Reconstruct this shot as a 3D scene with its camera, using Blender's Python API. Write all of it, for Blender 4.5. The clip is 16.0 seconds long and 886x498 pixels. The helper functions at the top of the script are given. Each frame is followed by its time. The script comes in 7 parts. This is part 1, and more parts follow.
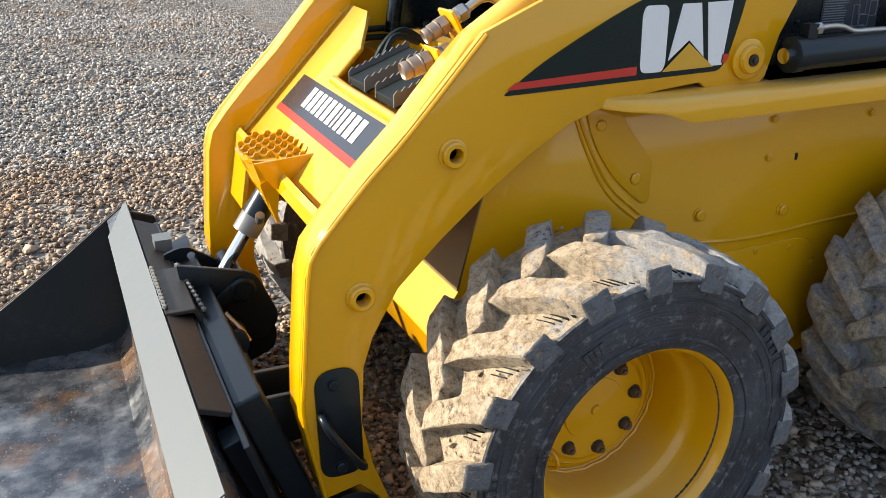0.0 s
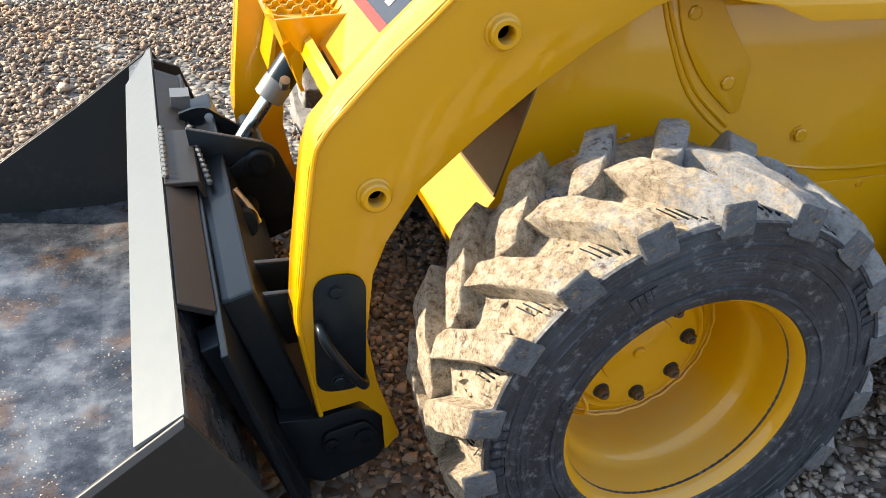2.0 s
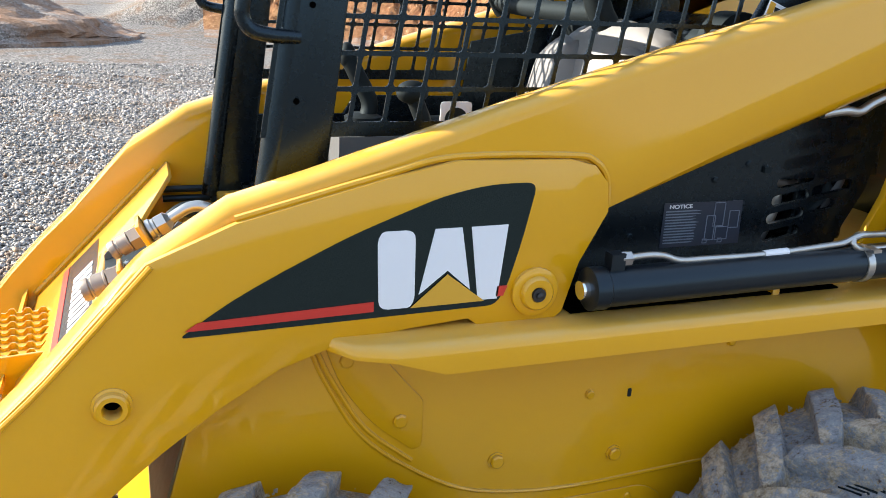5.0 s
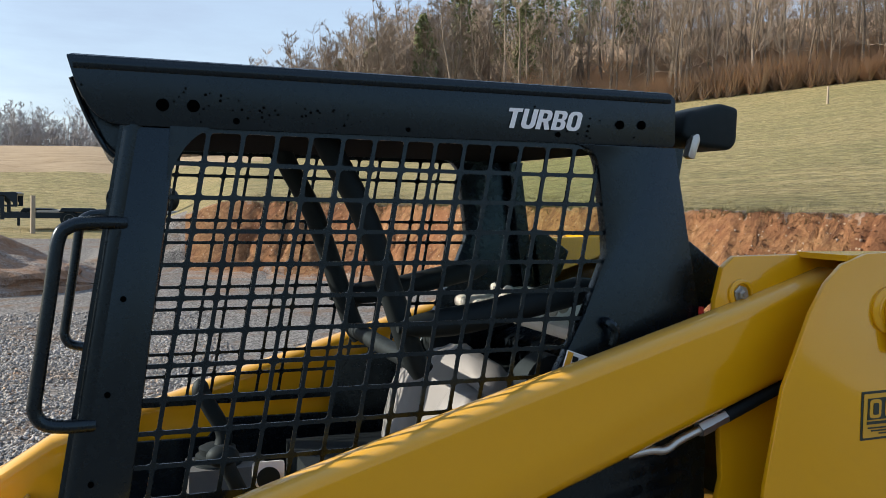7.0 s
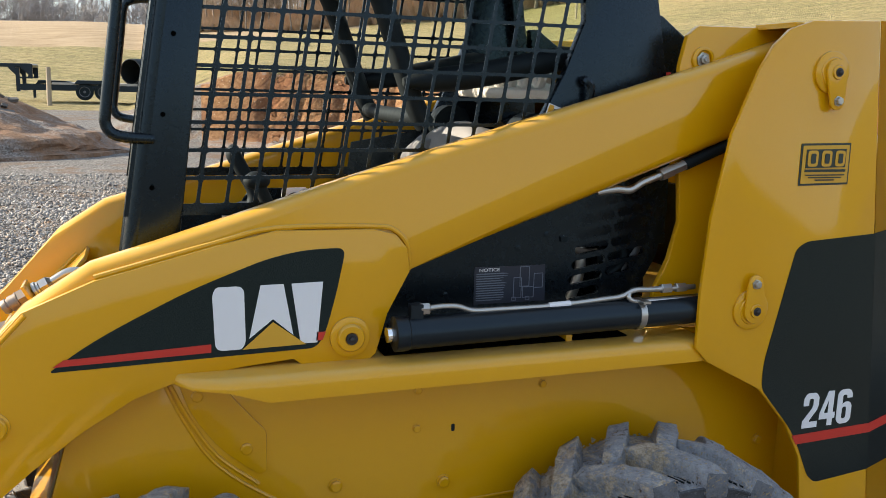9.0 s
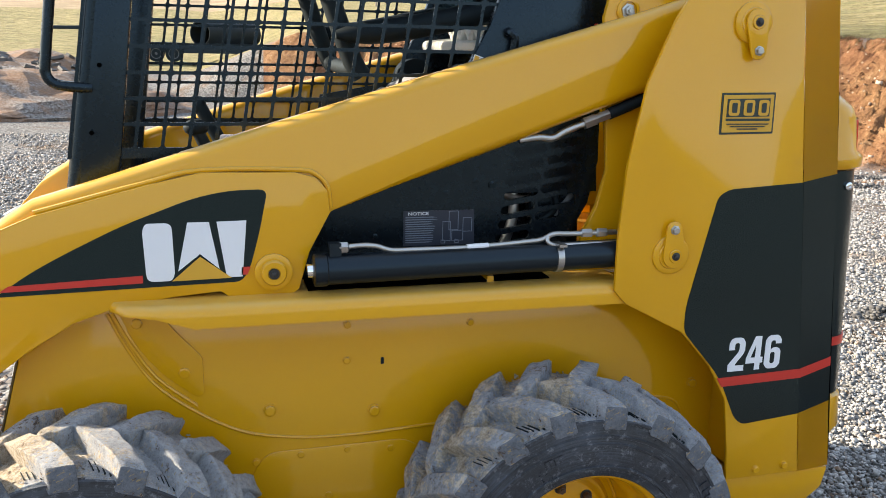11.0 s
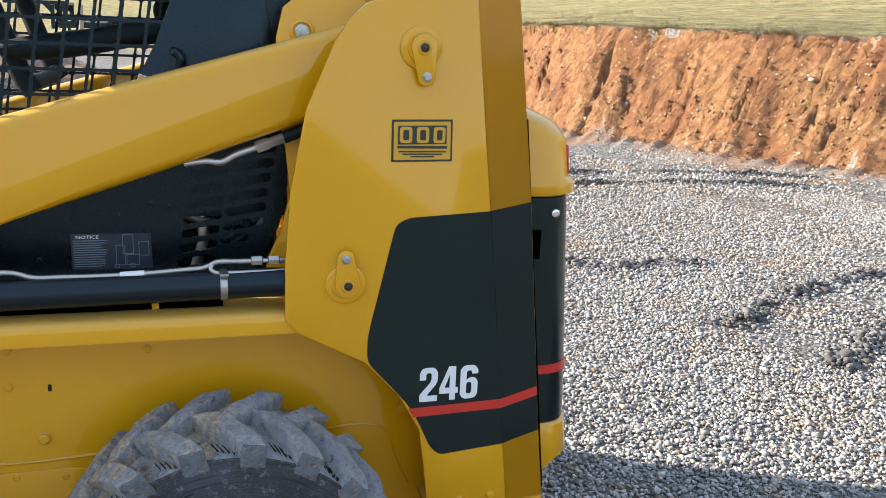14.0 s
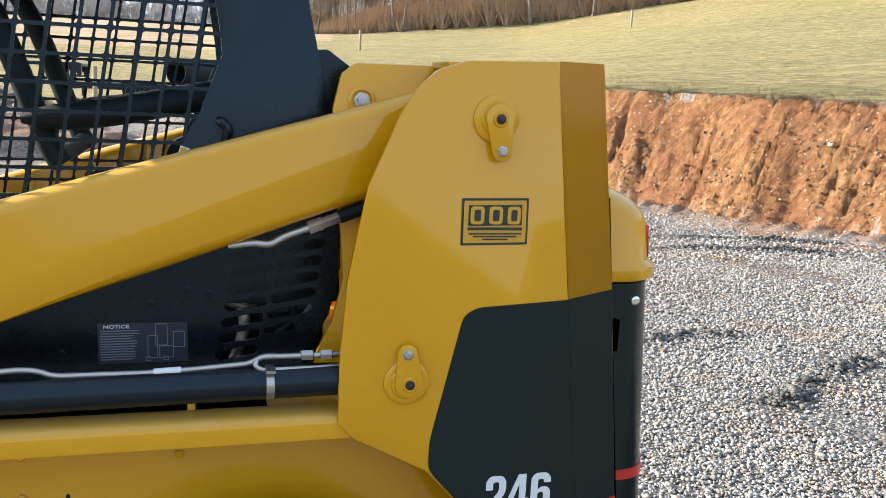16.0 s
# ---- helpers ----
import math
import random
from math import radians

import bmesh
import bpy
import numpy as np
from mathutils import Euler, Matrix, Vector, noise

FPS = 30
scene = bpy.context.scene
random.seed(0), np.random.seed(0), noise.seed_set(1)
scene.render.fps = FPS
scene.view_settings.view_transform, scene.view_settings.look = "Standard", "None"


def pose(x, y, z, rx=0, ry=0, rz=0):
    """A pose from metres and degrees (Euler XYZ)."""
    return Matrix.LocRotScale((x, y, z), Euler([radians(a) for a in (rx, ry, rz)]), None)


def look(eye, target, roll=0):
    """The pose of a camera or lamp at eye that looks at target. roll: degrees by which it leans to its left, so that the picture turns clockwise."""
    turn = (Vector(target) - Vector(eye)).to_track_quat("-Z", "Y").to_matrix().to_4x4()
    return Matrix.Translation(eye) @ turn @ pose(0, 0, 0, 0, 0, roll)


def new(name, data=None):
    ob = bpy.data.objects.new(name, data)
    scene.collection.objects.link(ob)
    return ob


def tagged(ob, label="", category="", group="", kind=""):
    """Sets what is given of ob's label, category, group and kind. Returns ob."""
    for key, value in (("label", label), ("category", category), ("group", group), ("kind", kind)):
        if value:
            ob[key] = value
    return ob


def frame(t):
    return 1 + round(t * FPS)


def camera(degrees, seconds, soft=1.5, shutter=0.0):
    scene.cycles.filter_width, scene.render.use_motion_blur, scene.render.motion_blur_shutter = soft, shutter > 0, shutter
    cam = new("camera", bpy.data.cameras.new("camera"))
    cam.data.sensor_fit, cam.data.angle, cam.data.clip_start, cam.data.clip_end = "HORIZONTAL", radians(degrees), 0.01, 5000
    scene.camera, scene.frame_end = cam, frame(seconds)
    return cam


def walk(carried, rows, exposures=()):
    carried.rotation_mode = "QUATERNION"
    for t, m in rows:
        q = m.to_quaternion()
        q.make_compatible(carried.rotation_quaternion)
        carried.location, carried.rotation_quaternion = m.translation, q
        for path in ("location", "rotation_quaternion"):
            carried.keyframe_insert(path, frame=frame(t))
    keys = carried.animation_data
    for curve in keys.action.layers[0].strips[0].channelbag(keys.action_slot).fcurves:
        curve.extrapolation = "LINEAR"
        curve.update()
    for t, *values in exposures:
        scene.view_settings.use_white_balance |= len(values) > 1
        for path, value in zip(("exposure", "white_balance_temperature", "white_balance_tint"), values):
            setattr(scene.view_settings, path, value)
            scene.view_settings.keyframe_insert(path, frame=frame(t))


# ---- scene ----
cam = camera(54.58, 16.0, soft=0.85)
# seconds, eye, then the turn in degrees
PATH = [
    (0, -0.916, -1.915, 1.37, 67.693, -0.093, -24.421),
    (0.5, -0.838, -1.89, 1.338, 64.55, -2.66, -20.64),
    (1, -0.789, -1.866, 1.303, 62.292, -2.922, -18.742),
    (1.5, -0.762, -1.768, 1.286, 59.813, -3.459, -18.069),
    (2, -0.757, -1.688, 1.305, 58.909, -3.77, -17.804),
    (2.5, -0.686, -1.665, 1.394, 60.65, -3.75, -18.27),
    (3, -0.548, -1.711, 1.432, 65.207, -3.541, -18.427),
    (3.2, -0.502, -1.710, 1.46, 64.8, -3.75, -18.8),
    (5.3, -0.132, -1.778, 1.612, 74.557, -2.506, -19.867),
    (5.5, -0.074, -1.797, 1.679, 76.186, -2.719, -20.109),
    (6, 0.008, -1.824, 1.829, 81.0, -2.39, -21.3),
    (6.5, 0.0626, -1.8811, 1.8511, 86.399, -1.376, -20.648),
    (7, 0.0862, -1.9, 1.835, 86.925, -1.002, -20.591),
    (7.5, 0.0934, -1.9279, 1.8261, 87.052, -0.671, -20.532),
    (8, 0.0938, -1.9743, 1.7315, 86.989, -0.633, -20.194),
    (8.5, 0.0535, -2.0762, 1.63, 84.239, -1.087, -19.899),
    (9, 0.0116, -2.2225, 1.5811, 79.175, -1.525, -19.525),
    (9.2, 0.018, -2.2843, 1.5487, 79.866, -1.858, -19.483),
    (11.3, 0.3854, -2.4454, 1.5715, 76.167, -0.98, -14.238),
    (11.5, 0.4478, -2.4329, 1.5671, 76.041, -0.938, -13.936),
    (12, 0.6074, -2.3749, 1.6078, 75.43, -1.08, -13.522),
    (12.5, 0.7576, -2.3697, 1.6585, 75.9, -1.436, -14.136),
    (13, 0.9334, -2.4303, 1.6683, 76.094, -1.783, -15.081),
    (13.5, 1.0314, -2.5262, 1.6747, 75.359, -2.116, -15.691),
    (14, 1.046, -2.5574, 1.6858, 75.38, -2.436, -15.806),
    (14.5, 1.0497, -2.5591, 1.6872, 75.313, -2.963, -15.718),
    (15, 1.0483, -2.5455, 1.6833, 75.393, -3.212, -15.594),
    (15.5, 1.0453, -2.4677, 1.6938, 76.184, -3.39, -15.507),
    (15.8, 1.021, -2.389, 1.675, 79.819, -2.953, -15.271),
    (16, 0.9675, -2.2892, 1.6927, 79.325, -2.742, -15.417),
]
# the clip's camera closes its iris while the sky is in the picture
EXPOSURES = [(0.0, 1.38, 7600, 10), (1.0, 1.6, 7600, 10), (2.0, 1.7, 7600, 10), (3.2, 1.5, 7600, 10), (5.3, 1.9, 6850, 10), (6.0, 1.8, 6650, 10), (6.5, 1.17, 6850, 10), (7.0, 0.9, 7000, 10), (7.8, 0.92, 7250, 10), (8.5, 1.17, 7450, 10), (9.2, 1.48, 7650, 10), (11.3, 1.8, 7350, 10), (12.2, 1.92, 7250, 10), (13.0, 1.86, 7200, 10), (14.5, 1.75, 7100, 10), (16.0, 1.7, 7150, 10)]
walk(cam, [(t, pose(*row)) for t, *row in PATH], EXPOSURES)
# ---- camera end ----

# ---- world and sun ----
SUN_AZ, SUN_EL = radians(157), radians(24)      # the sun stands ahead of the bucket, a little to the far side
SUN_DIR = Vector((math.cos(SUN_AZ) * math.cos(SUN_EL), math.sin(SUN_AZ) * math.cos(SUN_EL), math.sin(SUN_EL)))
world = bpy.data.worlds.new("sky")
scene.world = world
world.use_nodes = True
wn = world.node_tree
sky = wn.nodes.new("ShaderNodeTexSky")
sky.sky_type, sky.sun_disc = "NISHITA", False
sky.sun_elevation, sky.sun_rotation = SUN_EL, math.atan2(SUN_DIR.x, SUN_DIR.y)
sky.air_density, sky.dust_density, sky.ozone_density = 1.0, 0.5, 1.2
# thin high cloud, drawn out into streaks
wc, wm, wz = wn.nodes.new("ShaderNodeTexCoord"), wn.nodes.new("ShaderNodeMapping"), wn.nodes.new("ShaderNodeTexNoise")
wm.inputs["Rotation"].default_value, wm.inputs["Scale"].default_value = (0.0, 0.35, 0.5), (1.6, 1.6, 9.0)
wz.inputs["Scale"].default_value, wz.inputs["Detail"].default_value, wz.inputs["Roughness"].default_value = 1.7, 7, 0.6
wr, wx = wn.nodes.new("ShaderNodeMapRange"), wn.nodes.new("ShaderNodeMix")
wr.inputs[1].default_value, wr.inputs[2].default_value, wr.inputs[3].default_value, wr.inputs[4].default_value = 0.42, 0.72, 0.68, 0.95
wx.data_type = "RGBA"
wx.inputs[7].default_value = (1.68, 2.22, 3.15, 1)
wn.links.new(wc.outputs["Generated"], wm.inputs[0])
wn.links.new(wm.outputs[0], wz.inputs["Vector"])
wn.links.new(wz.outputs[0], wr.inputs[0])
wn.links.new(wr.outputs[0], wx.inputs[0])
wn.links.new(sky.outputs[0], wx.inputs[6])
wn.links.new(wx.outputs[2], wn.nodes["Background"].inputs[0])
wn.nodes["Background"].inputs[1].default_value = 0.15
sun = new("sun", bpy.data.lights.new("sun", "SUN"))
sun.data.energy, sun.data.angle, sun.data.color = 4.3, radians(0.6), (1.0, 0.93, 0.82)
sun.matrix_world = look((0, 0, 0), -SUN_DIR)


# ---- materials ----
def nodes_of(name):
    m = bpy.data.materials.new(name)
    m.use_nodes = True
    t = m.node_tree
    return m, t, t.nodes["Principled BSDF"], t.nodes.new, t.links.new


def ramp(t, fac, stops):
    r = t.nodes.new("ShaderNodeValToRGB")
    e = r.color_ramp.elements
    while len(e) < len(stops):
        e.new(0.5)
    for el, (p, c) in zip(e, stops):
        el.position, el.color = p, (*c, 1) if len(c) == 3 else c
    t.links.new(fac, r.inputs[0])
    return r.outputs[0]


def tex_noise(t, scale, detail=4, rough=0.6, coord="Object", stretch=None, turn=None):
    c = t.nodes.new("ShaderNodeTexCoord")
    n = t.nodes.new("ShaderNodeTexNoise")
    n.inputs["Scale"].default_value, n.inputs["Detail"].default_value, n.inputs["Roughness"].default_value = scale, detail, rough
    src = c.outputs[coord]
    if turn:
        mt = t.nodes.new("ShaderNodeMapping")
        mt.inputs["Rotation"].default_value = turn
        t.links.new(src, mt.inputs[0])
        src = mt.outputs[0]
    if stretch:
        mp = t.nodes.new("ShaderNodeMapping")
        mp.inputs["Scale"].default_value = stretch
        t.links.new(src, mp.inputs[0])
        src = mp.outputs[0]
    t.links.new(src, n.inputs["Vector"])
    return n.outputs["Fac"]


def tex_voronoi(t, scale, feature="F1", coord="Object"):
    c = t.nodes.new("ShaderNodeTexCoord")
    n = t.nodes.new("ShaderNodeTexVoronoi")
    n.feature = feature
    n.inputs["Scale"].default_value = scale
    t.links.new(c.outputs[coord], n.inputs["Vector"])
    return n


def blend(t, fac, a, b, kind="MIX"):
    m = t.nodes.new("ShaderNodeMix")
    m.data_type, m.blend_type = "RGBA", kind
    for sock, v in ((m.inputs[0], fac), (m.inputs[6], a), (m.inputs[7], b)):
        if isinstance(v, (float, int)):
            sock.default_value = v
        elif isinstance(v, tuple):
            sock.default_value = (*v, 1) if len(v) == 3 else v
        else:
            t.links.new(v, sock)
    return m.outputs[2]


def bump(t, bsdf, height, strength, distance):
    b = t.nodes.new("ShaderNodeBump")
    b.inputs["Strength"].default_value, b.inputs["Distance"].default_value = strength, distance
    t.links.new(height, b.inputs["Height"])
    t.links.new(b.outputs[0], bsdf.inputs["Normal"])
    return b


def paint(name, colour, rough, dust=(0.35, 0.29, 0.2), dusty=0.25, metal=0.0, coat=0.0, orange=0.0006, spec=0.5, tint=(1, 1, 1), coat_rough=0.12, pale_top=None):
    """Painted or bare metal with dust in patches, fine scratches and an uneven gloss."""
    m, t, b, nn, ln = nodes_of(name)
    big, fine = tex_noise(t, 2.3, 5), tex_noise(t, 45, 6, 0.7)
    mask = ramp(t, big, [(0.45, (0, 0, 0)), (0.8, (1, 1, 1))])
    grit = ramp(t, fine, [(0.5, (0, 0, 0)), (0.75, (1, 1, 1))])
    both = blend(t, 1.0, mask, grit, "MULTIPLY")
    tone = blend(t, big, tuple(c * 0.93 for c in colour), tuple(min(1, c * 1.06) for c in colour))
    sc = nn("ShaderNodeMath")
    sc.operation, sc.inputs[1].default_value = "MULTIPLY", dusty
    ln(both, sc.inputs[0])
    coloured = blend(t, sc.outputs[0], tone, dust)
    if pale_top:
        # fine dust and dried dew on upward faces, and the sky's pale sheen put into their colour
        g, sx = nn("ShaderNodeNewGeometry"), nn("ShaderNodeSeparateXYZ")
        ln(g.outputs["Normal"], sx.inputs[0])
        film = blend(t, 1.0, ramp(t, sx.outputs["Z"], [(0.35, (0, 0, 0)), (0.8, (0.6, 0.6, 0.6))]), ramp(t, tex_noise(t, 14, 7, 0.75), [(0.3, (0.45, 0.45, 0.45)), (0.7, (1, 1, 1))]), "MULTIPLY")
        coloured = blend(t, film, coloured, pale_top)
    ln(coloured, b.inputs["Base Color"])
    r = nn("ShaderNodeMapRange")
    r.inputs[3].default_value, r.inputs[4].default_value = rough * 0.8, min(1, rough * 1.35)
    ln(fine, r.inputs[0])
    ln(r.outputs[0], b.inputs["Roughness"])
    b.inputs["Metallic"].default_value = metal
    b.inputs["Coat Weight"].default_value, b.inputs["Coat Roughness"].default_value = coat, coat_rough
    b.inputs["Specular IOR Level"].default_value = spec
    b.inputs["Specular Tint"].default_value = (*tint, 1)
    bump(t, b, tex_noise(t, 160, 3), 0.25, orange)
    return m


YELLOW = paint("yellow_paint", (0.66, 0.318, 0.006), 0.36, dust=(0.55, 0.33, 0.10), dusty=0.08, coat=0.9, spec=0.12, coat_rough=0.07, pale_top=(0.50, 0.34, 0.13))
BLACK = paint("black_paint", (0.008, 0.010, 0.013), 0.30, dust=(0.11, 0.10, 0.09), dusty=0.2, spec=0.4, tint=(0.55, 0.8, 1))
CAB_BLACK = paint("cab_black", (0.0025, 0.004, 0.006), 0.25, dust=(0.03, 0.033, 0.036), dusty=0.06, spec=0.46, tint=(0.55, 0.8, 1))
BUCKET_EDGE = paint("bare_grey_steel", (0.16, 0.178, 0.19), 0.34, dust=(0.16, 0.15, 0.14), dusty=0.45, metal=0.3)
STEEL = paint("zinc_steel", (0.42, 0.42, 0.41), 0.3, dust=(0.3, 0.25, 0.18), dusty=0.4, metal=0.9)
CHROME = paint("chrome_rod", (0.8, 0.82, 0.85), 0.1, dusty=0.05, metal=1.0, orange=0.0001)
RUSTY = paint("rusty_steel", (0.026, 0.025, 0.025), 0.45, dust=(0.12, 0.065, 0.04), dusty=0.5, metal=0.2)
RUBBER = paint("black_rubber", (0.007, 0.009, 0.010), 0.6, dust=(0.09, 0.085, 0.08), dusty=0.15, spec=0.3, tint=(0.6, 0.85, 1))
# near-black that paints the shade inside openings and gaps, also used for paint chips
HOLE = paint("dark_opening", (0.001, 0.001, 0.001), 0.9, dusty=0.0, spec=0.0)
FELT = paint("black_felt", (0.003, 0.003, 0.0035), 0.95, dusty=0.0, spec=0.05)
DECAL_BLACK = paint("black_decal", (0.005, 0.0085, 0.009), 0.18, dust=(0.06, 0.065, 0.065), dusty=0.1, spec=0.5, tint=(0.6, 0.9, 1))
DECAL_BLUE = paint("blue_black_decal", (0.02, 0.023, 0.032), 0.22, dusty=0.1, spec=0.8)
RED = paint("red_decal", (0.55, 0.03, 0.02), 0.35, dusty=0.05)
WHITE = paint("white_decal", (0.72, 0.73, 0.76), 0.4, dusty=0.1)
FOAM = paint("pale_ribbed_foam", (0.55, 0.53, 0.49), 0.8, dusty=0.3)
PLASTIC = paint("grey_plastic", (0.10, 0.105, 0.11), 0.45, dusty=0.3)
STUD = paint("brown_steel_nut", (0.11, 0.075, 0.055), 0.4, dust=(0.3, 0.2, 0.12), dusty=0.4, metal=0.4)
SOILED_SHADE = paint("soiled_brown_paint", (0.13, 0.085, 0.03), 0.5, dust=(0.2, 0.14, 0.08), dusty=0.5)
TAIL_RED = paint("red_lens", (0.5, 0.02, 0.012), 0.2, dusty=0.05)
BUCKET_SIDE = paint("black_bucket_paint", (0.014, 0.017, 0.019), 0.32, dust=(0.14, 0.13, 0.12), dusty=0.2, spec=0.4)
SEAT_LIGHT = paint("pale_grey_vinyl", (0.20, 0.20, 0.205), 0.55, dusty=0.25)
COUPLER = paint("dusty_coupler_steel", (0.24, 0.205, 0.18), 0.45, dust=(0.3, 0.2, 0.14), dusty=0.7, metal=0.6)
YELLOW_FLAT = paint("yellow_decal", (0.62, 0.33, 0.03), 0.4, dusty=0.05)
DECAL_GREEN = paint("dark_green_decal", (0.016, 0.030, 0.026), 0.4, dusty=0.1)
NOTICE_BLUE = paint("notice_blue", (0.018, 0.024, 0.042), 0.35, dusty=0.2)
NOTICE_WHITE = paint("notice_white", (0.16, 0.19, 0.24), 0.4, dusty=0.1)


def polar(t, nn, ln):
    """Radius and angle round the wheel's axle, as a vector for textures."""
    c, sx = nn("ShaderNodeTexCoord"), nn("ShaderNodeSeparateXYZ")
    ln(c.outputs["Object"], sx.inputs[0])
    an, xx, zz, sm, rt, cb = (nn("ShaderNodeMath") for _ in range(5)), None, None, None, None, nn("ShaderNodeCombineXYZ")
    an, xx, zz, sm, rt = an
    an.operation, xx.operation, zz.operation, sm.operation, rt.operation = "ARCTAN2", "MULTIPLY", "MULTIPLY", "ADD", "SQRT"
    ln(sx.outputs["Z"], an.inputs[0]), ln(sx.outputs["X"], an.inputs[1])
    for node, key in ((xx, "X"), (zz, "Z")):
        ln(sx.outputs[key], node.inputs[0]), ln(sx.outputs[key], node.inputs[1])
    ln(xx.outputs[0], sm.inputs[0]), ln(zz.outputs[0], sm.inputs[1]), ln(sm.outputs[0], rt.inputs[0])
    ln(rt.outputs[0], cb.inputs[0]), ln(an.outputs[0], cb.inputs[1])
    return cb.outputs[0]


def m_tyre():
    m, t, b, nn, ln = nodes_of("tyre_rubber")
    cloud, fine = tex_noise(t, 6, 7, 0.7), tex_noise(t, 85, 7, 0.8)
    vec = polar(t, nn, ln)
    rubs = []
    for scale in ((260, 2.2, 1), (40, 9.0, 1)):
        mp, nz = nn("ShaderNodeMapping"), nn("ShaderNodeTexNoise")
        mp.inputs["Scale"].default_value = scale
        nz.inputs["Scale"].default_value, nz.inputs["Detail"].default_value, nz.inputs["Roughness"].default_value = 1.0, 6, 0.7
        ln(vec, mp.inputs[0]), ln(mp.outputs[0], nz.inputs["Vector"])
        rubs.append(nz.outputs[0])
    base = ramp(t, fine, [(0.3, (0.008, 0.0105, 0.015)), (0.7, (0.028, 0.034, 0.044))])
    scuff = ramp(t, blend(t, 0.5, rubs[0], cloud), [(0.47, (0, 0, 0)), (0.6, (0.85, 0.85, 0.85))])
    col = blend(t, scuff, base, (0.055, 0.066, 0.085))
    dust = ramp(t, blend(t, 0.5, rubs[1], fine), [(0.53, (0, 0, 0)), (0.60, (0.75, 0.75, 0.75))])
    ln(blend(t, dust, col, (0.16, 0.172, 0.19)), b.inputs["Base Color"])
    ln(ramp(t, cloud, [(0.35, (0.26, 0.26, 0.26)), (0.65, (0.5, 0.5, 0.5))]), b.inputs["Roughness"])
    bump(t, b, blend(t, 0.5, fine, rubs[0]), 0.6, 0.004)
    return m


def m_mud(name, lo, hi, film, slant=0.0):
    """Rubber under a film of pale dust, with crusts of tan mud and dark, damp crumbs and straw in it."""
    m, t, b, nn, ln = nodes_of(name)
    cloud, mid, fine = tex_noise(t, 11, 8, 0.75), tex_noise(t, 55, 9, 0.8), tex_noise(t, 240, 9, 0.85)
    chaff = tex_noise(t, 60, 4, 0.6, stretch=(1, 5, 2.5), turn=(0.6, 0.5, 0.3))
    rub = ramp(t, blend(t, 0.55, fine, mid), [(0.40, tuple(c * 0.55 for c in film)), (0.485, tuple(c * 0.95 for c in film)), (0.58, tuple(min(1, c * 1.3) for c in film))])
    mud = ramp(t, blend(t, 0.6, fine, mid), [(0.42, (0.15, 0.095, 0.055)), (0.475, (0.37, 0.295, 0.21)), (0.56, (0.60, 0.51, 0.40))])
    c, sx, ma = nn("ShaderNodeTexCoord"), nn("ShaderNodeSeparateXYZ"), nn("ShaderNodeMath")
    ln(c.outputs["Object"], sx.inputs[0])
    ma.operation, ma.inputs[1].default_value = "MULTIPLY_ADD", -slant
    ln(sx.outputs["X"], ma.inputs[0])
    ln(blend(t, 0.35, cloud, mid), ma.inputs[2])
    mask = ramp(t, ma.outputs[0], [(lo, (0, 0, 0)), (hi, (1, 1, 1))])
    col = blend(t, mask, rub, mud)
    col = blend(t, ramp(t, blend(t, 0.5, mid, cloud), [(0.405, (0.9, 0.9, 0.9)), (0.43, (0, 0, 0))]), col, (0.10, 0.056, 0.032))
    col = blend(t, ramp(t, chaff, [(0.60, (0, 0, 0)), (0.64, (0.8, 0.8, 0.8))]), col, (0.42, 0.29, 0.13))
    ln(col, b.inputs["Base Color"])
    b.inputs["Roughness"].default_value = 0.82
    bump(t, b, blend(t, 0.45, mid, fine), 1.0, 0.013)
    return m


def m_bucket():
    """Scraped blue-black steel, half polished, with rust blotches and specks of dried soil."""
    m, t, b, nn, ln = nodes_of("worn_bucket_steel")
    cloud, mid, fine = tex_noise(t, 3.0, 6, 0.65), tex_noise(t, 9, 6, 0.7), tex_noise(t, 120, 5, 0.7)
    v = tex_voronoi(t, 110)
    base = ramp(t, mid, [(0.36, (0.035, 0.042, 0.054)), (0.52, (0.10, 0.113, 0.135)), (0.66, (0.24, 0.26, 0.285))])
    rust = ramp(t, fine, [(0.3, (0.13, 0.06, 0.03)), (0.7, (0.34, 0.20, 0.11))])
    col = blend(t, ramp(t, cloud, [(0.53, (0, 0, 0)), (0.64, (0.7, 0.7, 0.7))]), base, rust)
    near = blend(t, 1.0, ramp(t, v.outputs["Distance"], [(0.16, (1, 1, 1)), (0.26, (0, 0, 0))]), ramp(t, cloud, [(0.40, (0, 0, 0)), (0.55, (1, 1, 1))]), "MULTIPLY")
    pick = ramp(t, v.outputs["Color"], [(0.50, (0, 0, 0)), (0.56, (1, 1, 1))])
    speck = blend(t, 1.0, near, pick, "MULTIPLY")
    ln(blend(t, speck, col, (0.42, 0.36, 0.29)), b.inputs["Base Color"])
    ln(ramp(t, mid, [(0.3, (0.16, 0.16, 0.16)), (0.7, (0.42, 0.42, 0.42))]), b.inputs["Roughness"])
    b.inputs["Metallic"].default_value = 0.55
    bump(t, b, blend(t, 0.5, mid, speck), 0.5, 0.006)
    return m


BUCKET_IN = m_bucket()


def m_glass():
    m, t, b, nn, ln = nodes_of("green_glass")
    b.inputs["Base Color"].default_value = (0.75, 0.86, 0.72, 1)
    b.inputs["Transmission Weight"].default_value, b.inputs["Roughness"].default_value, b.inputs["IOR"].default_value = 1.0, 0.02, 1.1
    return m


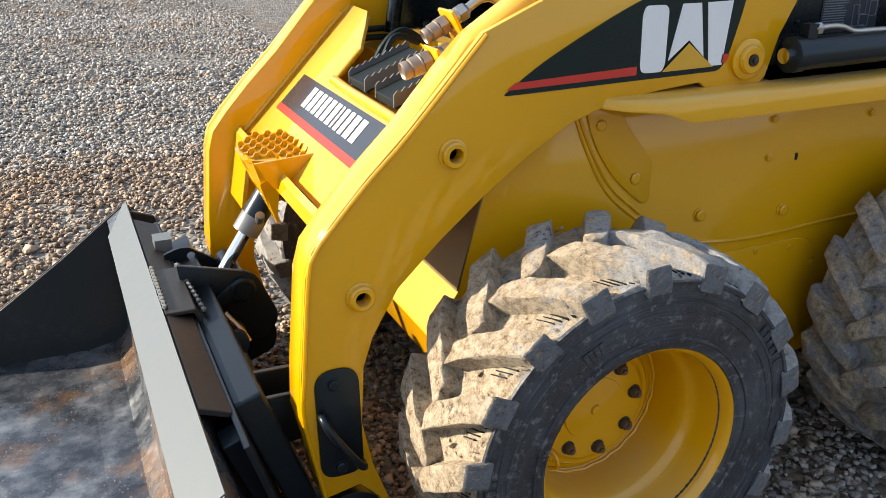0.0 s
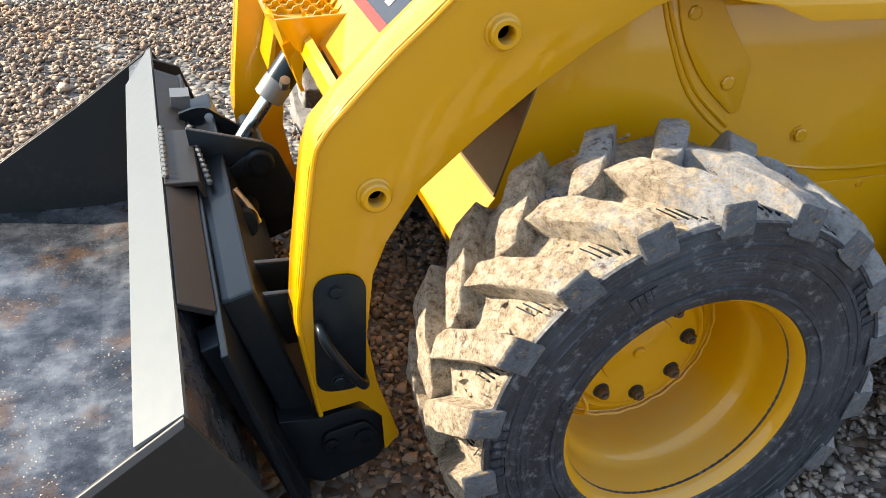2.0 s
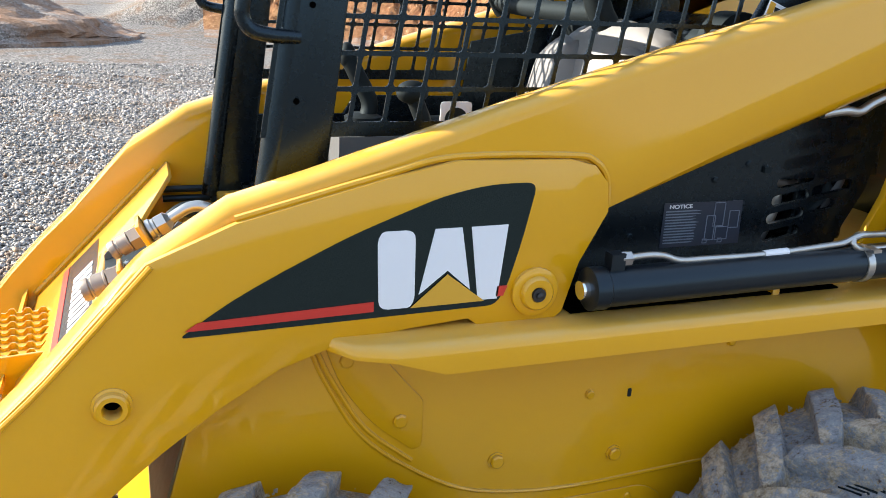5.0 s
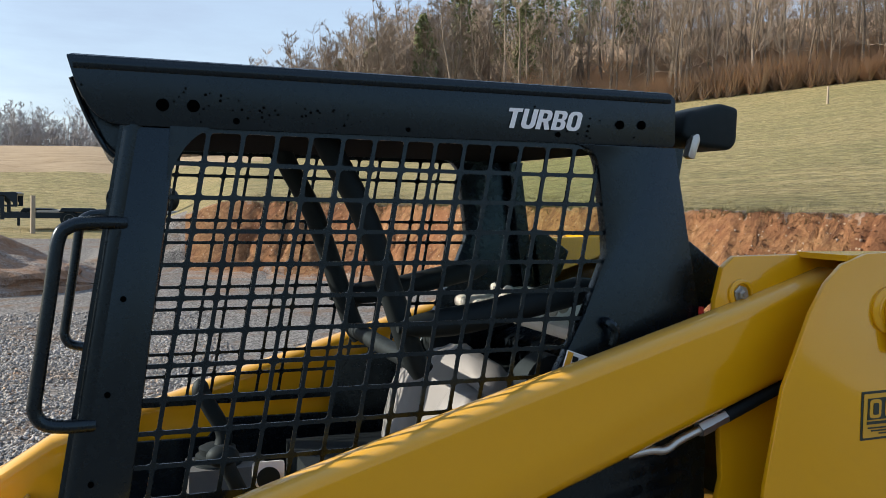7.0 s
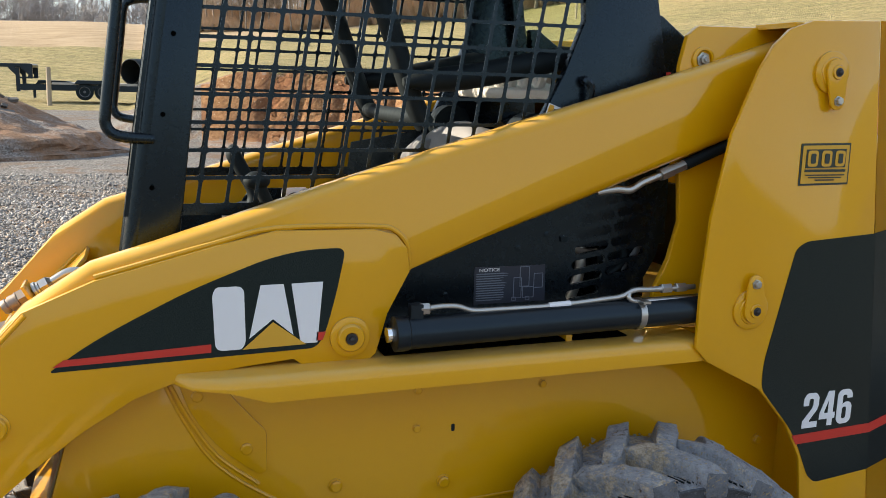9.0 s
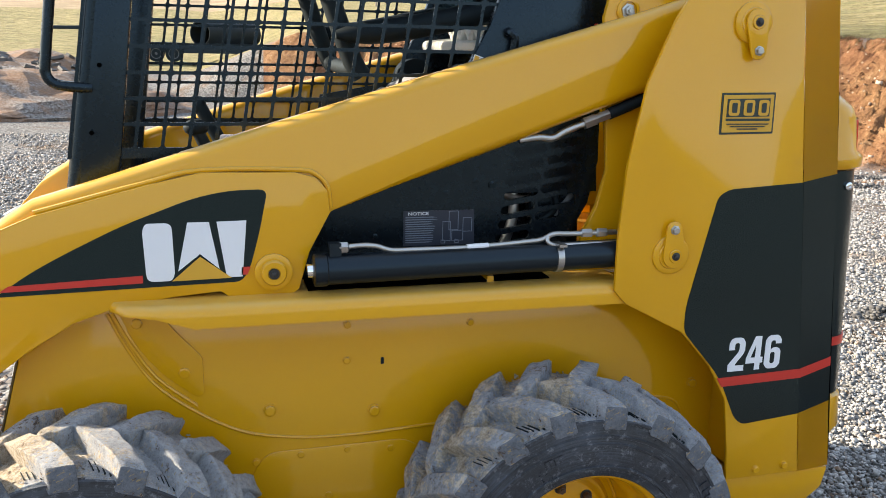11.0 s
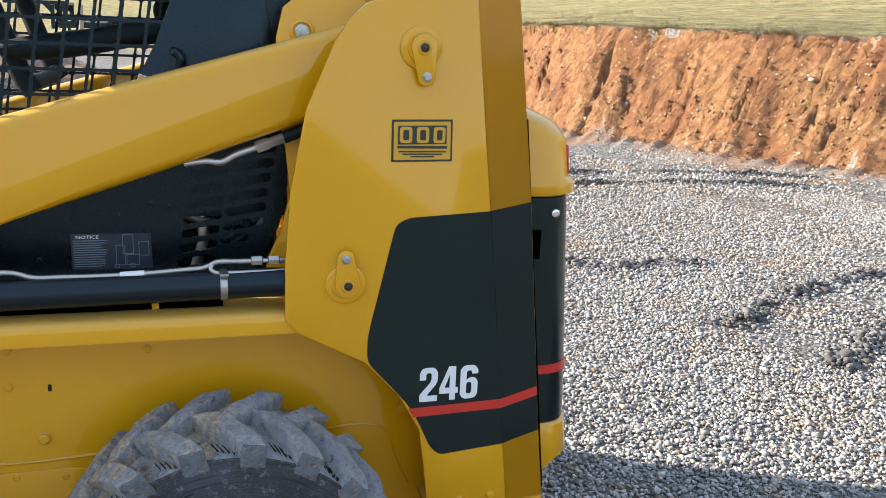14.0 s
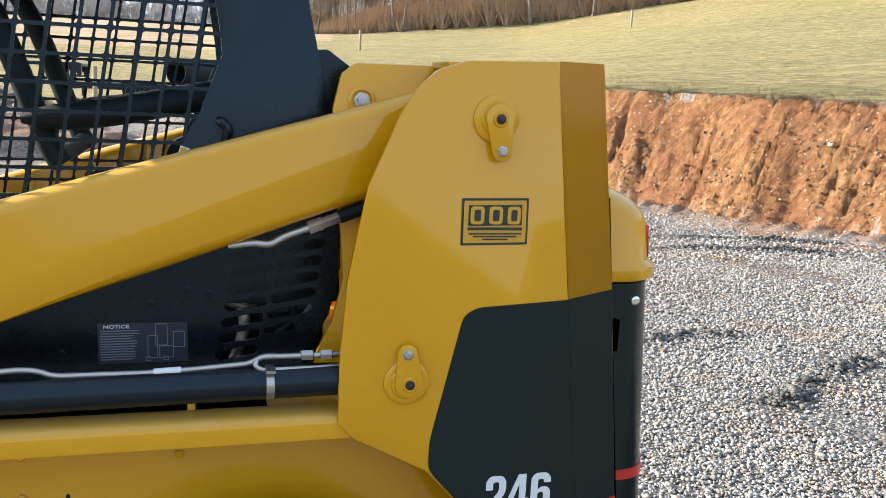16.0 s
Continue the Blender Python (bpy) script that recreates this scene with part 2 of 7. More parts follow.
GLASS = m_glass()
TYRE = m_tyre()
MUD = m_mud("dried_mud_on_rubber", 0.50, 0.535, (0.36, 0.368, 0.385), 0.3)
# darker film and less mud for the outer ends of the lugs
MUD_END = m_mud("rubbed_lug_ends", 0.62, 0.68, (0.15, 0.162, 0.185))
MUD_GREY = m_mud("dusty_rubber", 0.53, 0.565, (0.30, 0.315, 0.345), 0.15)


def m_gravel_ground():
    m, t, b, nn, ln = nodes_of("gravel_ground")
    v = tex_voronoi(t, 34)
    big = tex_noise(t, 0.35, 5)
    mid = tex_noise(t, 2.2, 5)
    stone = ramp(t, v.outputs["Color"], [(0.1, (0.045, 0.042, 0.04)), (0.5, (0.13, 0.124, 0.118)), (0.9, (0.28, 0.267, 0.254))])
    earth = ramp(t, tex_noise(t, 30, 6), [(0.3, (0.085, 0.05, 0.03)), (0.7, (0.20, 0.12, 0.07))])
    mask = ramp(t, blend(t, 0.45, big, mid), [(0.5, (0, 0, 0)), (0.62, (1, 1, 1))])
    ln(blend(t, mask, stone, earth), b.inputs["Base Color"])
    b.inputs["Roughness"].default_value = 0.9
    bump(t, b, v.outputs["Distance"], 1.0, 0.02).invert = True
    return m


def m_clay():
    m, t, b, nn, ln = nodes_of("cut_clay")
    big, fine = tex_noise(t, 0.8, 6, 0.65), tex_noise(t, 9, 8, 0.75)
    streak = tex_noise(t, 1.0, 7, 0.65, stretch=(7.0, 2.5, 0.9), turn=(0, -0.75, 0.35))
    c = ramp(t, fine, [(0.28, (0.095, 0.040, 0.016)), (0.5, (0.25, 0.123, 0.050)), (0.72, (0.43, 0.265, 0.135))])
    red = ramp(t, fine, [(0.3, (0.14, 0.051, 0.020)), (0.75, (0.30, 0.134, 0.056))])
    col = blend(t, ramp(t, big, [(0.42, (0, 0, 0)), (0.6, (1, 1, 1))]), c, red)
    col = blend(t, ramp(t, streak, [(0.37, (0.9, 0.9, 0.9)), (0.46, (0, 0, 0))]), col, (0.13, 0.05, 0.02))
    v = tex_voronoi(t, 7.0)
    col = blend(t, ramp(t, v.outputs["Distance"], [(0.10, (0.8, 0.8, 0.8)), (0.16, (0, 0, 0))]), col, (0.42, 0.30, 0.20))
    ln(col, b.inputs["Base Color"])
    b.inputs["Roughness"].default_value = 0.95
    bump(t, b, blend(t, 0.5, fine, streak), 1.0, 0.14)
    return m


def m_grass():
    m, t, b, nn, ln = nodes_of("dormant_grass")
    big, mid, fine = tex_noise(t, 0.05, 5), tex_noise(t, 0.25, 7, 0.75, stretch=(1, 4.5, 1), turn=(0, 0, 0.35)), tex_noise(t, 9, 8, 0.85)
    clump = tex_noise(t, 2.2, 10, 0.8, stretch=(0.8, 1.6, 1))
    dry = ramp(t, blend(t, 0.6, fine, clump), [(0.42, (0.108, 0.083, 0.029)), (0.5, (0.29, 0.229, 0.096)), (0.58, (0.46, 0.377, 0.187))])
    green = ramp(t, blend(t, 0.6, fine, clump), [(0.42, (0.075, 0.073, 0.023)), (0.58, (0.30, 0.262, 0.098))])
    ln(blend(t, ramp(t, blend(t, 0.7, big, mid), [(0.40, (0, 0, 0)), (0.56, (1, 1, 1))]), green, dry), b.inputs["Base Color"])
    b.inputs["Roughness"].default_value = 0.95
    bump(t, b, blend(t, 0.5, fine, clump), 1.0, 0.16)
    return m


def m_litter():
    m, t, b, nn, ln = nodes_of("leaf_litter")
    fine = tex_noise(t, 2.2, 8, 0.8)
    ln(ramp(t, fine, [(0.3, (0.26, 0.165, 0.10)), (0.7, (0.46, 0.32, 0.21))]), b.inputs["Base Color"])
    b.inputs["Roughness"].default_value = 0.95
    bump(t, b, fine, 1.0, 0.3)
    return m



def m_earth():
    """Trodden red-brown soil with grey stones pressed into it."""
    m, t, b, nn, ln = nodes_of("trodden_earth")
    fine, mid = tex_noise(t, 12, 8, 0.75), tex_noise(t, 0.9, 6, 0.7, stretch=(0.6, 1.6, 1), turn=(0, 0, 0.3))
    v = tex_voronoi(t, 30)
    soil = ramp(t, fine, [(0.3, (0.13, 0.068, 0.038)), (0.7, (0.30, 0.175, 0.105))])
    stone = ramp(t, v.outputs["Color"], [(0.1, (0.08, 0.075, 0.07)), (0.9, (0.33, 0.31, 0.29))])
    ln(blend(t, ramp(t, mid, [(0.45, (0, 0, 0)), (0.62, (0.85, 0.85, 0.85))]), soil, stone), b.inputs["Base Color"])
    b.inputs["Roughness"].default_value = 0.95
    bump(t, b, blend(t, 0.5, fine, v.outputs["Distance"]), 1.0, 0.03)
    return m


EARTH = m_earth()
LITTER = m_litter()


def m_stubble():
    m, t, b, nn, ln = nodes_of("brown_stubble_field")
    rows, fine = tex_noise(t, 0.22, 6, 0.7, stretch=(1, 3.5, 1), turn=(0, 0, -0.25)), tex_noise(t, 2.0, 7, 0.8)
    c = ramp(t, fine, [(0.3, (0.19, 0.128, 0.068)), (0.7, (0.37, 0.265, 0.155))])
    ln(blend(t, ramp(t, rows, [(0.4, (0, 0, 0)), (0.6, (1, 1, 1))]), c, (0.39, 0.29, 0.18)), b.inputs["Base Color"])
    b.inputs["Roughness"].default_value = 0.95
    bump(t, b, fine, 1.0, 0.1)
    return m


STUBBLE = m_stubble()


def m_stone(name, dark, mid, light):
    m, t, b, nn, ln = nodes_of(name)
    g = nn("ShaderNodeNewGeometry")
    c = ramp(t, g.outputs["Random Per Island"], [(0.0, dark), (0.35, mid), (0.8, light), (1.0, tuple(min(1, x * 1.12) for x in light))])
    patch = ramp(t, blend(t, 0.35, tex_noise(t, 0.9, 4), tex_noise(t, 3.5, 5, 0.7)), [(0.53, (0, 0, 0)), (0.62, (0.75, 0.75, 0.75))])
    c = blend(t, patch, c, blend(t, 1.0, c, (1.15, 0.80, 0.50), "MULTIPLY"))
    ln(blend(t, 0.3, c, ramp(t, tex_noise(t, 90, 5), [(0.3, tuple(x * 0.6 for x in mid)), (0.7, light)])), b.inputs["Base Color"])
    b.inputs["Roughness"].default_value = 0.85
    bump(t, b, tex_noise(t, 160, 4), 0.4, 0.003)
    return m


GRAVEL, CLAY, GRASS = m_gravel_ground(), m_clay(), m_grass()
STONE_GREY = m_stone("grey_crushed_stone", (0.065, 0.064, 0.064), (0.215, 0.209, 0.204), (0.43, 0.415, 0.40))
# darker stone, for the ridges pushed up by tyres
STONE_DARK = m_stone("dark_damp_stone", (0.025, 0.024, 0.024), (0.065, 0.063, 0.063), (0.17, 0.165, 0.16))
STONE_TAN = m_stone("tan_river_gravel", (0.08, 0.05, 0.036), (0.215, 0.148, 0.108), (0.42, 0.33, 0.255))


# ---- mesh helpers ----
def part(name, bm, material, parent=None, label="", smooth=False):
    me = bpy.data.meshes.new(name)
    bmesh.ops.recalc_face_normals(bm, faces=bm.faces[:])
    bm.to_mesh(me)
    bm.free()
    for mt in material if isinstance(material, (list, tuple)) else [material]:
        me.materials.append(mt)
    if smooth:
        me.polygons.foreach_set("use_smooth", [len(f.vertices) <= 6 for f in me.polygons])
        me.set_sharp_from_angle(angle=radians(38))
    ob = new(name, me)
    if parent:
        ob.parent = parent
    if label:
        ob["label"] = label
    return ob


def empty(name, label, category, group="", kind=""):
    return tagged(new(name), label, category, group, kind)


def bevelled(bm, width, segments=2, angle=35, only=None):
    es = [e for e in bm.edges if len(e.link_faces) == 2 and e.calc_face_angle(0) > radians(angle) and (only is None or only(e))]
    if es:
        bmesh.ops.bevel(bm, geom=es, offset=width, segments=segments, affect="EDGES", profile=0.5, clamp_overlap=True)
    return bm


def add_box(bm, lo, hi, m=None):
    xs, ys, zs = zip(lo, hi)
    v = [bm.verts.new((x, y, z)) for x in xs for y in ys for z in zs]
    for f in ((0, 1, 3, 2), (4, 6, 7, 5), (0, 4, 5, 1), (2, 3, 7, 6), (0, 2, 6, 4), (1, 5, 7, 3)):
        bm.faces.new([v[i] for i in f])
    if m is not None:
        bmesh.ops.transform(bm, matrix=m, verts=v)
    return v


def box(lo, hi, bev=0.004, seg=2):
    bm = bmesh.new()
    add_box(bm, lo, hi)
    return bevelled(bm, bev, seg) if bev else bm


def add_prism(bm, poly, y0, y1):
    """A plate: the outline poly in x and z, from y0 to y1."""
    a = [bm.verts.new((x, y0, z)) for x, z in poly]
    b = [bm.verts.new((x, y1, z)) for x, z in poly]
    n = len(poly)
    bm.faces.new(a)
    bm.faces.new(b[::-1])
    for i in range(n):
        bm.faces.new((a[i], b[i], b[(i + 1) % n], a[(i + 1) % n]))
    return a + b


def prism(poly, y0, y1, bev=0.004, seg=2, angle=35):
    bm = bmesh.new()
    add_prism(bm, poly, y0, y1)
    bmesh.ops.recalc_face_normals(bm, faces=bm.faces[:])
    return bevelled(bm, bev, seg, angle) if bev else bm


def ring_frame(direction):
    d = Vector(direction).normalized()
    u = d.orthogonal().normalized()
    return u, d.cross(u)


def add_cyl(bm, p0, p1, r0, r1=None, n=24, caps=True):
    p0, p1 = Vector(p0), Vector(p1)
    r1 = r0 if r1 is None else r1
    u, w = ring_frame(p1 - p0)
    c = [(math.cos(2 * math.pi * i / n), math.sin(2 * math.pi * i / n)) for i in range(n)]
    a = [bm.verts.new(p0 + r0 * (u * x + w * y)) for x, y in c]
    b = [bm.verts.new(p1 + r1 * (u * x + w * y)) for x, y in c]
    for i in range(n):
        bm.faces.new((a[i], a[(i + 1) % n], b[(i + 1) % n], b[i]))
    if caps:
        bm.faces.new(a[::-1])
        bm.faces.new(b)
    return a + b


def add_lathe(bm, origin, axis, profile, n=32, closed=False):
    """A body of turning: profile of (radius, distance along the axis)."""
    o, d = Vector(origin), Vector(axis).normalized()
    u, w = ring_frame(d)
    rings = []
    for r, h in profile:
        rings.append([bm.verts.new(o + d * h + r * (u * math.cos(2 * math.pi * i / n) + w * math.sin(2 * math.pi * i / n))) for i in range(n)])
    for a, b in zip(rings, rings[1:] + rings[:1] if closed else rings[1:]):
        for i in range(n):
            bm.faces.new((a[i], a[(i + 1) % n], b[(i + 1) % n], b[i]))
    if not closed:
        bm.faces.new(rings[0][::-1])
        bm.faces.new(rings[-1])
    return bm


def smooth_path(points, per=6):
    """A Catmull-Rom line through the points."""
    p = [Vector(q) for q in points]
    p = [p[0] * 2 - p[1]] + p + [p[-1] * 2 - p[-2]]
    out = []
    for a, b, c, d in zip(p, p[1:], p[2:], p[3:]):
        for i in range(per):
            s = i / per
            out.append(0.5 * (2 * b + (c - a) * s + (2 * a - 5 * b + 4 * c - d) * s * s + (3 * b - a - 3 * c + d) * s ** 3))
    return out + [p[-2]]


def add_tube(bm, points, r, n=12, per=6):
    pts = smooth_path(points, per) if per else [Vector(q) for q in points]
    rings, u = [], None
    for i, q in enumerate(pts):
        d = (pts[min(i + 1, len(pts) - 1)] - pts[max(i - 1, 0)]).normalized()
        u = d.orthogonal().normalized() if u is None else (u - d * u.dot(d)).normalized()
        w = d.cross(u)
        rr = r[i] if isinstance(r, list) else r
        rings.append([bm.verts.new(q + rr * (u * math.cos(2 * math.pi * k / n) + w * math.sin(2 * math.pi * k / n))) for k in range(n)])
    for a, b in zip(rings, rings[1:]):
        for k in range(n):
            bm.faces.new((a[k], a[(k + 1) % n], b[(k + 1) % n], b[k]))
    bm.faces.new(rings[0][::-1])
    bm.faces.new(rings[-1])
    return bm


def tube(points, r, n=12, per=6):
    return add_tube(bmesh.new(), points, r, n, per)


def cyl(p0, p1, r, n=24, bev=0.0):
    bm = bmesh.new()
    add_cyl(bm, p0, p1, r, n=n)
    return bevelled(bm, bev, 2) if bev else bm


def round_poly(poly, radius, steps=4):
    """The outline with its corners rounded; radius may be one number or one for each corner."""
    out = []
    n = len(poly)
    for i in range(n):
        r = radius[i] if isinstance(radius, (list, tuple)) else radius
        p, a, b = Vector(poly[i]), Vector(poly[i - 1]), Vector(poly[(i + 1) % n])
        da, db = a - p, b - p
        cut = min(r, da.length * 0.45, db.length * 0.45)
        if cut < 1e-4:
            out.append(tuple(p))
            continue
        s, e = p + da.normalized() * cut, p + db.normalized() * cut
        for k in range(steps + 1):
            q = k / steps
            out.append(tuple((1 - q) ** 2 * s + 2 * q * (1 - q) * p + q * q * e))
    return out


def mirrored(ob, name=None):
    """A copy of a part on the machine's far side (y turned round), with its own mesh."""
    me = ob.data.copy()
    me.transform(Matrix.Diagonal((1, -1, 1, 1)))
    me.flip_normals()
    o = new(name or ob.name, me)
    o.parent = ob.parent
    if "label" in ob:
        o["label"] = ob["label"]
    return o


def plate_with_holes(outer, holes, y0, y1):
    """A plate with openings right through it."""
    bm = bmesh.new()
    edges = []
    for ring in [outer] + holes:
        v = [bm.verts.new((x, y0, z)) for x, z in ring]
        edges += [bm.edges.new((v[i], v[(i + 1) % len(v)])) for i in range(len(v))]
    bmesh.ops.triangle_fill(bm, use_beauty=True, use_dissolve=False, edges=edges)
    ext = bmesh.ops.extrude_face_region(bm, geom=bm.faces[:])
    for v in ext["geom"]:
        if isinstance(v, bmesh.types.BMVert):
            v.co.y = y1
    return bm


# ---- terrain: one sheet, with the yard, the cut bank, the field and the hill ----
BANK = [(-40, 26), (-25, 24), (-10, 21.5), (0, 20.5), (11, 19.4), (18.5, 18.4), (24, 16.4), (33.5, 13.2), (45.7, 12.0), (55, 11.8), (77, 13.3), (96, 20), (115, 30), (130, 40)]
RIDGE = [(-40, 2.1), (-7, 2.25), (0, 2.75), (10, 3.1), (22, 4.2), (36, 6.8), (47, 7.9), (70, 9.0), (110, 6.0), (140, 3.0)]


def along(table, a):
    return float(np.interp(a, [q[0] for q in table], [q[1] for q in table]))


def smoothstep(a, b, x):
    s = min(1, max(0, (x - a) / (b - a)))
    return s * s * (3 - 2 * s)


def in_front(a):
    return smoothstep(-40, -22, a) * (1 - smoothstep(112, 138, a))


def terrain(a, r):
    """The ground's height at the bearing a (degrees from the y axis) and distance r."""
    x, y = r * math.sin(radians(a)), r * math.cos(radians(a))
    rb = along(BANK, a)
    h = 1.78 * smoothstep(-4, 8, a) * (1 - smoothstep(100, 125, a))
    z = 0.0
    if r > 2.5:
        z += 0.06 * noise.noise((x * 0.35, y * 0.35, 3.1)) * min(1, (r - 2.5) / 4)
    z += 0.55 * smoothstep(14, 40, r) * (1 - smoothstep(-2, 8, a)) * in_front(a)
    if h > 0.01 and r > rb - 1.5:
        q = (r - rb) / 1.45
        g = 0.12 * noise.noise((a * 0.30, 7.7, 0)) + 0.05 * noise.noise((a * 0.9 + q * 1.3, q * 1.1, 1.7))
        s = min(1.0, max(0.0, q - g * (1 - 0.5 * q)))
        face = s ** 1.2
        z += max(0.0, h - z) * face
        if -0.3 < q < 1.4:
            w = math.exp(-((q - 0.55) / 0.45) ** 2)
            gully = noise.noise((a * 1.9 - q * 2.6, 4.0, q * 0.5)) + 0.5 * noise.noise((a * 4.1 - q * 5.0, 9.0, q))
            z += w * (0.17 * noise.fractal((x * 3.2, y * 3.2, z * 3.2), 0.7, 2.2, 5) - 0.45 * max(0, gully - 0.16))
        z += 0.10 * math.exp(-((r - rb + 0.3) / 0.6) ** 2) * max(0, noise.noise((a * 1.3, 2.2, 0)) + 0.4) * (h / 1.78)
    if r > rb + 1.5:
        R = 95.0
        el = along(RIDGE, a)
        top = R * math.tan(radians(el)) + 1.7
        begin = rb + 1.5 + (46 - rb) * (1 - smoothstep(0, 9, a))
        s = min(1.0, max(0.0, r - begin) / (R - begin))
        z0 = z
        rise = (top - h) * (s ** 1.35) * in_front(a)
        if r > R:
            rise += (min(r, 190) - R) * (0.06 + 0.22 * smoothstep(8, 24, a)) * in_front(a)
        z = z0 + rise
    if r > 60:
        z += 0.7 * noise.noise((x * 0.03, y * 0.03, 0.4)) * min(1, (r - 60) / 40)
    return z


def build_ground():
    bearings = []
    a = -180.0
    while a < 180 - 1e-6:
        bearings.append(a)
        a += 0.2 if 18 <= a < 58 else 0.3 if 8 <= a < 62 else 0.6 if -14 <= a < 70 else 1.5 if -45 <= a < 120 else 5.0
    centre = Vector((0.9, -0.2, 0))
    base = [0.6 * (1.055 ** i) for i in range(64)]
    rows = []
    for a in bearings:
        rb = along(BANK, a)
        near = [0.5 + (rb - 1.2) * ((i / 59) ** 1.8) for i in range(60)]
        cut = [rb - 0.7 + 2.9 * i / 41 for i in range(42)]
        far = [rb + 2.2 + (1200 - rb) * ((i / 42) ** 2.6) for i in range(1, 43)]
        rows.append(near[:-1] + cut + far)
    n = len(rows[0])
    verts, faces, mats = [(0, 0, 0)], [], []
    for a, rr in zip(bearings, rows):
        for r in rr:
            verts.append((r * math.sin(radians(a)), r * math.cos(radians(a)), terrain(a, r)))
    m = len(bearings)
    for i in range(m):
        j = (i + 1) % m
        faces.append((0, 1 + j * n, 1 + i * n))
        mats.append(0)
        for k in range(n - 1):
            faces.append((1 + i * n + k, 1 + j * n + k, 1 + j * n + k + 1, 1 + i * n + k + 1))
            a, r = bearings[i], rows[i][k]
            rb = along(BANK, a)
            jig = 0.35 * noise.noise((a * 1.7, r * 1.3, 5.0))
            d = r - rb + jig
            if 4 < a < 112:
                mats.append(3 if r > 92 + 3 * jig else 4 if r > 68 + max(0, a - 4) * 1.9 + 3 * jig else 2 if d > 1.72 else 5 if d > 1.5 else 1 if d > -0.1 + 0.3 * noise.noise((a * .35, 0, 8.)) + 0.25 * noise.noise((a * 1.7, r * 0.8, 3.)) else 5 if d > -1.5 + 1.3 * noise.noise((a * 0.2, r * 0.35, 12.)) else 0)
            elif -40 < a < 4:
                mats.append(3 if r > 225 else 4 if r > 70 + 12 * noise.noise((a * 0.15, 0, 6.0)) else 2 if d > 8 + 4 * noise.noise((a * 0.3, 0, 1.0)) else 0)
            else:
                mats.append(2 if r > 30 + 6 * noise.noise((a * 0.1, 0, 4.0)) else 0)
    me = bpy.data.meshes.new("ground")
    me.from_pydata(verts, [], faces)
    for mt in (GRAVEL, CLAY, GRASS, LITTER, STUBBLE, EARTH):
        me.materials.append(mt)
    me.polygons.foreach_set("material_index", mats)
    me.polygons.foreach_set("use_smooth", [True] * len(mats))
    me.update()
    tagged(new("ground", me), "gravel yard cut into an orange clay bank below a dormant grass field", "ground", kind="structure")


build_ground()


# ---- the loader ----
loader = empty("skid_steer_loader", "yellow and black skid steer loader with muddy tyres parked on gravel", "loader")

ARM_OUT, ARM_IN = -0.503, -0.43
BUSHINGS = ((-0.26, 0.927), (-0.451, 0.671))
PLATE = [(-0.201, 1.145), (-0.351, 0.980), (-0.431, 0.902), (-0.500, 0.827), (-0.541, 0.776), (-0.556, 0.725), (-0.576, 0.524), (-0.581, 0.427), (-0.547, 0.231),
         (-0.467, 0.245), (-0.425, 0.20), (-0.416, 0.112), (-0.388, 0.147), (-0.436, 0.285), (-0.457, 0.39), (-0.449, 0.518), (-0.428, 0.58), (-0.374, 0.673), (-0.285, 0.758),
         (-0.194, 0.834), (-0.103, 0.901), (-0.010, 0.957), (0.086, 0.990), (0.20, 1.006), (0.304, 1.014), (0.342, 0.985), (0.445, 0.985), (0.480, 1.012),
         (0.505, 1.099), (0.553, 1.189), (0.546, 1.240), (0.520, 1.270), (0.474, 1.282), (0.27, 1.285), (0.154, 1.259), (-0.072, 1.200)]
BEAM = [(-0.201, 1.150), (-0.351, 0.980), (-0.431, 0.902), (-0.500, 0.827), (-0.541, 0.776), (-0.556, 0.725), (-0.576, 0.524), (-0.581, 0.427), (-0.547, 0.231),
        (-0.467, 0.245), (-0.436, 0.285), (-0.457, 0.39), (-0.449, 0.518), (-0.428, 0.58), (-0.374, 0.673), (-0.285, 0.758), (-0.194, 0.834), (-0.103, 0.901), (-0.010, 0.957),
        (0.086, 0.990), (0.20, 1.006), (0.34, 1.02), (0.56, 1.190), (0.903, 1.305), (1.324, 1.455), (1.52, 1.525), (1.60, 1.60), (1.58, 1.70), (1.50, 1.712),
        (1.338, 1.659), (0.768, 1.492), (0.393, 1.377), (0.041, 1.264), (-0.08, 1.228)]


def bolt_head(bm, x, y, z, r, h=0.008, n=6, turn=0.3):
    """A bolt or rivet head on a side facing -y."""
    add_lathe(bm, (x, y, z), (0, -1, 0), [(r * 1.25, -0.004), (r * 1.25, h * 0.25), (r, h * 0.3), (r, h * 0.85), (r * 0.75, h)], n=n)


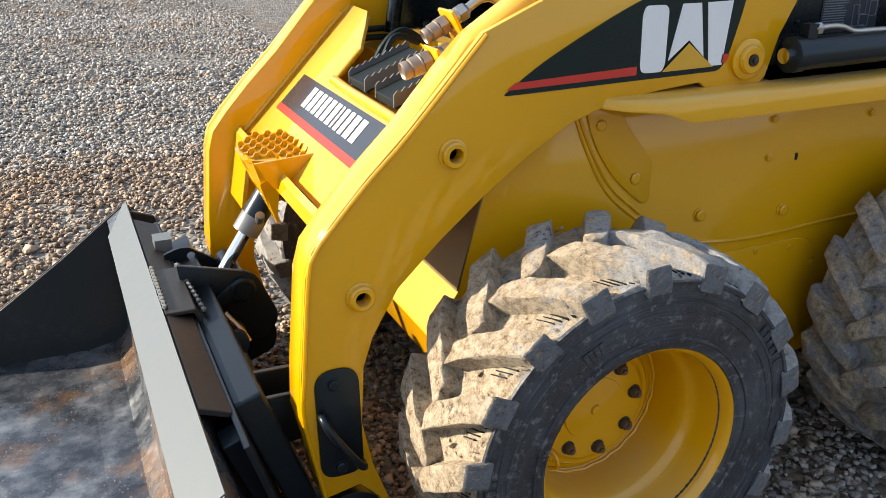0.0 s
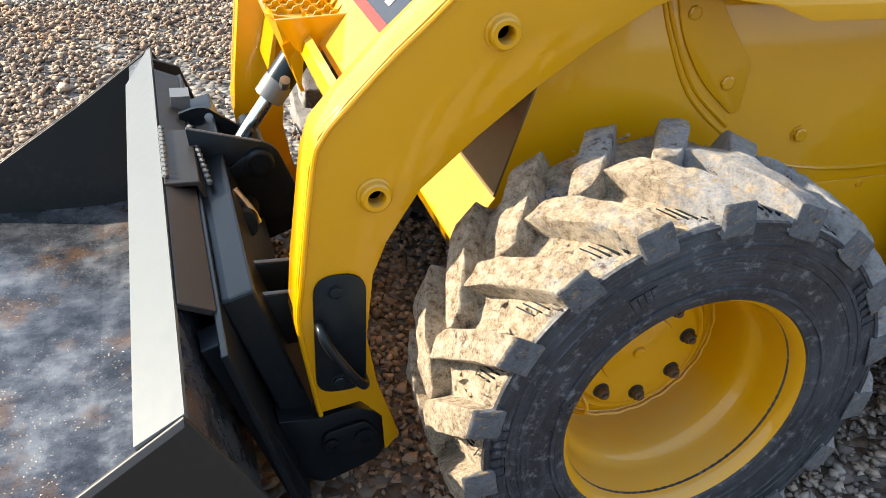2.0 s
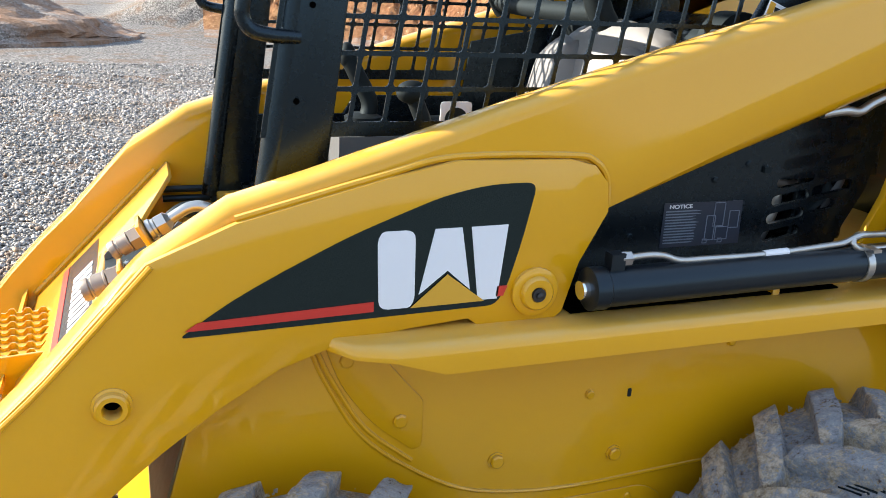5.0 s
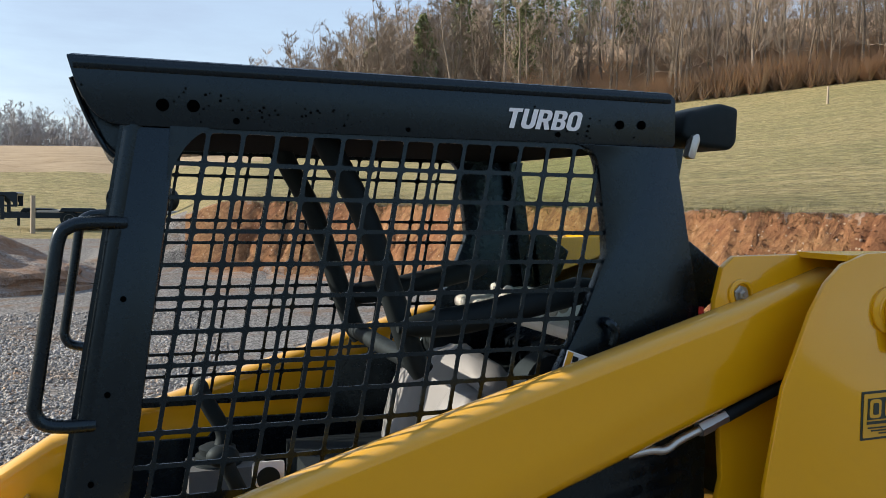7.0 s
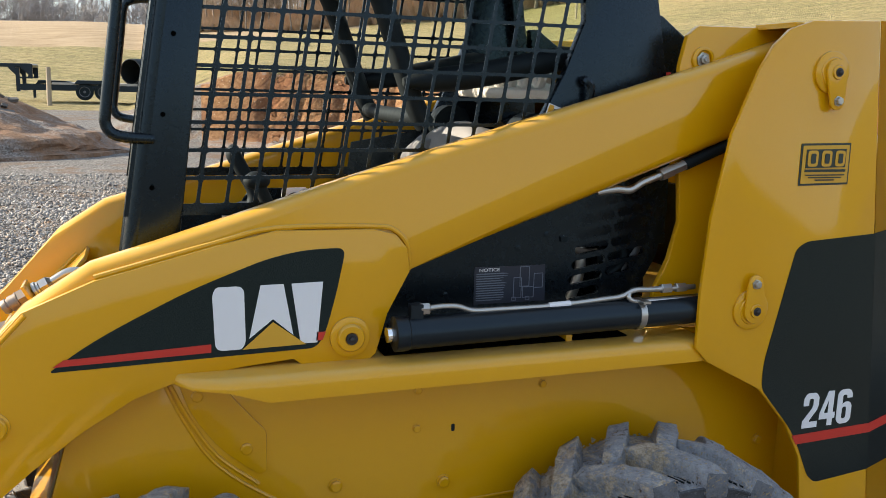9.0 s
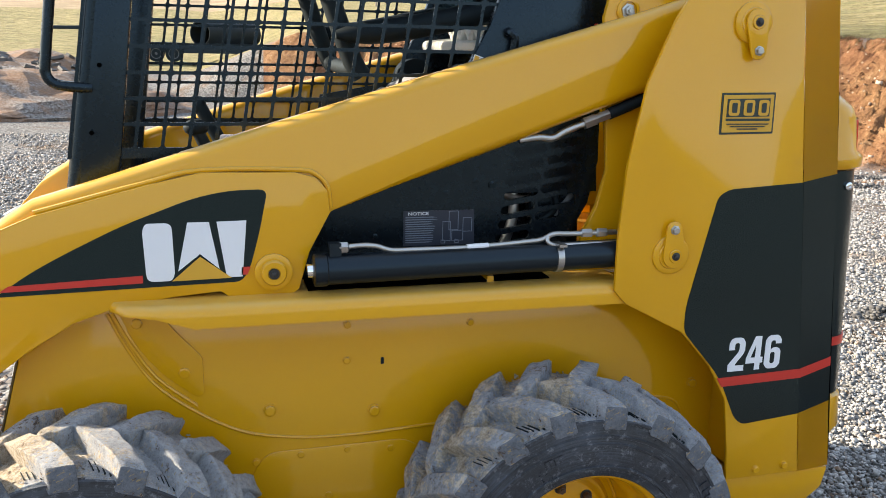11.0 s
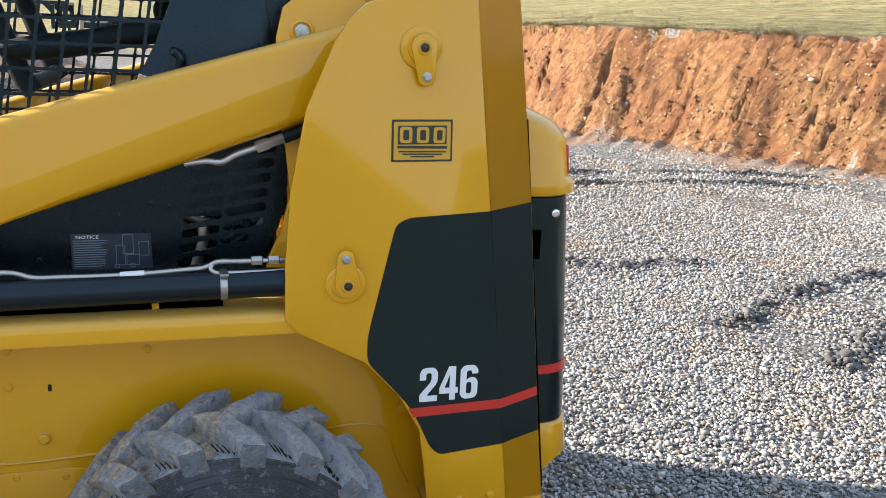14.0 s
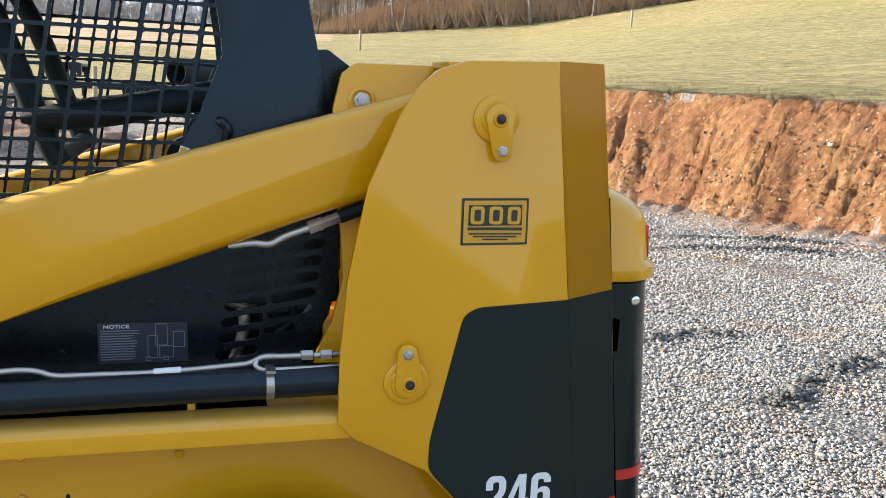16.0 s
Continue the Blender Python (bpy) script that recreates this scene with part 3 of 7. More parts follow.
def build_arm():
    bm = prism(BEAM, ARM_OUT, ARM_IN, 0)
    top = lambda e: all(v.co.z > 1.12 for v in e.verts) and abs(e.verts[0].co.y - e.verts[1].co.y) < 1e-5
    bevelled(bm, 0.028, 5, 30, top)
    bevelled(bm, 0.004, 2, 50)
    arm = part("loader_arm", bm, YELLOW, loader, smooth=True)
    bores = [[(x + 0.0135 * math.cos(-k * math.pi / 12), z + 0.0135 * math.sin(-k * math.pi / 12)) for k in range(24)] for x, z in BUSHINGS]
    bm = plate_with_holes(PLATE, bores, -0.517, ARM_OUT + 0.001)
    bmesh.ops.recalc_face_normals(bm, faces=bm.faces[:])
    bevelled(bm, 0.003, 2, 50, lambda e: all(min((v.co.x - x) ** 2 + (v.co.z - z) ** 2 for x, z in BUSHINGS) > 0.0003 for v in e.verts))
    part("side_plate", bm, YELLOW, arm, smooth=True)
    front = [(x - 0.001, -0.5165, z) for x, z in PLATE[0:9]]
    part("weld_bead", tube([(x + 0.008, y, z - 0.004) for x, y, z in front], 0.005, 8, 4), YELLOW, arm, smooth=True)
    part("weld_bead", tube([(x, -0.506, z + 0.004) for x, z in ((-0.072, 1.200), (0.154, 1.259), (0.27, 1.285), (0.474, 1.283), (0.522, 1.272), (0.548, 1.242), (0.554, 1.195))], 0.006, 8, 4), YELLOW, arm, smooth=True)
    for x, z in BUSHINGS:
        bm = bmesh.new()
        add_lathe(bm, (x, -0.517, z), (0, -1, 0), [(0.030, -0.002), (0.030, 0.003), (0.026, 0.005), (0.025, 0.014), (0.022, 0.017), (0.015, 0.017), (0.0135, 0.014), (0.0135, -0.001)], 32, closed=True)
        part("pin_bushing", bm, YELLOW, arm, smooth=True)
        part("bore", cyl((x, -0.5045, z), (x, -0.5025, z), 0.0134), HOLE, arm)
    bm = bmesh.new()
    add_lathe(bm, (0.422, -0.517, 1.055), (0, -1, 0), [(0.043, -0.002), (0.043, 0.008), (0.039, 0.011), (0.030, 0.011), (0.029, 0.018), (0.026, 0.021), (0.014, 0.021), (0.013, 0.018)], 36)
    part("cylinder_pin", bm, YELLOW, arm, smooth=True)
    bm = bmesh.new()
    add_lathe(bm, (0.422, -0.535, 1.055), (0, -1, 0), [(0.012, 0), (0.012, 0.006), (0.006, 0.006), (0.006, 0.011), (0.003, 0.013)], 16)
    part("grease_fitting", bm, RUSTY, arm, smooth=True)
    return arm


def part_tree_mirror(ob):
    o = mirrored(ob)
    for c in ob.children:
        d = mirrored(c)
        d.parent = o
    return o


arm_near = build_arm()
arm_far = part_tree_mirror(arm_near)

# wheels
def tyre_mesh(bm, seed):
    prof = [(0.222, -0.150), (0.235, -0.1535), (0.262, -0.155), (0.300, -0.1525), (0.335, -0.149), (0.352, -0.1465), (0.357, -0.138), (0.361, -0.10), (0.363, 0.0),
            (0.361, 0.10), (0.357, 0.138), (0.352, 0.1465), (0.335, 0.149), (0.300, 0.1525), (0.262, 0.155), (0.235, 0.1535), (0.222, 0.150), (0.205, 0.12), (0.205, -0.12)]
    add_lathe(bm, (0, 0, 0), (0, 1, 0), prof, 90, closed=True)
    for v in bm.verts:
        if abs(v.co.y) < 0.139 and Vector((v.co.x, v.co.z)).length > 0.356:
            v.co += noise.noise_vector(v.co * 14 + Vector((seed, 0, 0))) * 0.008


def lug_mesh(i, side, a0, seed, caked):
    """One slanted lug: a steep, flat end at the shoulder, a long top and a blunt inner end near the middle of the tread."""
    bm = bmesh.new()
    rings = []
    for yy, da, w, top, foot in ((0.1555, 0.000, 0.050, 0.350, 0.336), (0.149, 0.004, 0.052, 0.388, 0.342), (0.120, 0.050, 0.053, 0.3985, 0.350), (0.075, 0.125, 0.054, 0.4025, 0.352),
                                 (0.030, 0.205, 0.053, 0.4035, 0.352), (0.002, 0.262, 0.050, 0.4025, 0.352), (-0.014, 0.300, 0.040, 0.399, 0.352)):
        ring = []
        for wr, rr in ((-0.60, foot), (-0.5, top), (0.5, top), (0.60, foot)):
            t_a = a0 + da + wr * w / 0.37
            ring.append(bm.verts.new((rr * math.cos(t_a), side * yy, rr * math.sin(t_a))))
        rings.append(ring)
    for p, q in zip(rings, rings[1:]):
        for k in range(3):
            bm.faces.new((p[k], p[k + 1], q[k + 1], q[k]))
        bm.faces.new((p[3], p[0], q[0], q[3]))
    bm.faces.new(rings[0][::-1])
    bm.faces.new(rings[-1])
    bmesh.ops.recalc_face_normals(bm, faces=bm.faces[:])
    bevelled(bm, 0.0022, 1, 30)
    bmesh.ops.triangulate(bm, faces=[f for f in bm.faces if len(f.verts) > 4])
    for _ in range(2):
        bmesh.ops.subdivide_edges(bm, edges=[e for e in bm.edges if e.calc_length() > 0.014], cuts=1, use_grid_fill=True)
    k = Vector((i * 3.1, side * 7.0, seed))
    for v in bm.verts:
        n = noise.noise_vector(v.co * 38 + k) * 0.0010 + noise.noise_vector(v.co * 120 + k) * 0.0014
        v.co += n * caked
        if abs(v.co.y) < 0.14:
            flat = Vector((v.co.x, 0, v.co.z)).normalized()
            crust = noise.noise(v.co * 20 + k)
            v.co += flat * caked * (0.0035 if crust > 0.14 else 0.0)
    for f in bm.faces:
        f.material_index = 1 if abs(f.calc_center_median().y) > 0.1465 else 0
    return bm


def build_wheel(x, y, z, turn, flip, seed, lug_material, end_material, caked):
    w = new("wheel")
    w.parent = loader
    w.matrix_world = pose(x, y, z, 0, turn, 180 if flip else 0)
    bm = bmesh.new()
    tyre_mesh(bm, seed)
    for f in bm.faces:
        c = f.calc_center_median()
        if math.hypot(c.x, c.z) > 0.353:
            f.material_index = 1
    tyre = part("tyre", bm, [TYRE, lug_material], w, smooth=True)
    for r, h in ((0.245, 0.0035), (0.300, 0.002), (0.318, 0.002), (0.352, 0.003)):
        bm = bmesh.new()
        yy = -float(np.interp(r, [0.222, 0.235, 0.262, 0.300, 0.335, 0.362], [0.150, 0.1535, 0.155, 0.1525, 0.149, 0.146]))
        add_lathe(bm, (0, yy, 0), (0, -1, 0), [(r - 0.005, -0.002), (r - 0.003, h), (r + 0.003, h), (r + 0.005, -0.002)], 72, closed=True)
        part("sidewall_rib", bm, TYRE, w, smooth=True)
    count = 18
    for side in (-1, 1):
        for i in range(count):
            a0 = 2 * math.pi * (i + 0.75 + (0.5 if side > 0 else 0)) / count
            part("lug", lug_mesh(i, side, a0, seed, caked), [lug_material, end_material], w, smooth=True)
    # short black strips on the floor of the tread, between the lugs, painting the shade in its grooves
    for i in range(count):
        for k in range(4):
            t_a = 2 * math.pi * (i + 0.75) / count + 0.135 + k * 0.032
            m = Matrix.Rotation(-t_a, 4, "Y") @ Matrix.Translation((0.3605, -0.112 + k * 0.006, 0)) @ Matrix.Rotation(0.35, 4, "X")
            bm = bmesh.new()
            add_box(bm, (-0.006, -0.022, -0.0011), (0.0012, 0.020, 0.0011), m)
            part("tread_rib", bm, RUBBER, w)
    # dried clods and crumbs stuck to the tread
    rng = np.random.default_rng(seed)
    vs, fs, n0 = [], [], 0
    for k in range(int(3600 * caked)):
        a, yy = rng.uniform(0, 6.283), rng.uniform(-0.145, 0.145)
        r = rng.uniform(0.354, 0.366)
        sz = rng.lognormal(-5.75, 0.5)
        q = (rng.normal(0, 1, (5, 3)))
        q = q / np.linalg.norm(q, axis=1)[:, None] * sz
        vs.append(q + (r * math.cos(a), yy, r * math.sin(a)))
        fs += [(n0 + i, n0 + j, n0 + l) for i, j, l in ((0, 1, 2), (0, 2, 3), (0, 3, 1), (1, 3, 4), (3, 2, 4), (2, 1, 4))]
        n0 += 5
    me = bpy.data.meshes.new("dried_mud")
    me.from_pydata(np.concatenate(vs).tolist(), [], fs)
    me.materials.append(MUD)
    crumbs = tagged(new("dried_mud", me), "dried tan mud crumbs", kind="stuff")
    crumbs.parent = w
    # raised bars of lettering on the sidewall
    for a, span, r in ((0.75, 0.34, 0.333), (3.4, 0.34, 0.333), (2.2, 0.16, 0.285)):
        k = 6 if span > 0.2 else 4
        for q in range(k):
            t_a = a - span * q / k
            yy = -0.1505 if r > 0.3 else -0.154
            m = Matrix.Rotation(-(t_a), 4, "Y") @ Matrix.Translation((r, yy, 0))
            bm = bmesh.new()
            add_box(bm, (-0.011, -0.0022, -0.005), (0.011, 0.002, 0.005), m)
            part("raised_mark", bm, TYRE, w)
    bm = bmesh.new()
    # deep-dished rim, open to the outside
    add_lathe(bm, (0, 0, 0), (0, -1, 0), [(0.070, -0.022), (0.117, -0.022), (0.122, -0.024), (0.128, -0.032), (0.134, -0.0345), (0.140, -0.034), (0.145, -0.040), (0.152, -0.050), (0.166, -0.054), (0.1715, -0.050), (0.1735, -0.020), (0.177, 0.020), (0.181, 0.040), (0.187, 0.050), (0.193, 0.056), (0.1975, 0.075), (0.2005, 0.100),
                                          (0.2045, 0.114), (0.207, 0.128), (0.2115, 0.138), (0.218, 0.145), (0.2235, 0.148), (0.2245, 0.142), (0.214, 0.12), (0.205, 0.05), (0.185, -0.02), (0.18, -0.065), (0.15, -0.07), (0.07, -0.05)], 80, closed=True)
    rim = part("rim", bm, YELLOW, w, smooth=True)
    bm = bmesh.new()
    add_lathe(bm, (0, 0, 0), (0, -1, 0), [(0.076, -0.05), (0.076, -0.0235), (0.0735, -0.026), (0.071, -0.0185), (0.03, -0.0165), (0.012, -0.016), (0.010, -0.011), (0.004, -0.010)], 48)
    part("hub", bm, YELLOW, w, smooth=True)
    bead = [(0.1695 * math.cos(k * 0.105), 0.0475 + 0.002 * math.sin(k * 2.3), 0.1695 * math.sin(k * 0.105)) for k in range(61)]
    part("weld_bead", tube(bead, 0.0035, 6, 2), YELLOW, rim, smooth=True)
    for i in range(8):
        a = 2 * math.pi * (i + 0.3) / 8
        px, pz = 0.1 * math.cos(a), 0.1 * math.sin(a)
        # dark disc round each nut, the shade of its recess put into colour
        bm = bmesh.new()
        add_lathe(bm, (px, 0.022, pz), (0, -1, 0), [(0.0155, -0.004), (0.0155, 0.0015), (0.011, 0.002)], 24)
        part("stud_recess", bm, RUSTY, w, smooth=True)
        bm = bmesh.new()
        add_lathe(bm, (px, 0.022, pz), (0, -1, 0), [(0.0115, 0.0), (0.0115, 0.014), (0.0095, 0.017), (0.0055, 0.017), (0.0055, 0.021)], 6)
        part("wheel_nut", bm, STUD, w)
    part("valve_guard", tube([(-0.118, 0.015, -0.062), (-0.104, -0.012, -0.075), (-0.100, -0.014, -0.100), (-0.118, 0.012, -0.112)], 0.004, 8, 5), YELLOW, rim, smooth=True)
    part("valve_stem", tube([(-0.132, 0.045, -0.085), (-0.122, 0.008, -0.082), (-0.112, -0.010, -0.080)], 0.0045, 8), YELLOW, w)
    return w


build_wheel(0.004, -0.675, 0.385, 4, False, 3, MUD, MUD_END, 1.1)
build_wheel(1.10, -0.675, 0.402, 13, False, 5, MUD_GREY, MUD_END, 1.2)
build_wheel(0.004, 0.675, 0.385, 0, True, 7, MUD, MUD_END, 1.1)
build_wheel(1.10, 0.675, 0.402, 9, True, 9, MUD_GREY, MUD_END, 1.2)

# chassis
CHASSIS = [(-0.108, 0.985), (-0.153, 0.825), (-0.214, 0.602), (-0.281, 0.509), (-0.268, 0.495), (-0.20, 0.48), (-0.15, 0.27), (0.3, 0.235), (1.6, 0.235), (1.78, 0.33), (1.85, 0.45), (1.80, 0.96), (1.2, 1.0), (0.10, 1.0)]
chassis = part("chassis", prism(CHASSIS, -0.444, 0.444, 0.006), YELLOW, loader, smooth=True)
bm = bmesh.new()
LEDGE = [(-0.44, 1.003), (-0.560, 1.003), (-0.570, 1.000), (-0.578, 0.993), (-0.582, 0.983), (-0.582, 0.949), (-0.575, 0.949), (-0.575, 0.982), (-0.566, 0.992), (-0.44, 0.995)]
rings = []
for x, drop in ((0.062, 0.0), (0.10, 0.02), (0.165, 0.16), (0.245, 1.0), (1.277, 1.0)):
    rings.append([bm.verts.new((x, y if x > 0.1 else -0.44 + (y + 0.44) * (0.5 if x < 0.08 else 0.85), z if z > 0.97 else 0.981 + (z - 0.981) * drop)) for y, z in LEDGE])
for a, b in zip(rings, rings[1:]):
    for k in range(len(a)):
        bm.faces.new((a[k], a[(k + 1) % len(a)], b[(k + 1) % len(a)], b[k]))
bm.faces.new(rings[0])
bm.faces.new(rings[-1][::-1])
ledge = part("ledge", bm, YELLOW, chassis, smooth=True)
mirrored(ledge)

# rear towers
TOWER = [(1.241, 0.985), (1.241, 1.119), (1.253, 1.295), (1.29, 1.489), (1.351, 1.635), (1.385, 1.69), (1.425, 1.727), (1.487, 1.748), (1.684, 1.757), (1.745, 1.251), (1.816, 0.614), (1.838, 0.43),
         (1.612, 0.43), (1.605, 0.517), (1.583, 0.667), (1.527, 0.766), (1.437, 0.864), (1.275, 0.949)]


def build_tower():
    bm = prism(TOWER, -0.592, -0.580, 0.003)
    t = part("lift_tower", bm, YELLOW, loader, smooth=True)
    bm = bmesh.new()
    out = [(1.684, 1.757), (1.745, 1.251), (1.816, 0.614), (1.838, 0.43)]
    inn = [(1.794, 1.757), (1.859, 1.252), (1.926, 0.605), (1.949, 0.43)]
    a = [bm.verts.new((x, -0.592, z)) for x, z in out]
    b = [bm.verts.new((x, -0.576, z)) for x, z in inn]
    c = [bm.verts.new((x, -0.50, z)) for x, z in inn]
    for p, q in ((a, b), (b, c)):
        for i in range(3):
            bm.faces.new((p[i], q[i], q[i + 1], p[i + 1]))
    bmesh.ops.solidify(bm, geom=bm.faces[:], thickness=0.010)
    part("tower_corner", bm, YELLOW, t)
    INNER = [(1.195, 1.0), (1.212, 1.10), (1.245, 1.17), (1.268, 1.265), (1.258, 1.37), (1.238, 1.50), (1.236, 1.64), (1.252, 1.711), (1.282, 1.735), (1.80, 1.745), (1.85, 1.0)]
    part("inner_plate", prism(INNER, -0.448, -0.430, 0.004), YELLOW, t, smooth=True)
    part("tower_back", box((1.64, -0.575, 0.45), (1.66, -0.44, 1.73), 0.004), YELLOW, t)
    part("tower_top", box((1.45, -0.578, 1.732), (1.68, -0.44, 1.744), 0.003), YELLOW, t)
    return t


tower_near = build_tower()
tower_far = part_tree_mirror(tower_near)

# cab
cab = part("cab_frame", box((0.04, -0.37, 1.0), (1.2, 0.37, 1.05), 0.01), CAB_BLACK, loader)
ROOF = [(0.006, 2.062), (1.150, 2.068), (1.163, 2.055), (1.165, 1.958), (0.105, 1.953), (0.072, 1.955), (0.045, 1.972), (0.022, 2.01)]
roof_rail = part("roof_rail", prism(round_poly(ROOF, [0.004, 0.012, 0.008, 0.012, 0.02, 0.02, 0.02, 0.01], 3), -0.392, -0.368, 0.004), CAB_BLACK, cab, smooth=True)
mirrored(roof_rail)
fold = part("roof_fold", tube([(0.016, -0.3825, 2.050), (0.4, -0.3825, 2.052), (0.8, -0.3825, 2.054), (1.150, -0.3825, 2.056)], 0.0135, 12, 2), CAB_BLACK, cab, smooth=True)
mirrored(fold)
part("roof", prism([(0.006, 2.066), (1.155, 2.071), (1.155, 2.048), (0.02, 2.043)], -0.385, 0.385, 0.008), CAB_BLACK, cab)
front_post = part("front_post", prism([(0.105, 1.953), (0.178, 1.953), (0.105, 1.36), (0.06, 1.0), (-0.035, 1.0)], -0.3915, -0.36, 0.006), CAB_BLACK, cab, smooth=True)
mirrored(front_post)
REAR = [(0.930, 1.957), (1.166, 1.957), (1.247, 1.58), (1.27, 1.2), (0.75, 1.2), (0.908, 1.511), (0.963, 1.617), (1.009, 1.737), (1.005, 1.785), (0.993, 1.86), (0.987, 1.91), (0.980, 1.931), (0.968, 1.945), (0.948, 1.9535)]
rear_panel = part("rear_panel", prism(REAR, -0.3915, -0.365, 0.004), CAB_BLACK, cab, smooth=True)
mirrored(rear_panel)

# lift cylinder
part("lift_cylinder", cyl((0.52, -0.545, 1.061), (1.39, -0.545, 1.072), 0.035, bev=0.004), BLACK, loader, smooth=True)



# ---- decals, pins and plates of the arms and towers ----
def decal(poly, y, material, parent, name="decal", label="", thick=0.0012):
    return part(name, prism(poly, y - thick, y, 0), material, parent, label)


def text_mesh(body, size, m, material, parent, name, bold=0.0, shear=0.0, width=1.0, label=""):
    c = bpy.data.curves.new(name, "FONT")
    c.body, c.size, c.extrude, c.offset, c.shear = body, size, 0.0006, bold, shear
    c.align_x, c.align_y = "LEFT", "BOTTOM_BASELINE"
    tmp = bpy.data.objects.new(name, c)
    scene.collection.objects.link(tmp)
    bpy.context.view_layer.update()
    me = bpy.data.meshes.new_from_object(tmp.evaluated_get(bpy.context.evaluated_depsgraph_get()))
    bpy.data.objects.remove(tmp)
    me.transform(m @ Matrix.Diagonal((width, 1, 1, 1)))
    me.materials.clear()
    me.materials.append(material)
    ob = new(name, me)
    ob.parent = parent
    if label:
        ob["label"] = label
    return ob


GLYPHS = {
    "2": [[(0, 0), (.6, 0), (.6, .17), (.27, .17), (.27, .21), (.55, .5), (.6, .62), (.6, .85), (.52, .96), (.42, 1), (.18, 1), (.08, .96), (0, .85), (0, .64), (.21, .64), (.21, .8), (.25, .84), (.35, .84), (.39, .8), (.39, .64), (.35, .55), (0, .2)]],
    "4": [[(0, .2), (.34, .2), (.34, 0), (.54, 0), (.54, .2), (.63, .2), (.63, .37), (.54, .37), (.54, 1), (.3, 1), (0, .37)], [(.17, .37), (.34, .37), (.34, .76)]],
    "6": [[(0, .14), (.08, .04), (.18, 0), (.42, 0), (.52, .04), (.6, .14), (.6, .5), (.54, .59), (.45, .63), (.33, .63), (.25, .59), (.21, .55), (.21, .8), (.25, .84), (.35, .84), (.39, .8), (.39, .74), (.6, .74), (.6, .86), (.52, .96), (.42, 1), (.18, 1), (.08, .96), (0, .86)],
          [(.21, .2), (.25, .15), (.35, .15), (.39, .2), (.39, .44), (.35, .49), (.25, .49), (.21, .44)]],
    "T": [[(0, 1), (0, .82), (.21, .82), (.21, 0), (.43, 0), (.43, .82), (.64, .82), (.64, 1)]],
    "U": [[(0, 1), (.22, 1), (.22, .27), (.27, .19), (.38, .19), (.43, .27), (.43, 1), (.65, 1), (.65, .2), (.57, .06), (.45, 0), (.2, 0), (.08, .06), (0, .2)]],
    "R": [[(0, 0), (.22, 0), (.22, .38), (.3, .38), (.42, 0), (.66, 0), (.51, .42), (.6, .5), (.64, .6), (.64, .82), (.57, .94), (.46, 1), (0, 1)], [(.22, .55), (.36, .55), (.42, .6), (.42, .78), (.36, .83), (.22, .83)]],
    "B": [[(0, 0), (.46, 0), (.58, .06), (.64, .17), (.64, .38), (.58, .48), (.52, .52), (.59, .57), (.63, .66), (.63, .83), (.57, .95), (.45, 1), (0, 1)], [(.22, .17), (.37, .17), (.42, .22), (.42, .36), (.37, .42), (.22, .42)],
          [(.22, .59), (.36, .59), (.41, .63), (.41, .78), (.36, .83), (.22, .83)]],
    "O": [[(.2, 0), (.46, 0), (.58, .06), (.66, .2), (.66, .8), (.58, .94), (.46, 1), (.2, 1), (.08, .94), (0, .8), (0, .2), (.08, .06)], [(.22, .27), (.27, .18), (.39, .18), (.44, .27), (.44, .73), (.39, .82), (.27, .82), (.22, .73)]],
}


def block_text(body, x0, x1, z0, z1, y, slant, material, parent, name, label):
    """Heavy block letters cut from foil, filling the box on a side that faces -y."""
    bm, pen = bmesh.new(), 0.0
    for ch in body:
        g = GLYPHS[ch]
        one = plate_with_holes([(pen + p, q) for p, q in g[0]], [[(pen + p, q) for p, q in h] for h in g[1:]], y, y - 0.001)
        me = bpy.data.meshes.new("glyph")
        one.to_mesh(me)
        one.free()
        bm.from_mesh(me)
        bpy.data.meshes.remove(me)
        pen += max(p for p, q in g[0]) + 0.07
    wide = pen - 0.07 + slant
    for v in bm.verts:
        v.co.x, v.co.z = x0 + (v.co.x + slant * v.co.z) / wide * (x1 - x0), z0 + v.co.z * (z1 - z0)
    return part(name, bm, material, parent, label)


def side_text(x, y, z, turn=0.0):
    """A frame for writing on a side that faces -y: along x, upright."""
    return Matrix.Translation((x, y, z)) @ Matrix.Rotation(-turn, 4, "Y") @ Matrix.Rotation(radians(90), 4, "X")


def fit_text(ob, x0, x1, z0, z1, y):
    """Stretches writing into its box on the side."""
    v = [q.co for q in ob.data.vertices]
    ax, bx, az, bz = min(p.x for p in v), max(p.x for p in v), min(p.z for p in v), max(p.z for p in v)
    for q in ob.data.vertices:
        q.co.x = x0 + (q.co.x - ax) / (bx - ax) * (x1 - x0)
        q.co.z = z0 + (q.co.z - az) / (bz - az) * (z1 - z0)


ARM_DECAL = round_poly([(-0.160, 1.026), (0.352, 1.036), (0.371, 1.07), (0.393, 1.150), (0.413, 1.246), (0.329, 1.245), (0.25, 1.229), (0.10, 1.172), (-0.02, 1.113), (-0.09, 1.075)],
                       [0.010, 0.02, 0.03, 0.03, 0.02, 0.05, 0.05, 0.05, 0.05, 0.04], 4)


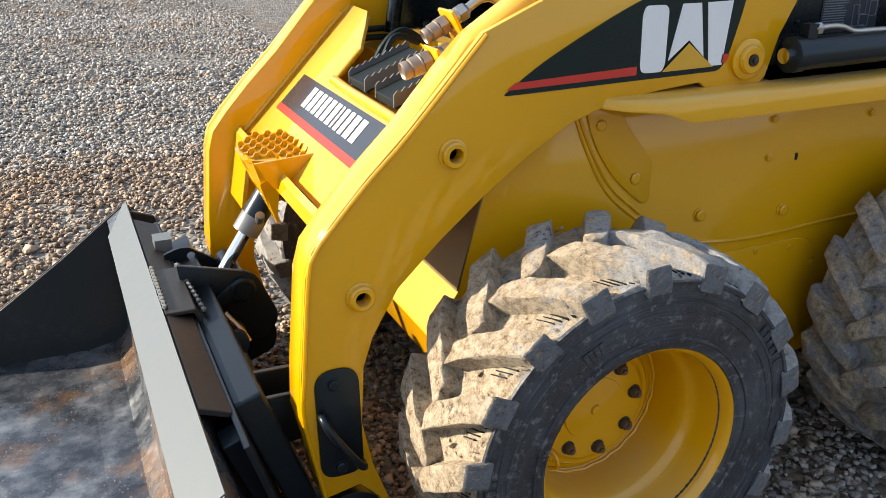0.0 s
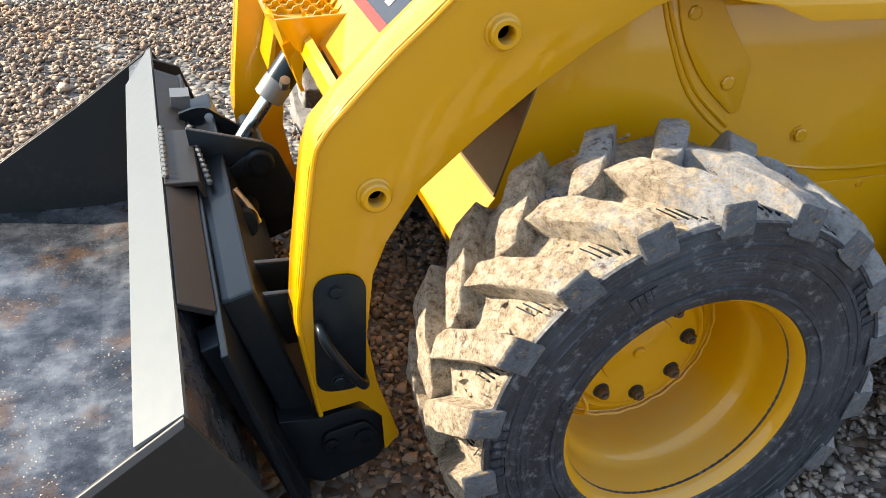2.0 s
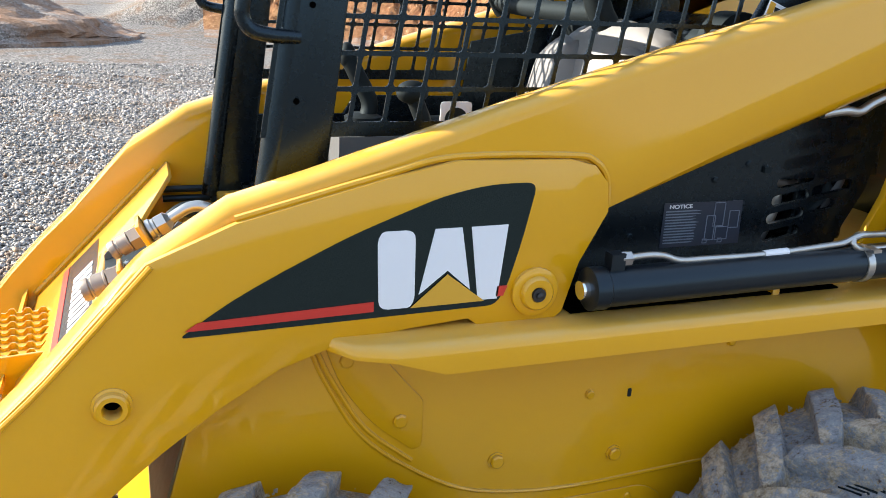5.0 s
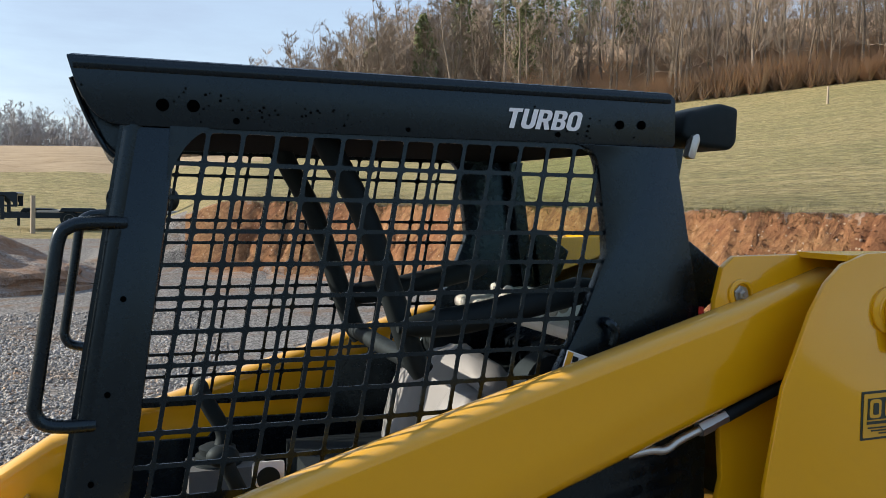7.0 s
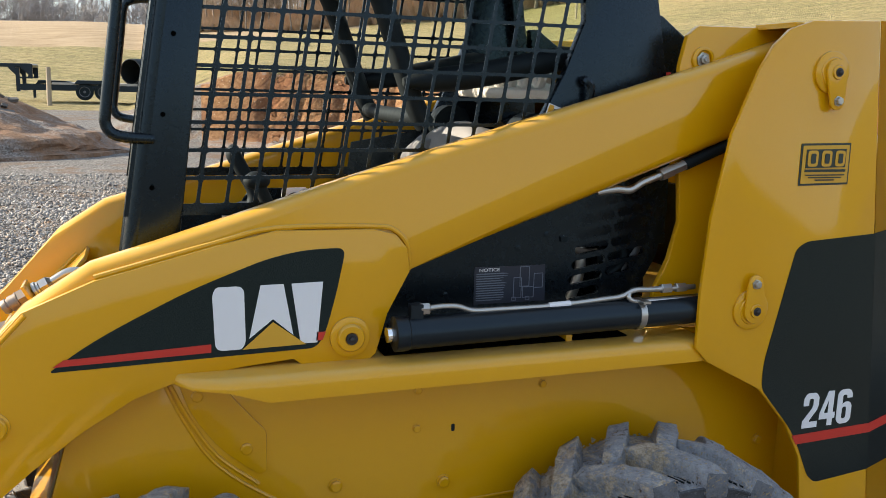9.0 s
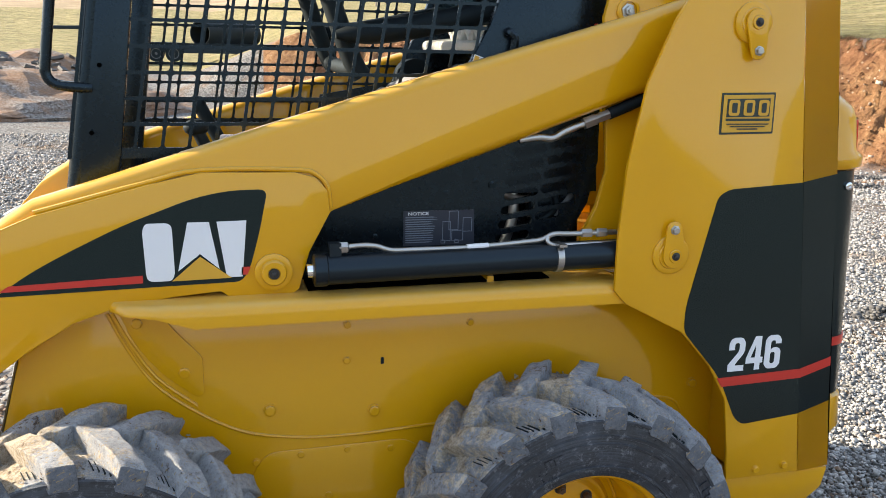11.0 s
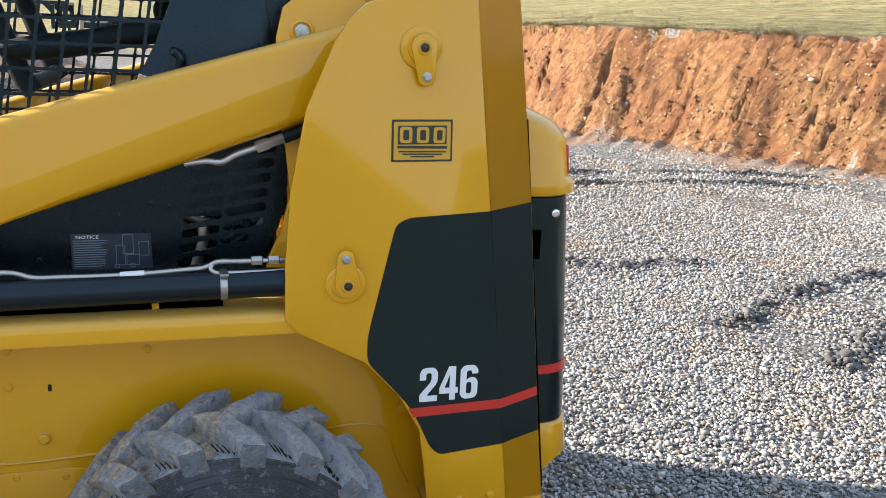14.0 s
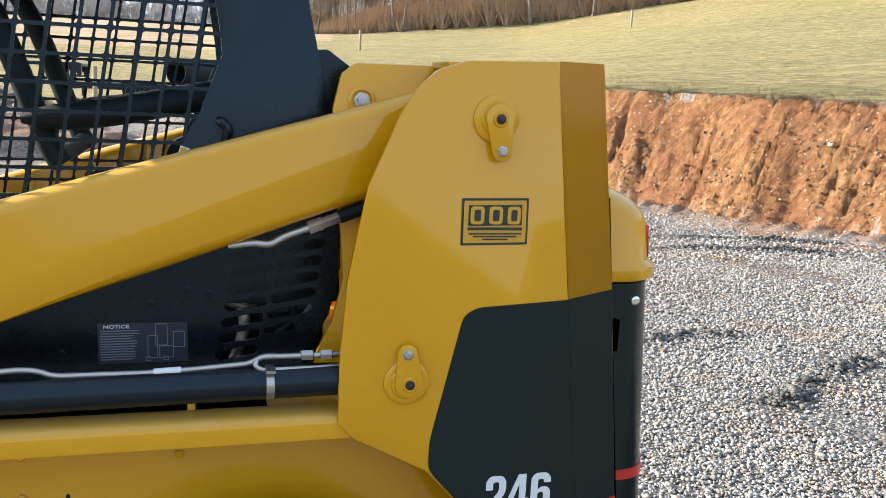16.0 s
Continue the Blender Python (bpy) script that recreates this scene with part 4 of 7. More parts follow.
def arm_decals(arm, far):
    y = 0.517 if far else -0.517

    def put(poly, depth, material, label="", name="decal"):
        o = decal(poly, -0.517 - depth, material, arm, name, label)
        if far:
            o.data.transform(Matrix.Diagonal((1, -1, 1, 1)))
            o.data.flip_normals()

    put(ARM_DECAL, 0.0005, DECAL_BLACK, "black decal panel")
    put([(-0.152, 1.0365), (-0.132, 1.0495), (0.139, 1.0600), (0.139, 1.0430), (-0.05, 1.0385)], 0.002, RED, "red stripe")
    put([(0.350, 1.052), (0.364, 1.052), (0.371, 1.070), (0.352, 1.070)], 0.002, RED, "red stripe")
    # the maker's mark, as plain blocks
    put(round_poly([(0.147, 1.045), (0.200, 1.045), (0.207, 1.060), (0.205, 1.176), (0.150, 1.176), (0.143, 1.16)], 0.016, 4), 0.002, WHITE, "white block")
    put([(0.214, 1.066), (0.238, 1.176), (0.284, 1.176), (0.303, 1.068), (0.262, 1.104)], 0.002, WHITE, "white block")
    put([(0.300, 1.176), (0.365, 1.177), (0.353, 1.048), (0.318, 1.048)], 0.002, WHITE, "white block")
    put([(0.200, 1.0445), (0.329, 1.0465), (0.262, 1.098)], 0.0034, YELLOW_FLAT, "yellow triangle")


arm_decals(arm_near, False)
arm_decals(arm_far, True)

# black pin cover with a bent handle at the arm's foot
for side in (1, -1):
    arm = arm_near if side > 0 else arm_far
    cover = prism(round_poly([(-0.553, 0.530), (-0.463, 0.530), (-0.458, 0.283), (-0.548, 0.283)], [0.042, 0.042, 0.035, 0.035], 6), -0.5235, -0.517, 0.002)
    o = part("pin_cover", cover, BLACK, arm, "black steel cover", smooth=True)
    h = part("coupler_handle", tube([(-0.543, -0.52, 0.437), (-0.543, -0.545, 0.435), (-0.535, -0.556, 0.415), (-0.505, -0.562, 0.365), (-0.478, -0.558, 0.325), (-0.466, -0.545, 0.309), (-0.464, -0.52, 0.306)], 0.0085, 10, 5), BLACK, arm, "bent black steel handle", smooth=True)
    b1 = bmesh.new()
    bolt_head(b1, -0.515, -0.5235, 0.498, 0.011, 0.006, 12)
    b1 = part("bolt", b1, BLACK, arm)
    b2 = bmesh.new()
    bolt_head(b2, -0.507, -0.5235, 0.306, 0.013, 0.008, 12)
    b2 = part("bolt", b2, BLACK, arm)
    if side < 0:
        for q in (o, h, b1, b2):
            q.data.transform(Matrix.Diagonal((1, -1, 1, 1)))
            q.data.flip_normals()

TOWER_DECAL = round_poly([(1.745, 1.245), (1.535, 1.232), (1.505, 1.215), (1.441, 0.930), (1.442, 0.866), (1.560, 0.732), (1.615, 0.614), (1.640, 0.592), (1.8165, 0.607)], [0, 0.03, 0.03, 0.05, 0.02, 0.05, 0.02, 0.03, 0], 4)


def chamfer_point(z, s, lift=0.0):
    """A point on the tower's slanted corner: s from 0 at the side to 1 at the back."""
    xo = float(np.interp(z, [0.43, 0.614, 1.251, 1.757], [1.838, 1.816, 1.745, 1.684]))
    xi = float(np.interp(z, [0.43, 0.605, 1.252, 1.757], [1.949, 1.926, 1.859, 1.794]))
    p = Vector((xo + (xi - xo) * s, -0.592 + 0.016 * s, z))
    return p + Vector((0.14, -0.99, 0.02)) * lift


def chamfer_patch(corners, lift, material, parent, label):
    bm = bmesh.new()
    a = [bm.verts.new(chamfer_point(z, s, lift)) for s, z in corners]
    b = [bm.verts.new(chamfer_point(z, s, lift + 0.001)) for s, z in corners]
    bm.faces.new(a)
    bm.faces.new(b[::-1])
    n = len(a)
    for i in range(n):
        bm.faces.new((a[i], a[(i + 1) % n], b[(i + 1) % n], b[i]))
    return part("decal", bm, material, parent, label)


decal(TOWER_DECAL, -0.5925, DECAL_BLACK, tower_near, label="black decal panel")
chamfer_patch([(0.0, 0.608), (0.99, 0.629), (0.99, 1.263), (0.0, 1.246)], 0.0005, DECAL_BLACK, tower_near, "black decal panel")
decal([(1.551, 0.731), (1.806, 0.738), (1.808, 0.712), (1.566, 0.706)], -0.594, RED, tower_near, label="red stripe")
chamfer_patch([(0.0, 0.712), (0.99, 0.733), (0.99, 0.759), (0.0, 0.738)], 0.002, RED, tower_near, "red stripe")
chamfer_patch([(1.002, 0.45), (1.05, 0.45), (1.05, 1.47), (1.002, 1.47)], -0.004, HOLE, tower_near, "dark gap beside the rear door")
block_text("246", 1.579, 1.735, 0.747, 0.840, -0.594, 0.0, WHITE, tower_near, "number", "bold white number")
# dealer's sticker: a dark frame with plain bars
decal(round_poly([(1.489, 1.368), (1.638, 1.370), (1.636, 1.470), (1.488, 1.468)], 0.002, 2), -0.5925, DECAL_GREEN, tower_near, label="dark green sticker frame")
decal(round_poly([(1.494, 1.373), (1.633, 1.375), (1.631, 1.465), (1.493, 1.463)], 0.002, 2), -0.594, YELLOW_FLAT, tower_near, label="yellow sticker")
decal([(1.503, 1.410), (1.622, 1.412), (1.621, 1.456), (1.503, 1.454)], -0.5955, DECAL_GREEN, tower_near, label="dark block")
for x0, x1 in ((1.507, 1.537), (1.548, 1.578), (1.589, 1.618)):
    decal(round_poly([(x0, 1.414), (x1, 1.414), (x1, 1.452), (x0, 1.452)], 0.008, 3), -0.597, YELLOW_FLAT, tower_near, label="yellow block")
    decal(round_poly([(x0 + 0.008, 1.421), (x1 - 0.008, 1.421), (x1 - 0.008, 1.445), (x0 + 0.008, 1.445)], 0.004, 3), -0.5985, DECAL_GREEN, tower_near, label="dark block")
for z, x0, x1, h in ((1.401, 1.502, 1.624, 0.006), (1.392, 1.505, 1.622, 0.003), (1.386, 1.515, 1.612, 0.003), (1.380, 1.535, 1.592, 0.003)):
    decal([(x0, z), (x1, z), (x1, z + h), (x0, z + h)], -0.5955, DECAL_GREEN, tower_near, label="dark bar")


def pivot_cover(tower, x, z, down):
    """A pin's disc with its tear-shaped keeper plate and bolt."""
    bm = bmesh.new()
    add_lathe(bm, (x - 0.004, -0.592, z), (0, -1, 0), [(0.049, -0.002), (0.049, 0.006), (0.045, 0.009), (0.035, 0.009), (0.033, 0.012), (0.01, 0.012)], 40)
    part("pivot_disc", bm, YELLOW, tower, smooth=True)
    s = -1 if down else 1
    dx = 0.008 if down else -0.006
    pts = []
    for k in range(13):
        a = math.pi * k / 12
        pts.append((x + 0.031 * math.cos(a), z - s * 0.031 * math.sin(a)))
    for k in range(9):
        a = math.pi * k / 8
        pts.append((x + dx - 0.021 * math.cos(a), z + s * (0.066 + 0.021 * math.sin(a))))
    part("keeper_plate", prism(pts, -0.611, -0.604, 0.002), YELLOW, tower, smooth=True)
    bm = bmesh.new()
    add_lathe(bm, (x, -0.611, z), (0, -1, 0), [(0.017, -0.001), (0.017, 0.002), (0.0155, 0.004), (0.011, 0.004)], 24)
    part("pin_end", bm, YELLOW, tower, smooth=True)
    bm = bmesh.new()
    add_lathe(bm, (x, -0.6145, z), (0, -1, 0), [(0.0105, 0.0), (0.0105, 0.002), (0.006, 0.003), (0.006, 0.007), (0.003, 0.009)], 14)
    part("grease_fitting", bm, RUSTY, tower, smooth=True)
    bm = bmesh.new()
    add_lathe(bm, (x + dx, -0.611, z + s * 0.066), (0, -1, 0), [(0.0125, -0.001), (0.0125, 0.002), (0.0095, 0.0025), (0.0095, 0.009), (0.007, 0.0105)], 6)
    part("bolt", bm, STEEL, tower)


pivot_cover(tower_near, 1.556, 1.634, True)
pivot_cover(tower_near, 1.388, 1.072, False)
bm = bmesh.new()
add_lathe(bm, (1.296, -0.448, 1.657), (0, -1, 0), [(0.030, -0.002), (0.030, 0.006), (0.026, 0.009), (0.022, 0.009), (0.021, 0.003)], 32)
part("boss", bm, YELLOW, tower_near, smooth=True)
bm = bmesh.new()
add_lathe(bm, (1.296, -0.451, 1.657), (0, -1, 0), [(0.018, 0), (0.018, 0.003), (0.0115, 0.0035), (0.0115, 0.012), (0.006, 0.0125), (0.006, 0.018)], 6)
part("bolt", bm, STEEL, tower_near)

# lower corner of the tower: a foot plate with two bolt heads
part("rear_foot", prism([(1.618, 0.425), (1.955, 0.425), (1.94, 0.36), (1.86, 0.30), (1.66, 0.30)], -0.575, -0.44, 0.01), YELLOW, tower_near, smooth=True)
for x, z in ((1.700, 0.452), (1.790, 0.455)):
    bm = bmesh.new()
    bolt_head(bm, x, -0.592, z, 0.010, 0.008, 12)
    part("bolt", bm, YELLOW, tower_near)

# ---- chassis details ----
for x, z, r in ((0.409, 0.684, 0.014), (0.668, 0.660, 0.014), (0.113, 0.928, 0.013), (0.213, 0.799, 0.014), (1.571, 0.659, 0.012)):
    bm = bmesh.new()
    bolt_head(bm, x, -0.444, z, r, 0.012, 8)
    part("bolt", bm, YELLOW, chassis)
for x, z in ((0.372, 0.548), (0.482, 0.559), (0.599, 0.561), (0.711, 0.553), (0.599, 0.800), (0.601, 0.893), (0.917, 0.879), (0.80, 0.50), (0.55, 0.44), (0.70, 0.40), (0.62, 0.33)):
    bm = bmesh.new()
    bolt_head(bm, x, -0.444, z, 0.009, 0.008, 8)
    part("bolt", bm, YELLOW, chassis)
part("drain_slot", prism(round_poly([(0.685, 0.783), (0.693, 0.783), (0.693, 0.801), (0.685, 0.801)], 0.003, 3), -0.4455, -0.4438, 0), RUBBER, chassis)
# the chain case: a long raised cover with a rounded outline
CASE = round_poly([(0.36, 0.52), (0.40, 0.572), (0.75, 0.575), (0.80, 0.54), (0.80, 0.27), (0.36, 0.27)], [0.04, 0.05, 0.05, 0.03, 0.02, 0.02], 5)
part("case_cover", prism(CASE, -0.449, -0.4435, 0.003), YELLOW, chassis, smooth=True)
GUARD = round_poly([(0.07, 0.975), (0.145, 0.975), (0.20, 0.90), (0.256, 0.835), (0.256, 0.742), (0.238, 0.735), (0.16, 0.80), (0.10, 0.885)], [0.02, 0.03, 0.03, 0.01, 0.015, 0.015, 0.04, 0.04], 4)
part("guard_plate", prism(GUARD, -0.450, -0.4435, 0.003), YELLOW, chassis, smooth=True)
part("weld_bead", tube([(0.05, -0.444, 0.955), (0.08, -0.444, 0.885), (0.14, -0.444, 0.78), (0.23, -0.444, 0.70), (0.34, -0.444, 0.635), (0.47, -0.444, 0.606), (0.62, -0.444, 0.598), (0.80, -0.444, 0.605), (1.0, -0.444, 0.61)], 0.0045, 8, 4), YELLOW, chassis, smooth=True)
part("weld_bead", tube([(0.06, -0.444, 0.955), (0.092, -0.444, 0.885), (0.15, -0.444, 0.79), (0.238, -0.444, 0.712)], 0.005, 8, 4), YELLOW, chassis, smooth=True)
part("weld_bead", tube([(1.36, -0.444, 0.62), (1.46, -0.444, 0.625), (1.53, -0.444, 0.60), (1.56, -0.444, 0.52), (1.60, -0.444, 0.43)], 0.004, 8, 4), YELLOW, chassis, smooth=True)
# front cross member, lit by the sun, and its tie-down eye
# soiled brown sheet over the chassis front, its shade put into the colour
part("front_recess", prism([(-0.150, 0.850), (-0.157, 0.825), (-0.2165, 0.606), (-0.2125, 0.606), (-0.146, 0.850)], -0.4445, 0.4445, 0.0), SOILED_SHADE, chassis, "soiled steel below the cab, its shade put into the brown")
part("tie_eye", tube([(-0.245, -0.42, 0.47), (-0.262, -0.45, 0.485), (-0.285, -0.455, 0.475), (-0.285, -0.43, 0.455), (-0.26, -0.415, 0.45)], 0.008, 8, 4), YELLOW, chassis, smooth=True)

# ---- engine cover at the back ----
def loft_cover(levels, half=0.505, corner=0.085, bev=0.004):
    """A rounded box in plan: levels of (z, x at the back)."""
    bm = bmesh.new()
    rings = []
    for z, X, sh in levels:
        ring = [(1.80, -half + sh)]
        for sgn in (-1, 1):
            for k in range(9):
                a = math.pi / 2 * k / 8
                a = a if sgn < 0 else math.pi / 2 - a
                ring.append((X - corner + corner * math.sin(a), sgn * (half - sh - corner + corner * math.cos(a))))
        ring.append((1.80, half - sh))
        rings.append([bm.verts.new((x, y, z)) for x, y in ring])
    for a, b in zip(rings, rings[1:]):
        n = len(a)
        for i in range(n):
            bm.faces.new((a[i], a[(i + 1) % n], b[(i + 1) % n], b[i]))
    bm.faces.new(rings[0][::-1])
    bm.faces.new(rings[-1])
    return bm


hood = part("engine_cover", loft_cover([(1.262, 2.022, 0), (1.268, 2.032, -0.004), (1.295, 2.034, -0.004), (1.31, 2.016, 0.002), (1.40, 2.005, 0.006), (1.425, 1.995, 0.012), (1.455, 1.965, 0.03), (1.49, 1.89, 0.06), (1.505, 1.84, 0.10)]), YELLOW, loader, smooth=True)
door = part("rear_door", loft_cover([(0.612, 2.055, 0), (0.70, 2.052, 0), (1.0, 2.032, 0), (1.258, 2.016, 0)]), DECAL_BLACK, loader, "black rear engine door", smooth=True)
part("rear_bumper", loft_cover([(0.395, 1.97, 0.02), (0.42, 1.995, 0.004), (0.505, 2.072, -0.003), (0.600, 2.062, -0.003), (0.608, 2.05, 0.002)]), YELLOW, loader, smooth=True)
part("stripe", loft_cover([(0.760, 2.0505, -0.0018), (0.786, 2.0490, -0.0018)]), RED, door, "red stripe", smooth=True)
bm = bmesh.new()
add_lathe(bm, (1.957, -0.505, 1.217), (0, -1, 0), [(0.011, -0.001), (0.011, 0.004), (0.008, 0.006), (0.0045, 0.006), (0.0045, 0.004)], 24)
part("door_lock", bm, CHROME, door, "chrome lock", smooth=True)
part("door_latch", box((1.887, -0.513, 1.095), (1.918, -0.504, 1.172), 0.003), HOLE, door, "black latch recess")
for s in (-1, 1):
    y0, y1 = sorted((s * 0.37, s * 0.462))
    part("tail_light", prism([(1.965, 1.312), (2.008, 1.312), (2.001, 1.392), (1.965, 1.392)], y0, y1, 0.004), TAIL_RED, hood, "red tail light", smooth=True)

# ---- lift cylinder and its lines ----
cylinder = bpy.data.objects["lift_cylinder"]
part("piston_rod", cyl((0.495, -0.545, 1.060), (0.53, -0.545, 1.061), 0.0165, bev=0.001), CHROME, cylinder, "chromed piston rod", smooth=True)
bm = bmesh.new()
add_lathe(bm, (0.508, -0.545, 1.061), (1, 0, 0.01), [(0.030, 0), (0.038, 0.003), (0.038, 0.03), (0.035, 0.033)], 28)
part("gland", bm, BLACK, cylinder, smooth=True)
bm = bmesh.new()
add_lathe(bm, (1.093, -0.545, 1.068), (1, 0, 0.01), [(0.0352, 0), (0.0375, 0.0005), (0.0375, 0.0165), (0.0352, 0.017)], 28)
part("hose_clamp", bm, STEEL, cylinder, "zinc strap", smooth=True)
part("clamp_tab", box((1.092, -0.586, 1.10), (1.112, -0.560, 1.106), 0.001), STEEL, cylinder)
part("pressure_line", tube([(0.575, -0.545, 1.112), (0.62, -0.545, 1.115), (0.655, -0.545, 1.112), (0.69, -0.545, 1.101), (0.75, -0.545, 1.100), (0.88, -0.545, 1.100), (1.02, -0.545, 1.108), (1.06, -0.545, 1.112), (1.09, -0.55, 1.126), (1.14, -0.545, 1.124), (1.26, -0.54, 1.123)], 0.0065, 10, 5), STEEL, cylinder, "bent zinc line", smooth=True)
part("return_line", tube([(1.26, -0.552, 1.099), (1.12, -0.555, 1.099), (1.085, -0.557, 1.101), (1.072, -0.553, 1.112), (1.085, -0.545, 1.124), (1.11, -0.54, 1.125)], 0.006, 10, 5), STEEL, cylinder, "bent zinc line", smooth=True)
bm = bmesh.new()
add_lathe(bm, (0.565, -0.545, 1.112), (1, 0, 0), [(0.010, 0), (0.0135, 0.003), (0.0135, 0.022), (0.009, 0.025)], 6)
part("line_nut", bm, STEEL, cylinder)
part("line_block", box((0.545, -0.557, 1.088), (0.572, -0.533, 1.124), 0.004), BLACK, cylinder)
part("white_tag", cyl((0.872, -0.545, 1.1), (0.925, -0.545, 1.102), 0.0078, 12), WHITE, cylinder)
for x in (1.165, 1.205):
    bm = bmesh.new()
    add_lathe(bm, (x, -0.542, 1.1235), (1, 0, 0), [(0.009, 0), (0.0115, 0.002), (0.0115, 0.026), (0.009, 0.028)], 6)
    part("line_nut", bm, STEEL, cylinder)
# the upper line under the arm
upper = part("upper_line", tube([(1.02, -0.47, 1.345), (1.068, -0.475, 1.352), (1.105, -0.475, 1.350), (1.14, -0.475, 1.368), (1.20, -0.475, 1.389)], 0.0095, 10, 5), STEEL, loader, "bent zinc line", smooth=True)
for p0, p1, r in (((1.185, -0.475, 1.384), (1.215, -0.475, 1.395), 0.016), ((1.213, -0.475, 1.394), (1.255, -0.475, 1.410), 0.0135)):
    part("line_nut", cyl(p0, p1, r, 6), STEEL, upper)
part("hose", tube([(1.25, -0.475, 1.408), (1.30, -0.475, 1.428), (1.40, -0.48, 1.47)], 0.0145, 12, 4), RUBBER, upper, "black rubber hose", smooth=True)

# ---- side panel under the cab with its slotted vent ----


def slot_ring(cx, cz, length, height, tilt, n=6):
    pts = []
    for k in range(n + 1):
        a = -math.pi / 2 + math.pi * k / n
        pts.append((length / 2 - height / 2 + height / 2 * math.cos(a), height / 2 * math.sin(a)))
    for k in range(n + 1):
        a = math.pi / 2 + math.pi * k / n
        pts.append((-length / 2 + height / 2 + height / 2 * math.cos(a), height / 2 * math.sin(a)))
    c, s = math.cos(tilt), math.sin(tilt)
    return [(cx + x * c - z * s, cz + x * s + z * c) for x, z in pts]


PANEL = [(0.0, 1.0), (0.0, 1.10), (0.4, 1.24), (0.8, 1.37), (1.20, 1.53), (1.262, 1.50), (1.268, 1.28), (1.245, 1.17), (1.205, 1.10), (1.16, 1.0)]
holes = []
for k in range(9):
    z = 1.086 + k * 0.0375
    if k < 8:
        holes.append(slot_ring(1.040 + k * 0.0065, z, 0.094, 0.0225, 0.16))
    if k > 0:
        w = 0.070 if k == 1 else 0.104
        holes.append(slot_ring(1.143 + k * 0.0068 - (0.104 - w) * 0.45, z + 0.018, w, 0.0225, 0.16))
side_panel = part("side_panel", plate_with_holes(PANEL, holes, -0.392, -0.382), CAB_BLACK, loader, "black steel side panel with slotted vent")
part("side_panel", prism([(0.0, 1.0), (0.0, 1.215), (0.30, 1.215), (0.33, 1.262), (0.62, 1.258), (0.64, 1.40), (1.2, 1.50), (1.2, 1.0)], 0.382, 0.392, 0.002), CAB_BLACK, loader, "black steel side panel")
# black sheet laid on the deck for the shade in its open gap
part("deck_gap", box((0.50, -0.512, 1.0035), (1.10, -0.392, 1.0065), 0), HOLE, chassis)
for x in (0.936,):
    part("deck_rib", box((x, -0.515, 1.0035), (x + 0.016, -0.40, 1.018), 0.002), YELLOW, chassis)
# what shows of the engine through the vent
part("engine_pipe", tube([(1.03, -0.33, 1.03), (1.06, -0.34, 1.14), (1.05, -0.33, 1.26), (1.10, -0.32, 1.38)], 0.014, 10, 5), STEEL, loader, "bare metal engine pipe", smooth=True)
part("engine_pipe", tube([(1.13, -0.33, 1.05), (1.18, -0.345, 1.13), (1.22, -0.34, 1.22), (1.20, -0.33, 1.36)], 0.02, 10, 5), PLASTIC, loader, "grey engine hose", smooth=True)
part("engine_pipe", tube([(1.00, -0.34, 1.20), (1.09, -0.345, 1.175), (1.18, -0.34, 1.20), (1.26, -0.33, 1.19)], 0.011, 10, 5), COUPLER, loader, "brown engine pipe", smooth=True)
part("engine_block", box((0.95, -0.27, 1.02), (1.25, 0.27, 1.40), 0.02), RUBBER, loader)
for pts, r, mt in (([(1.00, -0.36, 1.30), (1.07, -0.362, 1.33), (1.12, -0.36, 1.27), (1.10, -0.358, 1.20)], 0.012, RUBBER), ([(1.13, -0.36, 1.12), (1.17, -0.362, 1.16), (1.16, -0.36, 1.22), (1.22, -0.36, 1.26)], 0.010, RUBBER),
                   ([(1.06, -0.362, 1.25), (1.063, -0.362, 1.285)], 0.006, WHITE), ([(1.09, -0.362, 1.135), (1.135, -0.362, 1.15)], 0.006, STEEL), ([(1.07, -0.362, 1.34), (1.10, -0.362, 1.335)], 0.006, STEEL), ([(1.225, -0.362, 1.235), (1.228, -0.362, 1.262)], 0.006, RUSTY)):
    part("engine_hose", tube(pts, r, 8, 4), mt, loader, smooth=True)
for x, z in ((0.655, 1.25), (0.86, 1.205), (0.935, 1.235), (0.98, 1.225), (0.68, 1.10)):
    bm = bmesh.new()
    bolt_head(bm, x, -0.392, z, 0.006, 0.004, 10)
    part("bolt", bm, CAB_BLACK, side_panel)
part("clip", box((0.972, -0.398, 1.216), (0.988, -0.392, 1.228), 0.002), RUBBER, side_panel)
decal([(0.751, 1.072), (0.937, 1.072), (0.934, 1.161), (0.751, 1.162)], -0.3925, NOTICE_BLUE, side_panel, label="dark blue notice label")
tn = text_mesh("NOTICE", 0.02, side_text(0.762, -0.3945, 1.15), WHITE, side_panel, "lettering", bold=0.0003, label="white word")
fit_text(tn, 0.763, 0.815, 1.1505, 1.1585, -0.394)
rnd = random.Random(2)
for k in range(12):
    z = 1.144 - k * 0.0058
    decal([(0.756, z), (0.756 + rnd.uniform(0.055, 0.083), z), (0.80, z + 0.0022), (0.756, z + 0.0022)][0:2] + [(0.756 + 0.07, z + 0.0022), (0.756, z + 0.0022)], -0.394, NOTICE_WHITE, side_panel, label="white bar")
